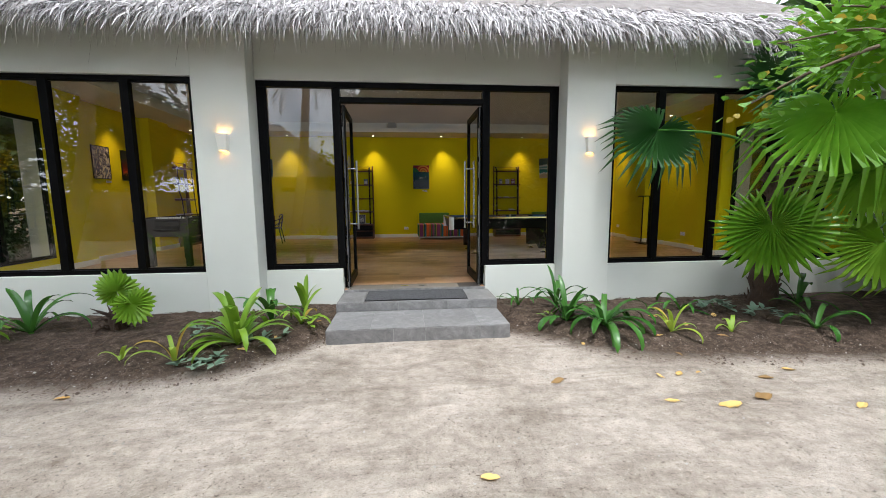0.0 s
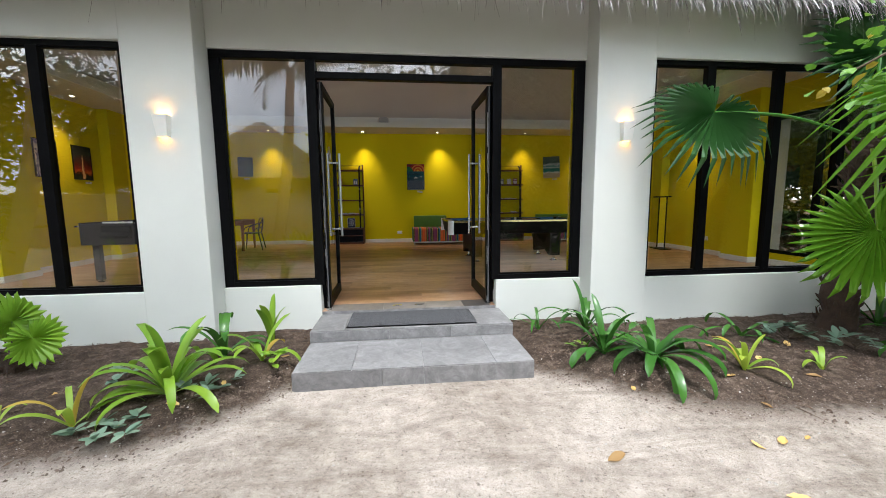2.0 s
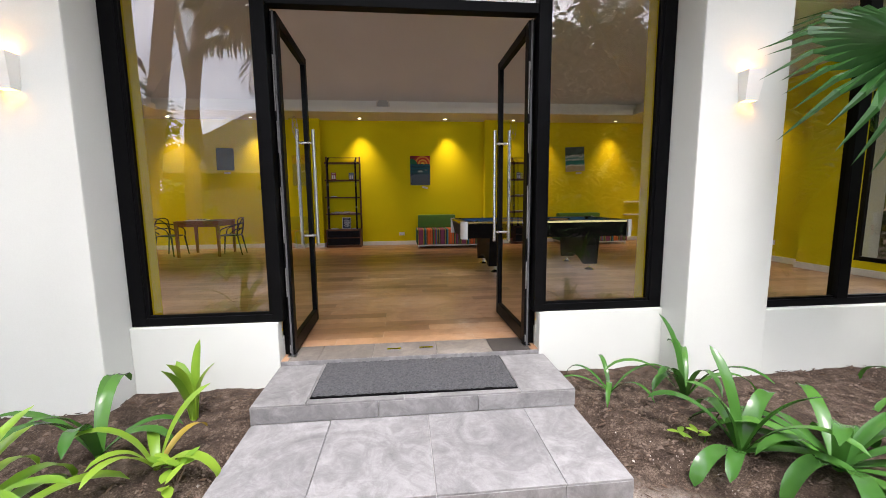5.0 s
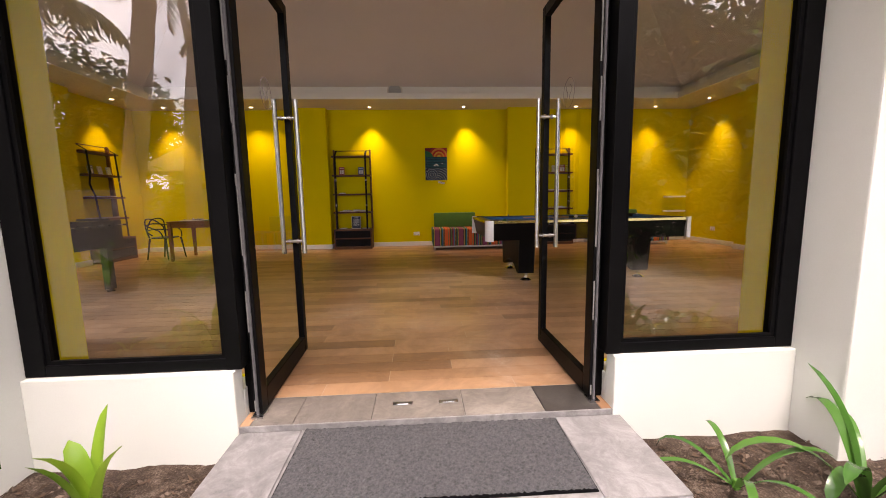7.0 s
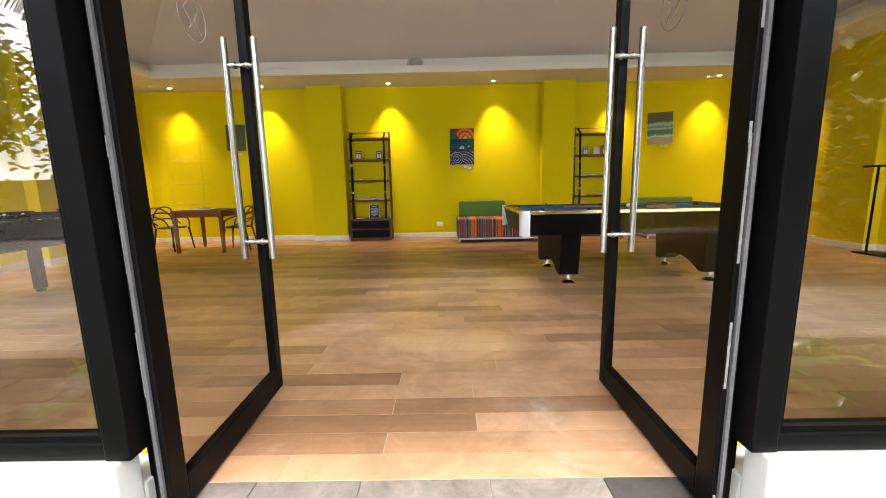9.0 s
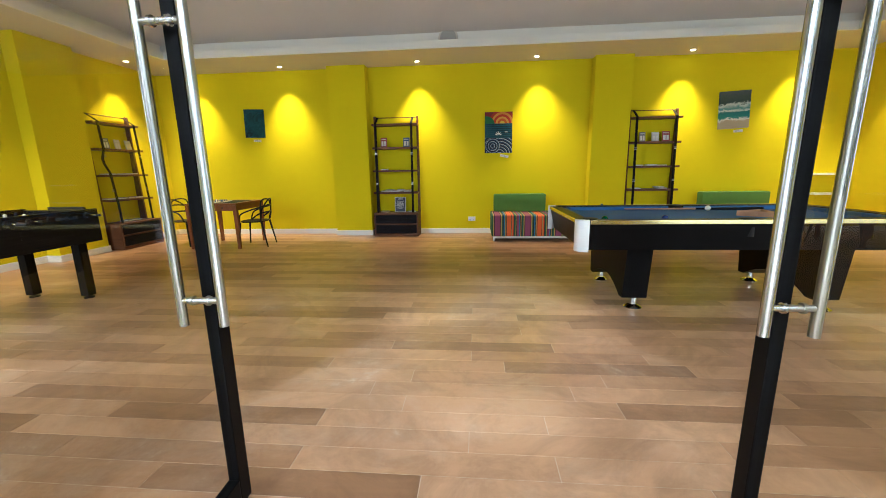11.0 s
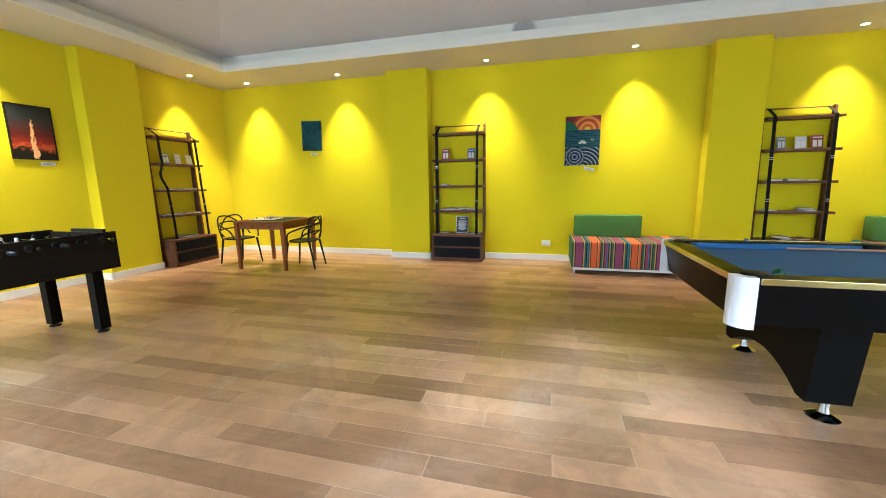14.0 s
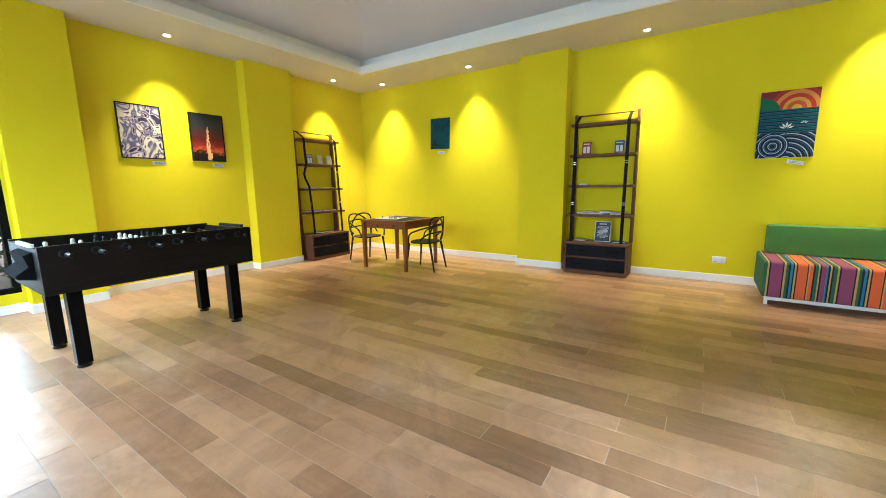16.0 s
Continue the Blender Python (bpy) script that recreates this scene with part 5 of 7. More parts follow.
# ---- pictures ----
def art_mat(name, kind):
    """Painted panels: colours by place on the panel (x across, z up, metres from its middle)."""
    m = bpy.data.materials.new(name)
    n, l, b = nodes_of(m)
    tc, sp = n.new("ShaderNodeTexCoord"), n.new("ShaderNodeSeparateXYZ")
    l.new(tc.outputs["Object"], sp.inputs[0])
    x, z, v = sp.outputs[0], sp.outputs[2], tc.outputs["Object"]

    def dist(cx, cz):
        a, c = math_node(n, l, "SUBTRACT", x, cx), math_node(n, l, "SUBTRACT", z, cz)
        return math_node(n, l, "SQRT", math_node(n, l, "ADD", math_node(n, l, "MULTIPLY", a, a), math_node(n, l, "MULTIPLY", c, c)))

    def step(val, at):
        return math_node(n, l, "GREATER_THAN", val, at)
    ns = noise_node(n, l, 9, 5, 0.65, v, 1.5)
    if kind == "rings":
        sunr = dist(0.07, 0.17)
        skyc = ramp_node(n, l, math_node(n, l, "DIVIDE", sunr, 0.3), [(0, (.6, .42, .05)), (.16, (.5, .1, .02)), (.3, (.6, .3, .05)), (.42, (.42, .04, .02)), (.56, (.55, .22, .04)), (.7, (.3, .03, .02)), (.85, (.16, .02, .03))], "CONSTANT")
        hill = math_node(n, l, "LESS_THAN", dist(-0.24, 0.14), 0.17)
        skyc = mix_node(n, l, hill, skyc, (0.02, 0.12, 0.05))
        sea = ramp_node(n, l, math_node(n, l, "FRACT", math_node(n, l, "MULTIPLY", math_node(n, l, "ADD", z, math_node(n, l, "MULTIPLY", ns.outputs[0], 0.02)), 26)), [(0, (.006, .018, .03)), (.35, (.012, .09, .12)), (.7, (.006, .03, .06)), (.88, (.05, .15, .17))], "CONSTANT")
        sw = ramp_node(n, l, math_node(n, l, "FRACT", math_node(n, l, "MULTIPLY", dist(-0.11, -0.25), 22)), [(0, (.006, .012, .035)), (.5, (.07, .13, .2)), (.62, (.012, .04, .1)), (.82, (.4, .46, .5))], "CONSTANT")
        sw2 = ramp_node(n, l, math_node(n, l, "FRACT", math_node(n, l, "MULTIPLY", dist(0.02, -0.42), 19)), [(0, (.006, .012, .03)), (.45, (.02, .06, .13)), (.6, (.008, .02, .05)), (.8, (.34, .4, .44))], "CONSTANT")
        low = mix_node(n, l, step(dist(-0.11, -0.25), 0.15), sw, sw2)
        sea = mix_node(n, l, step(math_node(n, l, "MULTIPLY_ADD", ns.outputs[0], 0.08, z), -0.06), low, sea)
        c = mix_node(n, l, step(z, 0.17), sea, skyc)
    elif kind == "waves":
        h = math_node(n, l, "MULTIPLY_ADD", ns.outputs[0], 0.22, z)
        c = ramp_node(n, l, math_node(n, l, "MULTIPLY_ADD", h, 1.3, 0.42), [(0, (.42, .36, .26)), (.3, (.42, .36, .26)), (.34, (.75, .78, .76)), (.38, (.03, .22, .22)), (.52, (.02, .16, .17)), (.55, (.6, .68, .68)), (.58, (.03, .2, .21)), (.68, (.5, .58, .6)), (.72, (.03, .06, .07)), (1, (.08, .1, .1))])
    elif kind == "swirl":
        ns.inputs["Distortion"].default_value = 3.2
        ns.inputs["Scale"].default_value = 2.8
        ns.inputs["Detail"].default_value = 1.5
        c = ramp_node(n, l, ns.outputs[0], [(.3, (.012, .010, .035)), (.39, (.03, .025, .08)), (.42, (.42, .36, .40)), (.46, (.06, .05, .15)), (.51, (.12, .13, .2)), (.55, (.46, .40, .38)), (.64, (.52, .47, .40)), (.68, (.05, .035, .12))])
    elif kind == "fire":
        d = math_node(n, l, "ABSOLUTE", math_node(n, l, "ADD", math_node(n, l, "SUBTRACT", x, 0.0), math_node(n, l, "MULTIPLY_ADD", ns.outputs[0], 0.14, -0.07)))
        beam = math_node(n, l, "MULTIPLY", math_node(n, l, "LESS_THAN", d, math_node(n, l, "MULTIPLY_ADD", z, -0.045, 0.017)), math_node(n, l, "LESS_THAN", z, 0.16))
        c = ramp_node(n, l, math_node(n, l, "MULTIPLY_ADD", ns.outputs[0], 0.35, math_node(n, l, "MULTIPLY_ADD", z, 1.1, 0.35)), [(0, (.006, .006, .007)), (.26, (.01, .008, .008)), (.32, (.5, .09, .02)), (.38, (.25, .02, .015)), (.5, (.1, .012, .012)), (.7, (.03, .035, .035)), (1, (.02, .024, .026))])
        c = mix_node(n, l, beam, c, (0.75, 0.42, 0.2))
    else:
        c = ramp_node(n, l, ns.outputs[0], [(.3, (.003, .012, .018)), (.5, (.006, .05, .07)), (.56, (.01, .075, .095)), (.7, (.004, .03, .045))])
    l.new(c, b.inputs["Base Color"])
    b.inputs["Roughness"].default_value = 0.6
    b.inputs["Specular IOR Level"].default_value = 0.2
    bump_node(n, l, b, ns.outputs[0], 0.15, 0.004)
    return m


def petals(y):
    """Thin pointed white petals fanned out round two hearts, one mesh each."""
    out = []
    for cx, cz, s, n in ((0.0, -0.05, 0.075, 5), (0.15, 0.0, 0.035, 4)):
        for k in range(n):
            bm = bmesh.new()
            a = radians(20 + 140 * k / (n - 1))
            u, w = Vector((math.cos(a), 0, math.sin(a))), Vector((-math.sin(a), 0, math.cos(a)))
            c = Vector((cx, y - 0.0012, cz))
            bm.faces.new([bm.verts.new(c + u * s * p + w * s * q) for p, q in ((0.15, 0), (0.55, -0.14), (1, 0), (0.55, 0.14))])
            out.append(bm)
    return out


def picture(m, w, h, kind, framed, label, tag):
    p = thing("picture", label, "picture", m)
    t = 0.022
    if framed:
        f = 0.016
        part("frame", boxes((-w / 2, w / 2, -t, -0.002, -h / 2, -h / 2 + f), (-w / 2, w / 2, -t, -0.002, h / 2 - f, h / 2), (-w / 2, -w / 2 + f, -t, -0.002, -h / 2 + f, h / 2 - f), (w / 2 - f, w / 2, -t, -0.002, -h / 2 + f, h / 2 - f), bev=0.002), PLASTIC, p, "thin black frame")
        part("canvas", B(-w / 2 + f, w / 2 - f, -t + 0.006, -0.003, -h / 2 + f, h / 2 - f), art_mat("painting_" + kind, kind), p)
    else:
        part("canvas", B(-w / 2, w / 2, -t, -0.002, -h / 2, h / 2, bev=0.003), art_mat("painting_" + kind, kind), p)
        if kind == "rings":
            for bm in petals(-t):
                part("petal", bm, PAPER, p, "white painted petal")
    g = thing("picture_tag", "small white caption card stuck below a picture", "caption card", m @ pose(tag[0], 0, -h / 2 - tag[1], 0, tag[2], 0), "caption cards")
    part("card", B(-0.08, 0.08, -0.005, -0.001, -0.022, 0.022), PAPER, g)
    part("writing", boxes((-0.06, 0.02, -0.0062, -0.0052, 0.006, 0.010), (-0.06, 0.05, -0.0062, -0.0052, -0.008, -0.004)), BOOKS[4], g)


Y0 = YB - 0.001
picture(pose(0.58, Y0, 2.18), 0.53, 0.77, "rings", False, "unframed painting of a red sun over swirling blue ring waves", (0.12, 0.06, 12))
picture(pose(-4.36, Y0, 2.475, 0, 1.5), 0.42, 0.555, "teal", False, "unframed dark teal abstract painting", (0.03, 0.06, 0))
picture(pose(4.87, Y0, 2.48, 0, -3), 0.54, 0.66, "waves", False, "unframed painting of surf running onto sand", (0.1, 0.05, 0))
picture(pose(XL + 0.001, 9.26, 2.27, 0, 0, 90), 0.49, 0.69, "swirl", True, "black framed swirl of pale, purple and dark paint", (0.17, 0.05, 0))
picture(pose(XL + 0.001, 10.09, 2.265, 0, 0, 90), 0.475, 0.68, "fire", True, "black framed painting of a glowing red eruption at night", (0.12, 0.05, 0))


def socket_plate(m, w):
    s = thing("wall_socket", "white double socket plate low on a yellow wall", "socket", m, "wall sockets")
    part("plate", B(-w / 2, w / 2, -0.009, -0.001, -0.043, 0.043, bev=0.003), SOCKETM, s)
    for k in (-1, 1):
        part("switch", B(k * w * 0.25 - 0.02, k * w * 0.25 + 0.02, -0.012, -0.0095, 0.005, 0.028, bev=0.001), SOCKETM, s)
        part("pin_holes", boxes(*[(k * w * 0.25 + a - 0.004, k * w * 0.25 + a + 0.004, -0.0102, -0.0092, -0.03 + c, -0.024 + c) for a, c in ((-0.011, 0), (0.011, 0), (0, 0.014))]), PLASTIC, s)


socket_plate(pose(0.06, Y0, 0.50), 0.146)
socket_plate(pose(XR - 0.001, 9.3, 0.55, 0, 0, -90), 0.146)
socket_plate(pose(XR - 0.001, 12.3, 0.55, 0, 0, -90), 0.146)
for z in (1.28, 0.92):
    sh = thing("floating_shelf", "small white floating ledge in the corner", "wall shelf", pose(6.55, Y0, z))
    part("board", B(-0.19, 0.3, -0.16, -0.001, 0, 0.035, bev=0.003), WHITEP, sh)
rk = thing("cue_stand", "black metal cue stand with a crossbar by the side wall", "cue stand", pose(6.55, 10.25, FLOOR_Z, 0, 0, 90))
part("base", boxes((-0.22, 0.22, -0.14, 0.14, 0, 0.025), bev=0.005), BLACK, rk)
part("crossbar", B(-0.26, 0.34, -0.03, 0.03, 1.28, 1.31, bev=0.004), BLACK, rk)
for x in (-0.14, 0.14):
    part("pole", tube(bmesh.new(), [(x, 0, 0.025), (x, 0, 1.28)], 0.016, 10), BLACK, rk, "", True)


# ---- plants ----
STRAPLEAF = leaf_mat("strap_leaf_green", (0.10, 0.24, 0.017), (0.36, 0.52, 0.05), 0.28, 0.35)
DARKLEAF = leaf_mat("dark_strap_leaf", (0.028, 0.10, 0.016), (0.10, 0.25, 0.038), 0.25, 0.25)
LIMELEAF = leaf_mat("lime_leaf", (0.180, 0.360, 0.030), (0.450, 0.510, 0.060), 0.4, 0.35)
YELLOWLEAF = leaf_mat("yellow_leaf", (0.38, 0.28, 0.03), (0.5, 0.36, 0.06), 0.5, 0.3)
SILVERLEAF = leaf_mat("silvery_leaf", (0.090, 0.165, 0.105), (0.240, 0.315, 0.225), 0.5, 0.15)
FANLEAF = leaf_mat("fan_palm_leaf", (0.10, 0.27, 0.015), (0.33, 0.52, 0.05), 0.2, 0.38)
# fan leaf with shade put into its green, under the eave and rightmost
FANSHADE = leaf_mat("shaded_fan_palm_leaf", (0.018, 0.07, 0.015), (0.05, 0.13, 0.03), 0.28, 0.22)
DRYLEAF = leaf_mat("dry_leaf", (0.16, 0.085, 0.03), (0.4, 0.25, 0.09), 0.7, 0.25)
FALLEN = leaf_mat("fallen_leaf", (0.5, 0.25, 0.05), (0.75, 0.55, 0.2), 0.6, 0.15)
BROADLEAF = leaf_mat("broad_leaf", (0.035, 0.125, 0.012), (0.17, 0.33, 0.035), 0.3, 0.32)
GARDENLEAF = leaf_mat("garden_leaf", (0.010, 0.034, 0.006), (0.045, 0.09, 0.016), 0.7, 0.2)
BARK = plain("palm_bark", (0.36, 0.27, 0.2), 0.9, 0, 0.4, 4, 40, 0.8, 0.03, (1, 1, 5))
DARKBARK = plain("fibrous_trunk", (0.07, 0.042, 0.028), 0.95, 0, 0.5, 9, 50, 0.9, 0.03)
TWIG = plain("twig_wood", (0.13, 0.09, 0.06), 0.85, 0, 0.4, 12, 80, 0.4)


def blade(L, w, az, lift, droop, fold=0.25, n=11, twist=0.0):
    """One strap leaf from the origin: rises at lift degrees and bends over by droop degrees."""
    bm = bmesh.new()
    p, rows = Vector((0, 0, 0)), []
    for k in range(n + 1):
        t = k / n
        e = radians(lift - droop * t ** 1.9)
        d = Vector((math.cos(e) * math.cos(az), math.cos(e) * math.sin(az), math.sin(e)))
        side = Vector((-math.sin(az + twist * t), math.cos(az + twist * t), 0))
        up = side.cross(d) * -1
        ww = w / 2 * (0.62 + 1.05 * t if t < 0.36 else (1.0 if t < 0.68 else 0.06 + 0.94 * math.sqrt(max(0.0, 1 - ((t - 0.68) / 0.32) ** 2))))
        rows.append([bm.verts.new(p + side * s * ww - up * (fold * ww * (0 if s == 0 else -1))) for s in (-1, 0, 1)])
        p = p + d * (L / n)
    for a, b in zip(rows, rows[1:]):
        for i in (0, 1):
            bm.faces.new((a[i], a[i + 1], b[i + 1], b[i]))
    return bm


def strap_plant(x, y, size, count, seed, label, material=STRAPLEAF, lift=(35, 85), wide=0.052, sink=0.01, yellow=0, bend=1.0):
    r = random.Random(seed)
    size, wide = size * 1.2, wide * 1.12
    pl = thing("strap_leaf_plant", label, "plant", pose(x, y, ground_z(x, y) - sink, 0, 0, r.uniform(0, 360)))
    bulb = tube(bmesh.new(), [(0, 0, -0.02), (0, 0, 0.04 * size + 0.03)], [0.028 * size + 0.008, 0.02 * size + 0.005], 8)
    part("stem", bulb, material, pl, "", True)
    for k in range(count):
        az = k * 2.4 + r.uniform(-0.4, 0.4)
        lf = r.uniform(*lift)
        bm = blade(size * r.uniform(0.75, 1.15), wide * r.uniform(0.8, 1.2), az, lf, bend * (r.uniform(90, 165) if lf < 70 else r.uniform(30, 110)), 0.3, 11, r.uniform(-0.5, 0.5))
        part("leaf", bm, YELLOWLEAF if k < yellow else material, pl, "yellowing leaf" if k < yellow else "", True, pose(0.012 * math.cos(az), 0.012 * math.sin(az), 0.03 * size))
    return pl


strap_plant(-1.68, 4.22, 0.54, 25, 1, "large spider lily with broad bright arching leaves in the bed", STRAPLEAF, (25, 88), 0.064)
strap_plant(-1.55, 4.85, 0.48, 8, 2, "spider lily with dark drooping leaves beside the pillar", DARKLEAF, (40, 80))
strap_plant(-1.25, 5.22, 0.42, 5, 3, "upright spider lily with green leaves by the low wall", STRAPLEAF, (76, 88), 0.062, bend=0.5)
strap_plant(-1.18, 4.72, 0.36, 7, 4, "small spider lily with one yellowing leaf near the steps", STRAPLEAF, (25, 75), 0.045, yellow=1)
strap_plant(-2.13, 3.92, 0.33, 6, 5, "pale lime spider lily with yellow leaves", LIMELEAF, (35, 80), 0.04, yellow=2)
strap_plant(-2.64, 3.98, 0.17, 4, 6, "tiny lime seedling in the soil", LIMELEAF, (35, 80), 0.03)
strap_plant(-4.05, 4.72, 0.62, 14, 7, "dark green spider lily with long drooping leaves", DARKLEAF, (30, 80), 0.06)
strap_plant(-4.55, 4.35, 0.6, 13, 8, "spider lily with glossy green leaves by the path", STRAPLEAF, (30, 75), 0.06)
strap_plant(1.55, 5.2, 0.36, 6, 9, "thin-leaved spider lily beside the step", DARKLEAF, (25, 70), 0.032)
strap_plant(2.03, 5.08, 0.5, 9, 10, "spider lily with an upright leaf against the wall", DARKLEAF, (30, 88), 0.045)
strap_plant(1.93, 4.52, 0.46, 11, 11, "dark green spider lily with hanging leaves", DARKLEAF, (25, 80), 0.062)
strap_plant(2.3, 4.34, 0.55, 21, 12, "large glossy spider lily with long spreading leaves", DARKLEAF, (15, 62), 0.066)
strap_plant(2.93, 4.06, 0.30, 9, 13, "small yellow-green spider lily", LIMELEAF, (15, 85), 0.042, yellow=1)
strap_plant(3.57, 3.98, 0.2, 4, 14, "tiny lime spider lily seedling", LIMELEAF, (40, 80), 0.04)
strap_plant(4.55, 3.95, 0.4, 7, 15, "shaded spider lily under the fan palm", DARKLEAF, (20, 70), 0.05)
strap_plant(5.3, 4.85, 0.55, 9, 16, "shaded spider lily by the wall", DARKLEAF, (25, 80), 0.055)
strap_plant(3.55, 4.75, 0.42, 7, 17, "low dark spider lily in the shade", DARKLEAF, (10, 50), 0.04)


def oval(L, w, az, lift, fold=0.2):
    bm = bmesh.new()
    d = Vector((math.cos(az) * math.cos(lift), math.sin(az) * math.cos(lift), math.sin(lift)))
    s = Vector((-math.sin(az), math.cos(az), 0))
    u = d.cross(s)
    rows = []
    for t, k in ((0, 0.06), (0.2, 0.75), (0.5, 1.0), (0.8, 0.62), (1, 0.04)):
        c = d * (L * t) - Vector((0, 0, 0.12 * L * t * t))
        rows.append([bm.verts.new(c + s * (e * w / 2 * k) + u * (abs(e) * fold * w / 2 * k)) for e in (-1, 0, 1)])
    for a, b in zip(rows, rows[1:]):
        for i in (0, 1):
            bm.faces.new((a[i], a[i + 1], b[i + 1], b[i]))
    return bm


def low_plant(x, y, spread, count, seed, label, material, leafL, stem=0.0):
    r = random.Random(seed)
    pl = thing("ground_cover_plant", label, "plant", pose(x, y, ground_z(x, y)))
    bm = bmesh.new()
    for k in range(count // 3 + 1):
        a = r.uniform(0, 6.3)
        tube(bm, [(0, 0, -0.01), (math.cos(a) * spread * 0.5, math.sin(a) * spread * 0.5, 0.03 + stem * r.uniform(0.4, 1))], 0.004, 5)
    part("stems", bm, TWIG, pl)
    centres = [(i * 2.4, spread * math.sqrt((i + 0.3) / (count // 7 + 1))) for i in range(count // 7 + 1)]
    for k in range(count):
        a, q = centres[k % len(centres)][0] + r.uniform(-0.12, 0.12), centres[k % len(centres)][1]
        part("leaf", oval(leafL * r.uniform(0.75, 1.2), leafL * 0.5, k * 2.4 + r.uniform(-0.5, 0.5), r.uniform(0.05, 0.75)), material, pl, "", True, pose(math.cos(a) * q, math.sin(a) * q, 0.025 + stem * (1 - q / spread * 0.6) + r.uniform(0, 0.03)))


low_plant(-1.86, 3.84, 0.22, 36, 1, "silvery ground-cover plant with ribbed leaves", SILVERLEAF, 0.10)
low_plant(-1.38, 4.25, 0.2, 28, 2, "silvery ground-cover plant spreading in the soil", SILVERLEAF, 0.10)
low_plant(-1.04, 4.62, 0.11, 14, 3, "small bright green leafy shrub near the steps", STRAPLEAF, 0.10, 0.07)
low_plant(-2.2, 4.55, 0.2, 22, 4, "silvery ground-cover under the lily", SILVERLEAF, 0.10)
low_plant(3.95, 4.62, 0.25, 34, 5, "dark leafy ground-cover under the palm", SILVERLEAF, 0.13, 0.06)
low_plant(4.3, 4.3, 0.25, 28, 6, "dark leafy ground-cover in the shade", SILVERLEAF, 0.12, 0.05)
low_plant(1.72, 4.62, 0.08, 8, 7, "small green seedling with oval leaves", STRAPLEAF, 0.07, 0.05)


# ---- fan palms ----
def fan_leaf(R, seg, spread, split, droop, seed, side=0.18):
    """A pleated fan: local origin at the hub, the middle rib along +x, the face along +z."""
    r = random.Random(seed)
    bm = bmesh.new()
    hub = bm.verts.new((0, 0, 0))
    step = spread / seg
    ridge = []
    for k in range(seg * 2 + 1):
        a = -spread / 2 + k * step / 2
        rr = R * split * (1 - side * (abs(a) / (spread / 2)) ** 1.6)
        z = (0.03 if k % 2 else -0.03) * R / 0.7 - droop * 0.25 * (rr * rr) / R
        ridge.append(bm.verts.new((rr * math.cos(a), rr * math.sin(a), z)))
    mid = []
    for k in range(seg * 2 + 1):
        v = ridge[k].co * 0.45
        mid.append(bm.verts.new((v.x, v.y, v.z * 0.5 + (0.016 if k % 2 else -0.016))))
    for k in range(seg * 2):
        bm.faces.new((hub, mid[k], mid[k + 1]))
        bm.faces.new((mid[k], ridge[k], ridge[k + 1], mid[k + 1]))
    for k in range(seg):
        a = -spread / 2 + (k + 0.5) * step + r.uniform(-0.02, 0.02)
        L = R * r.uniform(0.9, 1.08) * (1 - side * (abs(a) / (spread / 2)) ** 1.6)
        i0, i1, i2 = ridge[2 * k], ridge[2 * k + 1], ridge[2 * k + 2]
        m = (i1.co.xy.length + L) / 2
        hw = step * m * 0.26
        dz = droop * r.uniform(0.7, 1.3)
        z1, z2 = i1.co.z - dz * 0.35 * (m - i1.co.xy.length), i1.co.z - dz * (L - i1.co.xy.length)
        pa = bm.verts.new((m * math.cos(a) - hw * -math.sin(a), m * math.sin(a) - hw * math.cos(a), z1 - 0.01))
        pm = bm.verts.new((m * math.cos(a), m * math.sin(a), z1 + 0.006))
        pb = bm.verts.new((m * math.cos(a) + hw * -math.sin(a), m * math.sin(a) + hw * math.cos(a), z1 - 0.01))
        tip = bm.verts.new((L * math.cos(a), L * math.sin(a), z2))
        bm.faces.new((i0, pa, pm, i1)), bm.faces.new((i1, pm, pb, i2)), bm.faces.new((pa, tip, pm)), bm.faces.new((pm, tip, pb))
    return bm


def fan_pose(hub, tip, face):
    """Local +x towards the tip direction, +z towards face."""
    x = Vector(tip).normalized()
    z = Vector(face)
    z = (z - x * z.dot(x)).normalized()
    y = z.cross(x)
    m = Matrix((x, y, z)).transposed().to_4x4()
    return Matrix.Translation(hub) @ m


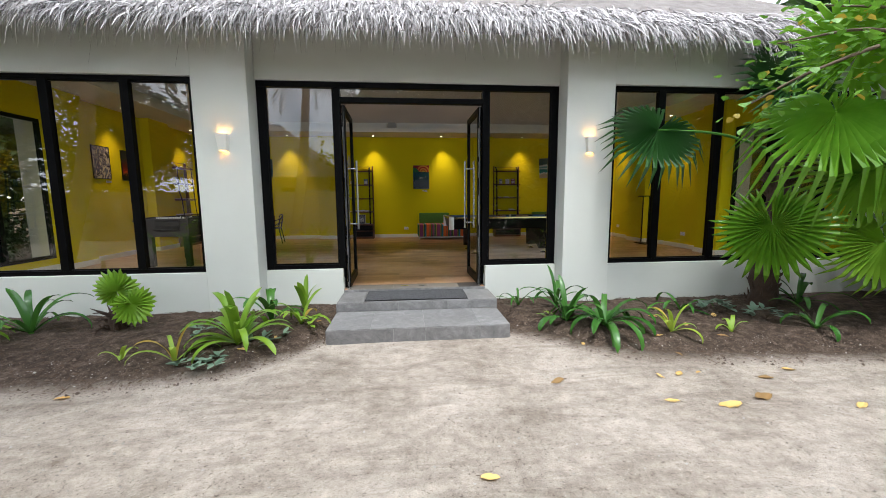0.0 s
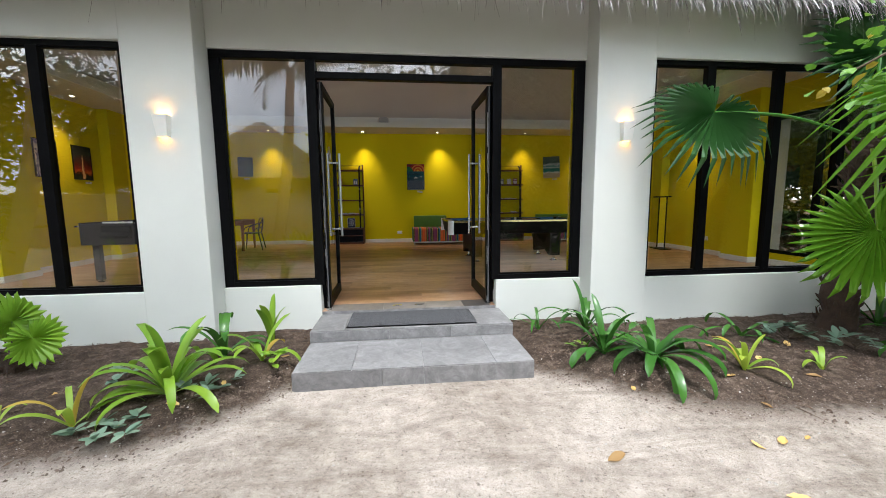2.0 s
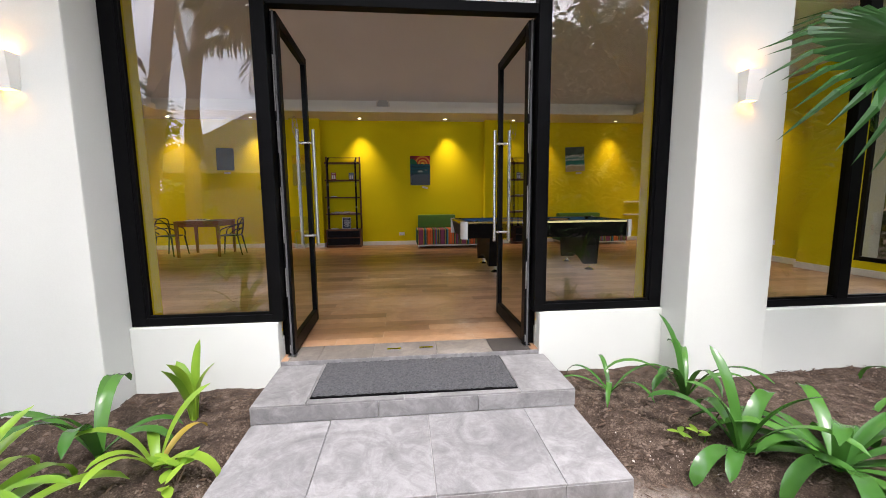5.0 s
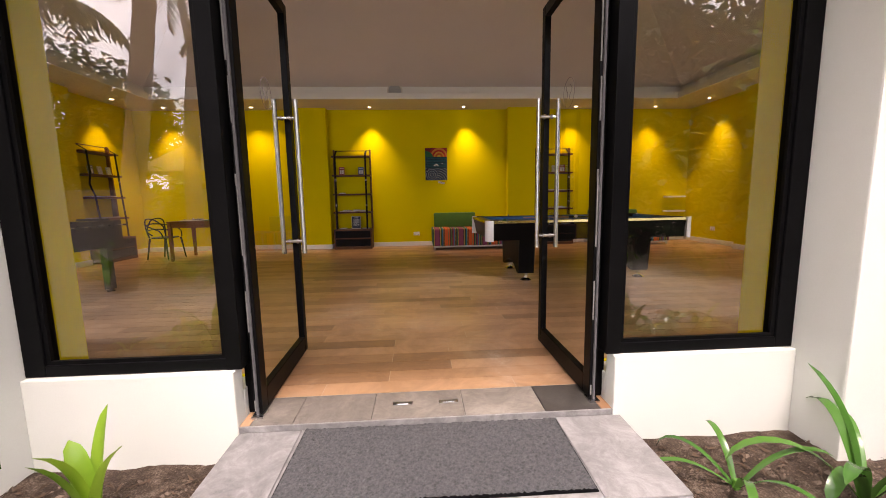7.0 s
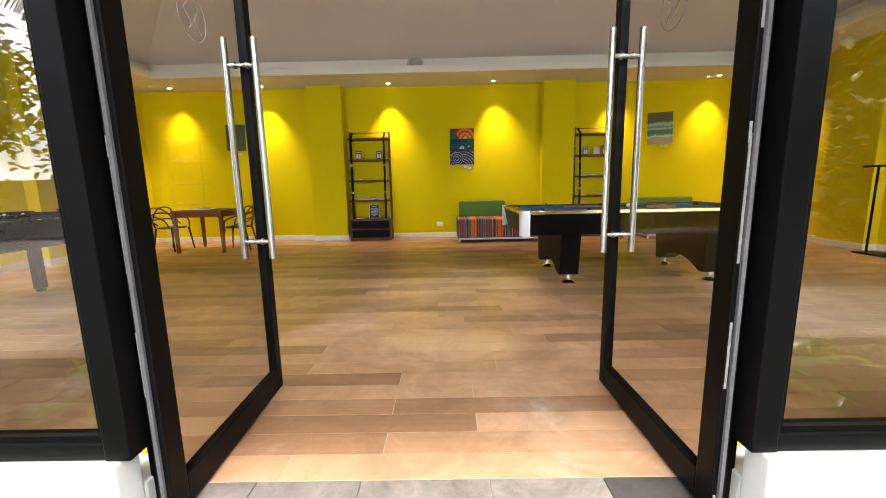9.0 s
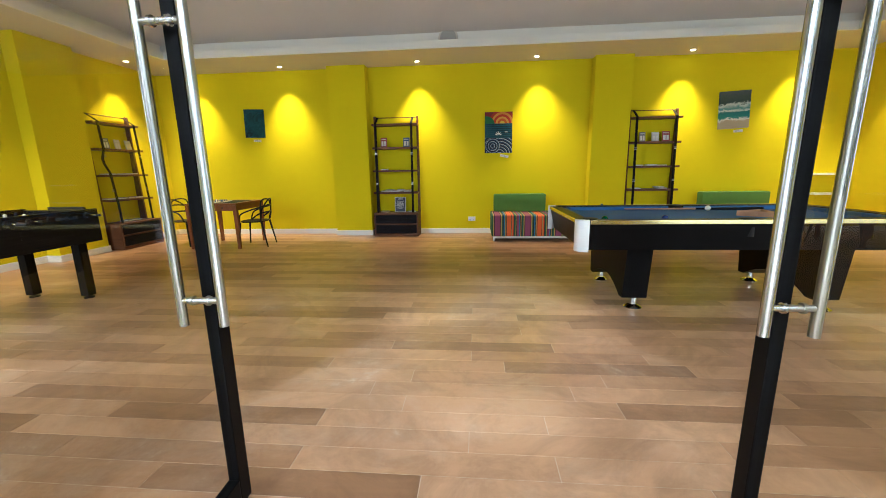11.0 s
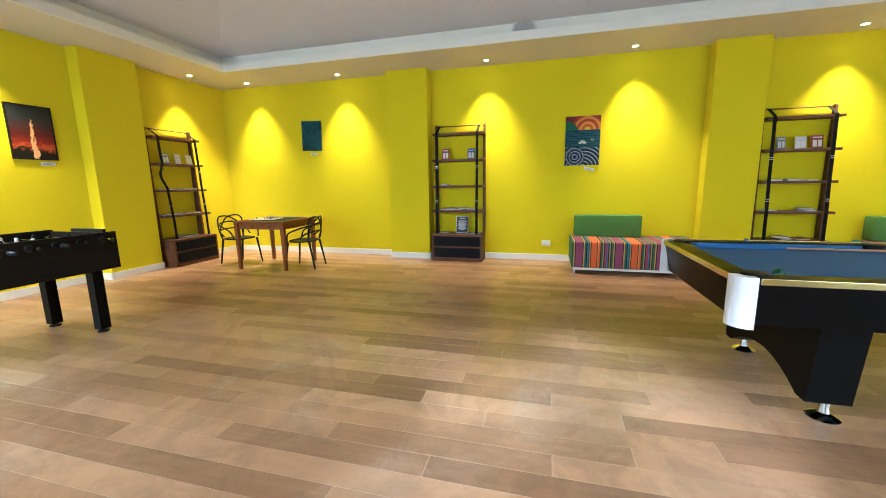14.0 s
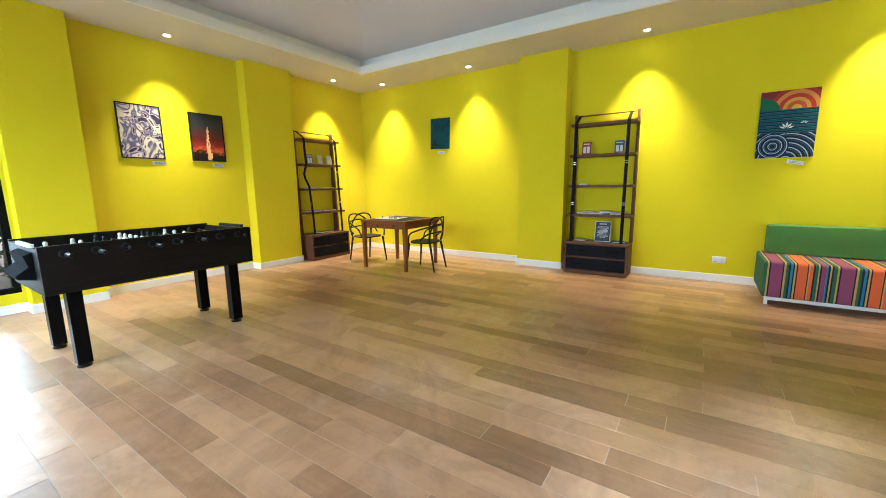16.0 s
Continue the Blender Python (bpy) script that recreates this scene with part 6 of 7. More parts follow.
def fan_palm(name, base, top, leaves, label, girth=0.13):
    p = thing(name, label, "palm")
    b, t = Vector(base), Vector(top)
    n = 14
    pts = [b.lerp(t, k / n) + Vector((0.02 * math.sin(k * 1.3), 0.02 * math.cos(k * 1.7), 0)) for k in range(n + 1)]
    tr = part("trunk", tube(bmesh.new(), pts, [girth * (1.15 - 0.3 * k / n) * (1.0 + 0.12 * (k % 2)) for k in range(n + 1)], 12), DARKBARK, p, "fibrous dark brown trunk", True)
    r = random.Random(8)
    bm = bmesh.new()
    for k in range(90):
        f = r.uniform(0.05, 0.98)
        c, a = b.lerp(t, f), r.uniform(0, 6.28)
        o = Vector((math.cos(a), math.sin(a), 0))
        q = c + o * girth * 0.85
        tube(bm, [q, q + o * 0.06 + Vector((0, 0, 0.07)), q + o * r.uniform(0.06, 0.12) + Vector((0, 0, r.uniform(0.08, 0.16)))], [0.022, 0.015, 0.004], 5)
    tagged(part("trunk_fibre", bm, DARKBARK, p), kind="stuff")
    for k, (hub, tip, face, R, mat_, split, droop, side) in enumerate(leaves):
        f = part("fan_leaf", fan_leaf(R, 38, radians(346), split, droop, k, side), mat_, p, "", False, fan_pose(hub, tip, face))
        h = Vector(hub)
        st = t + Vector((0, 0, -0.05))
        pts = [st, st.lerp(h, 0.5) + Vector((0, 0, 0.10)), h]
        # stalks of the shade-coloured leaves take the darker green too
        part("leaf_stalk", tube(bmesh.new(), arc(pts, 6), [0.016] * 12 + [0.010], 6), DARKLEAF if mat_ is FANSHADE else STRAPLEAF, p, "", True)
    return p


fan_palm("fan_palm", (4.72, 4.82, -0.08), (4.75, 4.7, 2.0), [
    ((3.18, 4.88, 2.27), (-0.62, -0.35, -0.62), (0.15, -0.62, 0.78), 0.76, FANSHADE, 0.5, 0.7, 0.3),
    ((3.90, 3.95, 1.15), (0.2, -0.12, -1.0), (-0.72, -0.66, 0.27), 0.66, FANLEAF, 0.66, 0.7, 0.4),
    ((4.22, 3.72, 2.25), (-0.35, -0.55, -0.7), (-0.3, -0.55, 0.85), 0.86, FANLEAF, 0.5, 1.5, 0.25),
    ((4.72, 3.78, 1.70), (0.15, -0.3, -0.95), (-0.3, -0.9, 0.25), 0.72, FANLEAF, 0.5, 1.5, 0.35),
    ((4.75, 4.0, 2.95), (0.3, -0.2, 0.9), (-0.2, -0.9, 0.4), 0.8, FANLEAF, 0.6, 0.5, 0.3),
    ((4.95, 3.72, 0.98), (0.1, -0.2, -1.0), (-0.4, -0.9, 0.1), 0.60, FANLEAF, 0.6, 0.9, 0.35),
    ((5.3, 4.2, 2.3), (0.8, -0.3, 0.2), (0, -0.5, 0.85), 0.85, FANSHADE, 0.6, 0.5, 0.3),
    ((5.5, 3.9, 1.5), (0.7, -0.4, -0.5), (0, -0.7, 0.7), 0.85, FANSHADE, 0.6, 0.5, 0.3),
    ((5.0, 4.9, 2.9), (0.3, 0.2, 0.9), (0, -0.9, 0.4), 0.85, FANSHADE, 0.6, 0.5, 0.3),
], "tall fan palm with pleated sunlit leaves and a fibrous trunk")

sp = thing("young_fan_palm", "young fan palm stump with two small bright leaves", "palm", pose(-3.2, 4.78, ground_z(-3.2, 4.78)))
part("trunk", tube(bmesh.new(), [(0, 0, -0.03), (-0.02, 0, 0.1), (-0.06, 0.0, 0.2)], [0.08, 0.075, 0.05], 10), DARKBARK, sp, "", True)
r = random.Random(3)
bm = bmesh.new()
for k in range(26):
    a, z = r.uniform(0, 6.28), r.uniform(0.0, 0.2)
    o2 = Vector((math.cos(a), math.sin(a), 0))
    q = Vector((-0.03, 0, z)) + o2 * 0.06
    tube(bm, [q, q + o2 * 0.06 + Vector((0, 0, 0.04)), q + o2 * r.uniform(0.08, 0.16) + Vector((0, 0, r.uniform(-0.12, 0.1)))], [0.016, 0.01, 0.003], 5)
tagged(part("trunk_fibre", bm, DARKBARK, sp), kind="stuff")
for hub, tip, face in (((0.06, -0.05, 0.44), (-0.1, -0.1, 1.0), (0.1, -0.95, 0.3)), ((0.22, -0.08, 0.30), (0.5, -0.2, -0.75), (0.1, -0.95, 0.45))):
    part("fan_leaf", fan_leaf(0.25, 24, radians(345), 0.8, 0.3, 5, 0.25), FANLEAF, sp, "", False, fan_pose(hub, tip, face))
    part("leaf_stalk", tube(bmesh.new(), [(-0.05, 0, 0.18), hub], [0.008, 0.005], 6), STRAPLEAF, sp, "", True)


# ---- broad-leaved tree at the path's edge ----
def leafy(r, centre_fn, count, L, w):
    """Many folded leaves as one sheet of points and faces."""
    vs, fs = [], []
    for _ in range(count):
        c = centre_fn(r)
        a, e = r.uniform(0, 6.28), r.uniform(-1.0, 0.5)
        d = Vector((math.cos(a) * math.cos(e), math.sin(a) * math.cos(e), math.sin(e)))
        s = Vector((-math.sin(a), math.cos(a), r.uniform(-0.5, 0.5))).normalized()
        u = d.cross(s) * 0.15
        l, h = L * r.uniform(0.6, 1.2), w * r.uniform(0.4, 0.6)
        n0 = len(vs)
        for p in (c, c + d * l * 0.35 + s * h + u * l, c + d * l * 0.75 + s * h * 0.75 + u * l, c + d * l, c + d * l * 0.75 - s * h * 0.75 + u * l, c + d * l * 0.35 - s * h + u * l):
            vs.append(tuple(p))
        fs += [(n0, n0 + 1, n0 + 2, n0 + 3), (n0, n0 + 3, n0 + 4, n0 + 5)]
    return vs, fs


def sheet(name, v, f, material, parent, kind="stuff", label=""):
    me = bpy.data.meshes.new(name)
    me.from_pydata(v, [], f)
    me.materials.append(material)
    ob = new(name, me)
    ob.parent = parent
    tagged(ob, label, kind=kind)
    return ob


bt = thing("broad_leaved_tree", "small tree with round sunlit leaves, some turning yellow, over the path", "tree")
limbs = [[(5.7, 3.3, -0.1), (5.6, 3.35, 1.4), (5.3, 3.5, 2.5)], [(5.3, 3.5, 2.5), (4.6, 3.7, 3.0), (3.75, 3.95, 2.95)], [(5.3, 3.5, 2.5), (4.7, 3.5, 2.85), (4.0, 3.75, 2.65), (3.62, 4.05, 2.4)], [(5.3, 3.5, 2.5), (5.0, 3.8, 3.2), (4.4, 4.1, 3.4)], [(5.3, 3.5, 2.5), (5.6, 4.0, 3.2), (5.2, 4.4, 3.6)]]
for k, p in enumerate(limbs):
    a = arc(p, 6)
    part("trunk" if k == 0 else "limb", tube(bmesh.new(), a, [0.07 - 0.03 * i / len(a) if k == 0 else 0.028 - 0.022 * i / len(a) for i in range(len(a))], 8), TWIG, bt, "", True)
pts = [q for p in limbs[1:] for q in arc(p, 8)[3:]]


def near_limb(r):
    q = r.choice(pts)
    return q + Vector((r.gauss(0, 0.2), r.gauss(0, 0.2), r.gauss(0, 0.17)))


v, f = leafy(random.Random(6), near_limb, 560, 0.085, 0.085)
sheet("crown", v, f, BROADLEAF, bt)
v, f = leafy(random.Random(7), near_limb, 45, 0.11, 0.10)
sheet("yellow_leaves", v, f, YELLOWLEAF, bt, label="yellowed leaves")

# ---- litter on the ground ----
rng = random.Random(9)


def fallen(x, y, L, seed, material=FALLEN):
    r = random.Random(seed)
    bm = bmesh.new()
    n, w = 6, L * 0.45
    rows = []
    for k in range(n + 1):
        t = k / n
        ww = w / 2 * (math.sin(math.pi * min(t * 0.92 + 0.06, 1)) ** 0.7)
        rows.append([bm.verts.new(((t - 0.5) * L, e * ww, 0.006 + 0.05 * L * abs(e) ** 2 * r.uniform(0.3, 2.2) + 0.03 * L * math.sin(t * 5 + seed))) for e in (-1, -0.5, 0, 0.5, 1)])
    for a, b in zip(rows, rows[1:]):
        for i in range(4):
            bm.faces.new((a[i], a[i + 1], b[i + 1], b[i]))
    lf = thing("fallen_leaf", "dry curled orange-brown leaf lying on the sand", "fallen leaf", pose(x, y, ground_z(x, y) + 0.002, r.uniform(-6, 6), r.uniform(-6, 6), r.uniform(0, 360)), "fallen leaves")
    part("blade", bm, material, lf, "", True)
    part("stem", tube(bmesh.new(), [(-L * 0.5, 0, 0.012), (-L * 0.72, 0.01, 0.008)], 0.0025, 5), TWIG, lf)


for k, (x, y, L) in enumerate([(1.32, 3.25, .13), (2.25, 3.25, .08), (2.44, 3.27, .11), (2.63, 3.28, .06), (3.12, 3.11, .11), (3.48, 3.25, .1), (2.06, 2.83, .1), (2.45, 2.73, .17), (2.81, 2.82, .19), (3.41, 2.62, .12), (0.5, 2.16, .11), (-2.67, 3.37, .1), (2.71, 3.64, .08),
                               (3.2, 4.2, .11), (3.75, 4.45, .12), (2.75, 4.0, .09), (3.4, 3.9, .1), (-1.6, 4.1, .1), (-1.35, 4.35, .08), (-2.5, 4.3, .1), (-1.0, 4.8, .07), (3.0, 4.5, .1), (1.9, 4.0, .08)]):
    fallen(x, y, L, k + 1, FALLEN if k % 4 else DRYLEAF)
# mulch, pebbles and twigs
vs, fs = [], []


def shard(x, y, s, flat):
    z = ground_z(x, y)
    n0 = len(vs)
    for k in range(5):
        a = 2 * math.pi * k / 5 + rng.uniform(-0.4, 0.4)
        q = s * rng.uniform(0.5, 1.1)
        vs.append((x + q * math.cos(a), y + q * math.sin(a) * rng.uniform(0.4, 1), z - 0.004 + rng.uniform(0, 0.25) * s))
    vs.append((x, y, z + s * flat))
    fs.extend((n0 + k, n0 + (k + 1) % 5, n0 + 5) for k in range(5))


for _ in range(19000):
    x = rng.uniform(-4.8, 5.2)
    y = rng.uniform(bed_edge(x) - 0.1, 5.5)
    shard(x, y, rng.uniform(0.004, 0.015) if rng.random() < 0.93 else rng.uniform(0.016, 0.03), rng.uniform(0.2, 0.8))
litter = thing("soil_litter", "dark mulch crumbs and bark bits strewn over the bed", "litter", kind="stuff")
LITTER = leaf_mat("mulch", (0.014, 0.009, 0.006), (0.16, 0.115, 0.085), 0.9, 0.0)
sheet("crumbs", vs, fs, LITTER, litter)
vs, fs = [], []
for _ in range(3600):
    x = rng.uniform(-4.6, 5.0)
    y = 5.5 - (5.5 - bed_edge(x)) * rng.random() ** 1.5
    a, L, w = rng.uniform(0, 6.28), rng.uniform(0.008, 0.036), rng.uniform(0.002, 0.008)
    dx, dy, z = math.cos(a) * L, math.sin(a) * L, ground_z(x, y) + 0.004
    n0 = len(vs)
    vs += [(x - dx, y - dy, z + rng.uniform(0, 0.012)), (x + dy / L * w, y - dx / L * w, z + rng.uniform(0.002, 0.014)), (x + dx, y + dy, z + rng.uniform(0, 0.02)), (x - dy / L * w, y + dx / L * w, z + rng.uniform(0.002, 0.014))]
    fs += [(n0, n0 + 1, n0 + 2), (n0, n0 + 2, n0 + 3)]
sheet("leaf_flakes", vs, fs, leaf_mat("dry_flakes", (0.014, 0.009, 0.006), (0.11, 0.068, 0.042), 0.9, 0.1), litter)
vs, fs = [], []
for _ in range(13000):
    x = rng.uniform(-4.2, 4.8)
    y = rng.uniform(0.9, bed_edge(x) + 0.5)
    shard(x, y, rng.uniform(0.002, 0.008) if rng.random() < 0.93 else rng.uniform(0.008, 0.017), rng.uniform(0.3, 0.9))
grit = thing("sand_grit", "small pale coral bits and grit on the sand", "grit", kind="stuff")
sheet("pebbles", vs, fs, leaf_mat("coral_grit", (0.16, 0.13, 0.105), (0.7, 0.66, 0.6), 0.9, 0.0), grit)
for k in range(22):
    x, y, a = rng.uniform(-3.4, 3.6), 0, rng.uniform(0, 6.28)
    if -1.0 < x < 1.4:
        continue
    y = rng.uniform(bed_edge(x) - 0.05, 4.9)
    L = rng.uniform(0.08, 0.3)
    pts = [(x + (t - 0.5) * L * math.cos(a), y + (t - 0.5) * L * math.sin(a) + 0.02 * math.sin(t * 4), ground_z(x + (t - 0.5) * L * math.cos(a), y + (t - 0.5) * L * math.sin(a)) + 0.006) for t in (0, 0.33, 0.66, 1)]
    tagged(part("twig", tube(bmesh.new(), pts, [0.004, 0.004, 0.003, 0.0015], 5), TWIG), "thin dry twig lying on the soil", "twig", "fallen twigs")


# ---- the garden behind the walker, seen in the glass ----
def frond(L, seed, hang):
    r = random.Random(seed)
    vs, fs = [], []
    prev = None
    for k in range(34):
        t = k / 33
        e = 0.75 - hang * t ** 1.4
        if prev is None:
            p = Vector((0, 0, 0))
        else:
            p = prev + Vector((math.cos(e), 0, math.sin(e))) * (L / 33)
        prev = p
        if k < 4:
            continue
        ll = L * 0.22 * math.sin(math.pi * (0.12 + 0.82 * t)) ** 0.7
        for s in (-1, 1):
            d = Vector((0.45, s * 0.8, -0.45 - 0.5 * r.random())).normalized()
            n0 = len(vs)
            w = 0.036
            vs += [tuple(p + Vector((-w, 0, 0))), tuple(p + Vector((w, 0, 0))), tuple(p + d * ll * 0.6 + Vector((w, 0, -0.04))), tuple(p + d * ll + Vector((0, 0, -0.22 * ll)))]
            fs.append((n0, n0 + 1, n0 + 2, n0 + 3))
    return vs, fs


PALMGREEN = leaf_mat("palm_frond", (0.045, 0.09, 0.012), (0.17, 0.17, 0.045), 0.4, 0.3)


def coconut_palm(base, top, bend, seed, label, girth=0.17, fronds=22, L=3.0):
    r = random.Random(seed)
    p = thing("coconut_palm", label, "palm tree")
    pts = arc([base, tuple((Vector(base) + Vector(top)) / 2 + Vector(bend)), top], 14)
    n = len(pts)
    part("trunk", tube(bmesh.new(), pts, [girth * (1.25 - 0.45 * k / n) * (1 + 0.05 * (k % 2)) for k in range(n)], 14), BARK, p, "ringed grey-brown trunk", True)
    vs, fs = [], []
    for k in range(fronds):
        v, f = frond(L * r.uniform(0.8, 1.1), seed * 50 + k, r.uniform(1.0, 2.4))
        m = Matrix.Translation(pts[-1]) @ Matrix.Rotation(k * 2.4 + r.uniform(-0.3, 0.3), 4, "Z") @ Matrix.Rotation(r.uniform(-0.9, 0.35), 4, "Y")
        n0 = len(vs)
        vs += [tuple(m @ Vector(q)) for q in v]
        fs += [tuple(n0 + i for i in q) for q in f]
    sheet("crown", vs, fs, PALMGREEN, p, "", "drooping feathery fronds")


coconut_palm((-4.9, 0.9, -0.15), (-3.4, 1.4, 6.4), (0.05, 0, 0), 1, "leaning coconut palm with a ringed trunk", 0.145)
coconut_palm((-7.6, -7.6, -0.15), (-8.8, -8.6, 10.5), (0.2, 0, 0), 2, "coconut palm at the back of the garden", 0.15)
coconut_palm((-5.6, -2.6, -0.15), (-5.0, -3.0, 7.2), (-0.2, 0, 0), 3, "coconut palm by the garden wall", 0.16)
coconut_palm((-8.2, 0.6, -0.15), (-7.4, 0.2, 4.8), (0.2, 0, 0), 4, "coconut palm with low drooping fronds", 0.16)
coconut_palm((-3.9, -2.9, -0.15), (-3.3, -3.4, 5.7), (0.1, 0, 0), 6, "coconut palm with a full crown over the path", 0.15)
coconut_palm((6.5, -6.5, -0.15), (7.2, -6.0, 7.0), (0, 0, 0), 5, "tall coconut palm among the trees", 0.16)
GREYWALL = plain("garden_wall_render", (0.33, 0.29, 0.25), 0.9, 0, 0.2, 1.5, 60, 0.3)
setting("garden_wall", boxes((-16, -2.0, -6.3, -6.1, -0.3, 1.75), (-16, -2.0, -6.34, -6.06, 1.75, 1.82), bev=0.01), GREYWALL, "plain beige rendered garden wall", "wall")

hut = thing("thatched_villa", "small beige villa with a steep thatched roof beyond the garden wall", "house")
part("wall", boxes((-9.4, -3.6, -12.0, -8.0, -0.2, 2.6), bev=0.01), GREYWALL, hut)
bm = bmesh.new()
q = [bm.verts.new(p) for p in ((-10.2, -7.2, 2.5), (-2.8, -7.2, 2.5), (-2.8, -12.8, 2.5), (-10.2, -12.8, 2.5), (-6.7, -10, 5.3), (-6.3, -10, 5.3))]
for f in ((0, 1, 5, 4), (2, 3, 4, 5), (1, 2, 5), (3, 0, 4)):
    bm.faces.new([q[i] for i in f])
bmesh.ops.solidify(bm, geom=bm.faces[:], thickness=0.2)
part("roof", bm, THATCH, hut, "pale weathered thatch")
for x in (-8.4, -5.2):
    wn_ = part("window", boxes((x - 0.55, x + 0.55, -7.998, -7.96, 0.9, 0.95), (x - 0.55, x + 0.55, -7.998, -7.96, 2.0, 2.05), (x - 0.55, x - 0.5, -7.998, -7.96, 0.95, 2.0), (x + 0.5, x + 0.55, -7.998, -7.96, 0.95, 2.0)), BLACK, hut)
    part("pane", B(x - 0.5, x + 0.5, -7.998, -7.985, 0.95, 2.0), plain("dark_pane", (0.01, 0.012, 0.012), 0.1, 0, 0.1, 3, 40, 0), wn_)


def bush(x, y, rad, h, count, seed, label, material=GARDENLEAF, L=0.16):
    r = random.Random(seed)
    b = thing("shrub", label, "shrub", pose(x, y, SAND_Z))
    bm = bmesh.new()
    tips = []
    for k in range(7):
        a, q = r.uniform(0, 6.28), rad * r.uniform(0.2, 0.75)
        tip = (q * math.cos(a), q * math.sin(a), h * r.uniform(0.5, 0.95))
        tips.append(Vector(tip))
        tube(bm, [(0, 0, -0.1), (tip[0] * 0.4, tip[1] * 0.4, tip[2] * 0.55), tip], [0.05, 0.035, 0.012], 6)
    part("stems", bm, TWIG, b)

    def near(r2):
        c = r2.choice(tips)
        return Vector((c.x + r2.gauss(0, rad * 0.33), c.y + r2.gauss(0, rad * 0.33), max(0.05, c.z * r2.uniform(0.35, 1.1) + r2.gauss(0, h * 0.06))))
    v, f = leafy(r, near, count, L, L * 0.55)
    sheet("crown", v, f, material, b)
    return b


def tree(x, y, h, rad, count, seed, label, L=0.2):
    r = random.Random(seed)
    b = thing("garden_tree", label, "tree", pose(x, y, SAND_Z))
    tips = []
    part("trunk", tube(bmesh.new(), [(0, 0, -0.1), (0.1, 0.05, h * 0.3), (0, 0, h * 0.5)], [0.18, 0.14, 0.1], 10), TWIG, b, "", True)
    for k in range(9):
        a, q = k * 2.4, rad * r.uniform(0.3, 0.8)
        tip = Vector((q * math.cos(a), q * math.sin(a), h * r.uniform(0.5, 0.95)))
        tips.append(tip)
        part("limb", tube(bmesh.new(), [(0, 0, h * 0.45), tuple(tip * 0.5 + Vector((0, 0, h * 0.3))), tuple(tip)], [0.09, 0.05, 0.015], 7), TWIG, b, "", True)

    def near(r2):
        c = r2.choice(tips)
        return c + Vector((r2.gauss(0, rad * 0.26), r2.gauss(0, rad * 0.26), r2.gauss(-0.1 * h, h * 0.11)))
    v, f = leafy(r, near, count, L, L * 0.6)
    sheet("crown", v, f, GARDENLEAF, b)
    return b


proto = tree(9.0, -5.0, 6.5, 2.6, 8500, 31, "dense green garden tree", 0.32)
for k, (x, y, s) in enumerate([(5.4, -8.5, 1.0), (1.2, -9.5, 1.1), (12.5, -1.5, 1.1), (-1.5, -9.0, 0.9), (13.5, 5.0, 1.1), (10.8, 9.0, 1.0), (12.0, 12.5, 1.1), (6.2, -3.6, 1.0), (9.2, -0.8, 1.05), (3.4, -5.6, 1.0), (6.6, -4.6, 1.05), (-10.4, 8.5, 0.9), (-11.5, 12.0, 1.1), (8.6, -11.0, 1.2), (-14.5, -12.0, 1.2), (0.5, -16.0, 1.4), (16.5, -8.0, 1.3), (-10.6, 1.6, 0.85), (-12.6, -1.6, 1.0), (-15.5, -4.5, 1.1), (-11.0, 4.6, 0.9)]):
    ob = copy_thing(proto, pose(x, y, SAND_Z, 0, 0, k * 67))
    ob.scale = (s, s, s)
pb = bush(3.0, -4.5, 1.0, 1.9, 1700, 41, "leafy green garden shrub")
for k, (x, y, s) in enumerate([(5.5, -4.2, 1.1), (7.8, -2.6, 1.2), (9.2, 0.4, 1.1), (0.8, -5.2, 0.9), (-9.0, 6.8, 1.0), (-8.6, 9.0, 1.0), (9.6, 7.0, 1.1), (9.4, 10.0, 1.1), (9.5, 4.2, 1.0), (-8.2, 4.6, 0.9), (-1.2, -5.4, 0.8), (7.6, 4.4, 1.2), (7.2, 2.9, 1.4), (6.6, 1.0, 1.6), (8.6, 3.6, 2.0), (5.6, -1.6, 1.9), (7.4, -0.8, 2.1), (4.4, -3.6, 1.9), (2.4, -5.4, 1.9), (0.2, -7.0, 1.8), (-9.6, 1.8, 1.4), (-10.6, -0.4, 1.5), (-9.8, 3.4, 1.3)]):
    ob = copy_thing(pb, pose(x, y, SAND_Z, 0, 0, k * 51))
    ob.scale = (s, s, s)
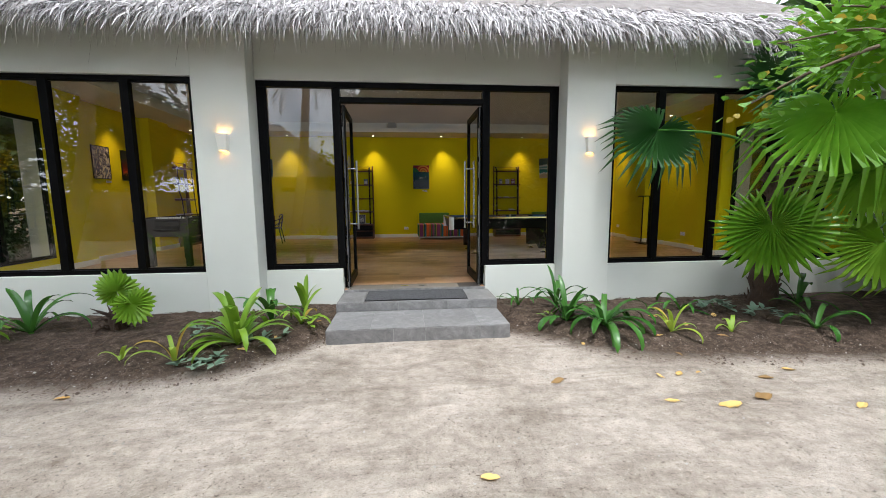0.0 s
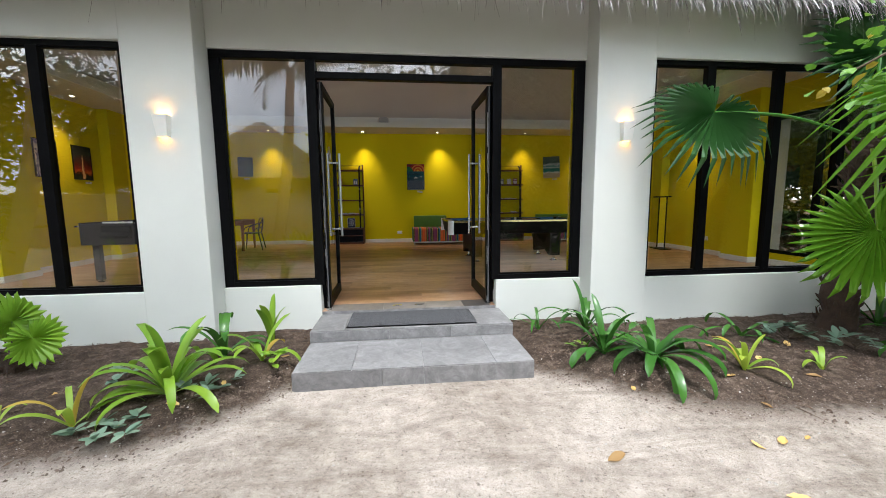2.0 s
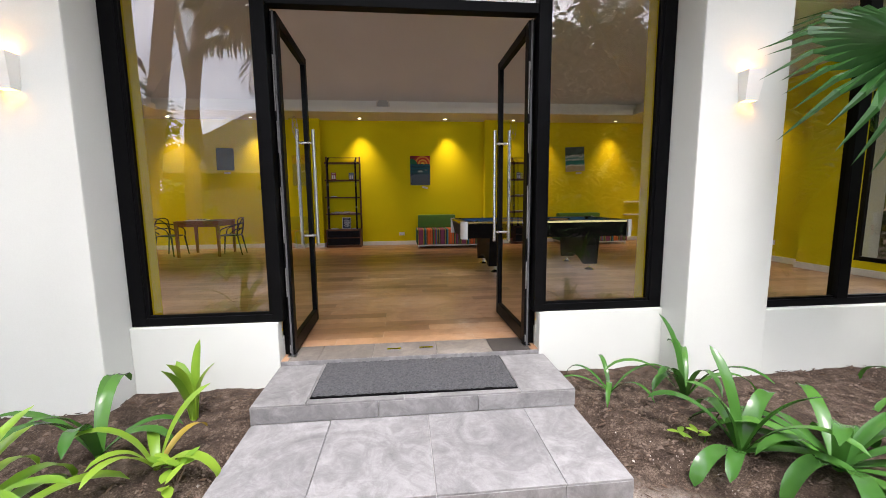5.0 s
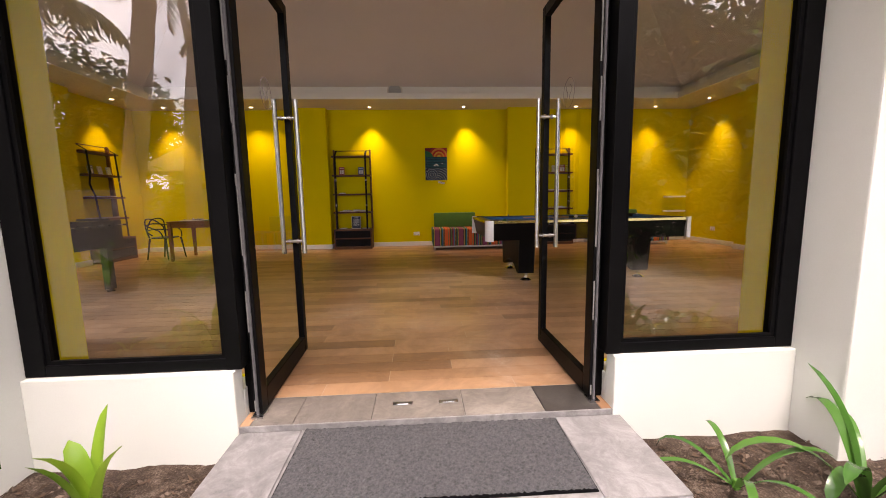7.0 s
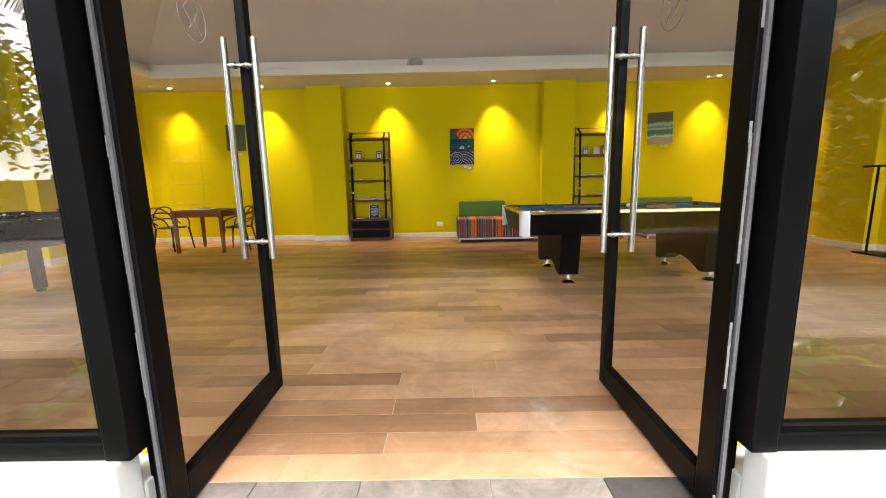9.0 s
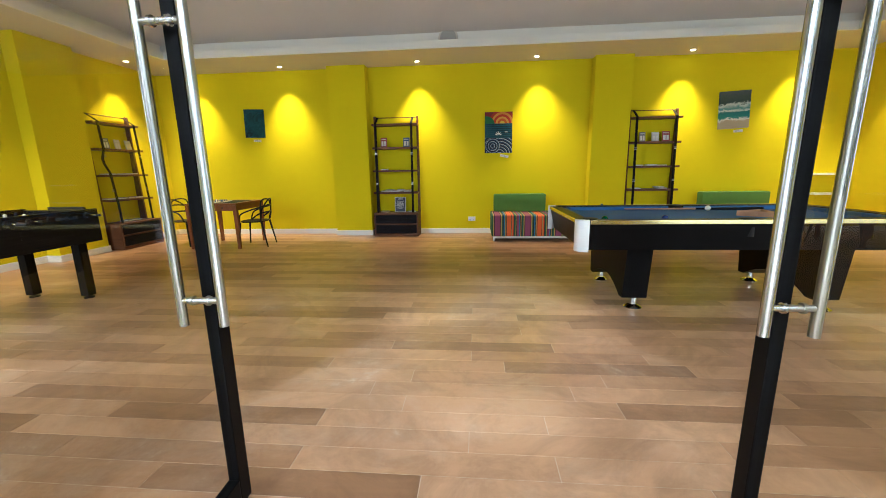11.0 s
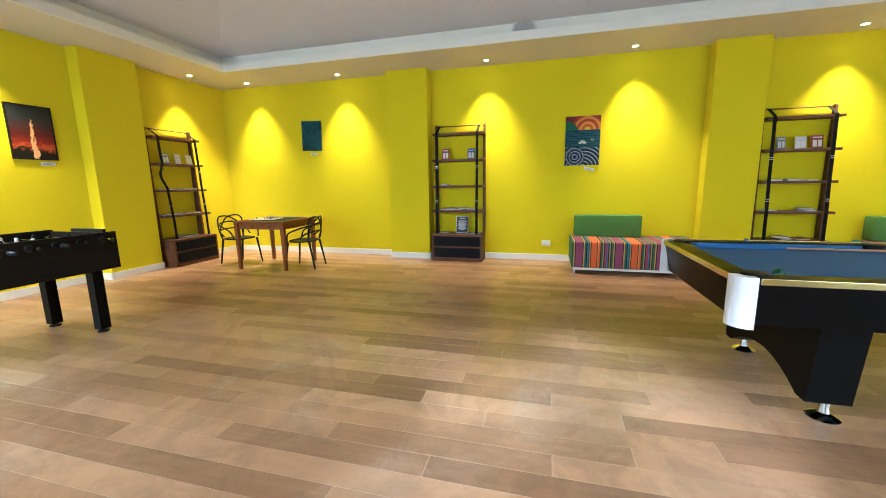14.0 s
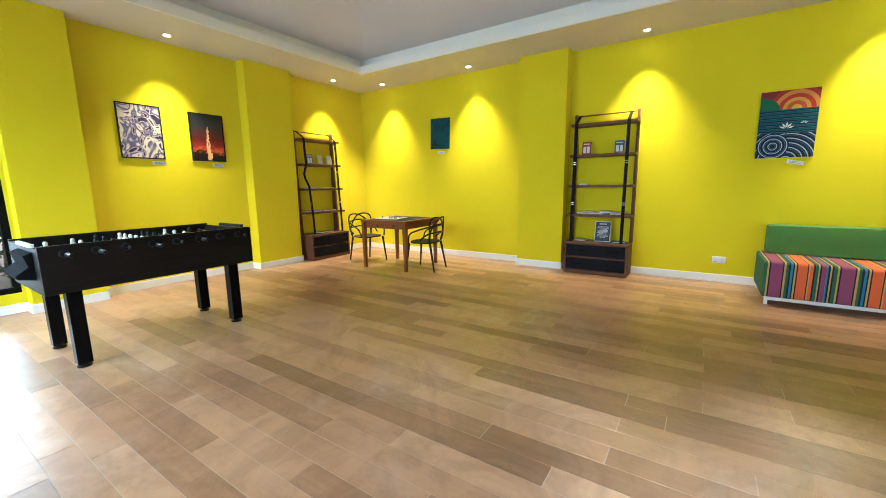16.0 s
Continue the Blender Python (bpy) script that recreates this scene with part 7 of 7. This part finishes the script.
# a dense bed of lilies across the path
lily = strap_plant(-3.6, -0.9, 0.66, 16, 90, "spider lily with arching leaves across the path", STRAPLEAF, (30, 82), 0.07)
for k in range(22):
    x = -2.2 - 0.21 * k + 0.1 * math.sin(k * 5.1)
    y = (-0.45, -1.0, -1.6)[k % 3] + 0.2 * math.sin(k * 3.3)
    ob = copy_thing(lily, pose(x, y, ground_z(x, y) - 0.01, 0, 0, k * 77))
    ob.scale = [0.85 + 0.3 * ((k * 7) % 5) / 4] * 3
py_ = bush(-6.6, -4.4, 0.8, 2.2, 700, 43, "yellow-green croton bush by the garden wall", LIMELEAF, 0.3)
for k, (x, y, sz) in enumerate([(-3.4, -0.2, 0.6), (-4.1, 0.3, 0.65), (-4.8, -0.5, 0.65), (-2.6, -1.2, 0.6), (-5.4, 0.5, 0.7), (-6.2, -1.0, 0.7), (3.8, -1.6, 0.6), (4.6, -0.8, 0.65), (5.6, 0.6, 0.65), (-3.3, 0.9, 0.55), (2.9, -2.2, 0.6)]):
    strap_plant(x, y, sz, 12, 60 + k, "spider lily with arching leaves across the path", STRAPLEAF, (30, 80), 0.06)

# ---- floor planks ----
PW, PLEN, TOP = 0.148, 1.18, FLOOR_Z
rng = random.Random(21)
floor = thing("floor", "wood-look plank tiles, warm brown and a little dusty, with pale joints", "floor", kind="structure")
plank_meshes = {}


def plank_mesh(L):
    if L not in plank_meshes:
        g = 0.0017
        plank_meshes[L] = mesh_of("plank", B(g, L - g, g, PW - g, -0.011, 0, bev=0.0), PLANK)
    return plank_meshes[L]


rest = bmesh.new()
row, y = 0, 5.9
while y < YB - 0.02:
    x = XL - (0.59 if row % 2 else 0.0) - rng.choice((0.0, 0.2, 0.37))
    while x < XR:
        a, b = max(x, XL), min(x + PLEN, XR)
        if b - a > 0.03:
            w = min(PW, YB - y)
            near = -3.4 < a < 1.9 and y < 11.6 and b - a > PLEN - 0.01
            if near:
                ob = new("plank", plank_mesh(PLEN))
                ob.parent = floor
                ob.location = (a, y, TOP)
            else:
                box(rest, a + 0.0017, b - 0.0017, y + 0.0017, y + w - 0.0017, TOP - 0.011, TOP)
        x += PLEN
    y += PW
    row += 1
tagged(part("planks", rest, PLANK, floor), kind="stuff")
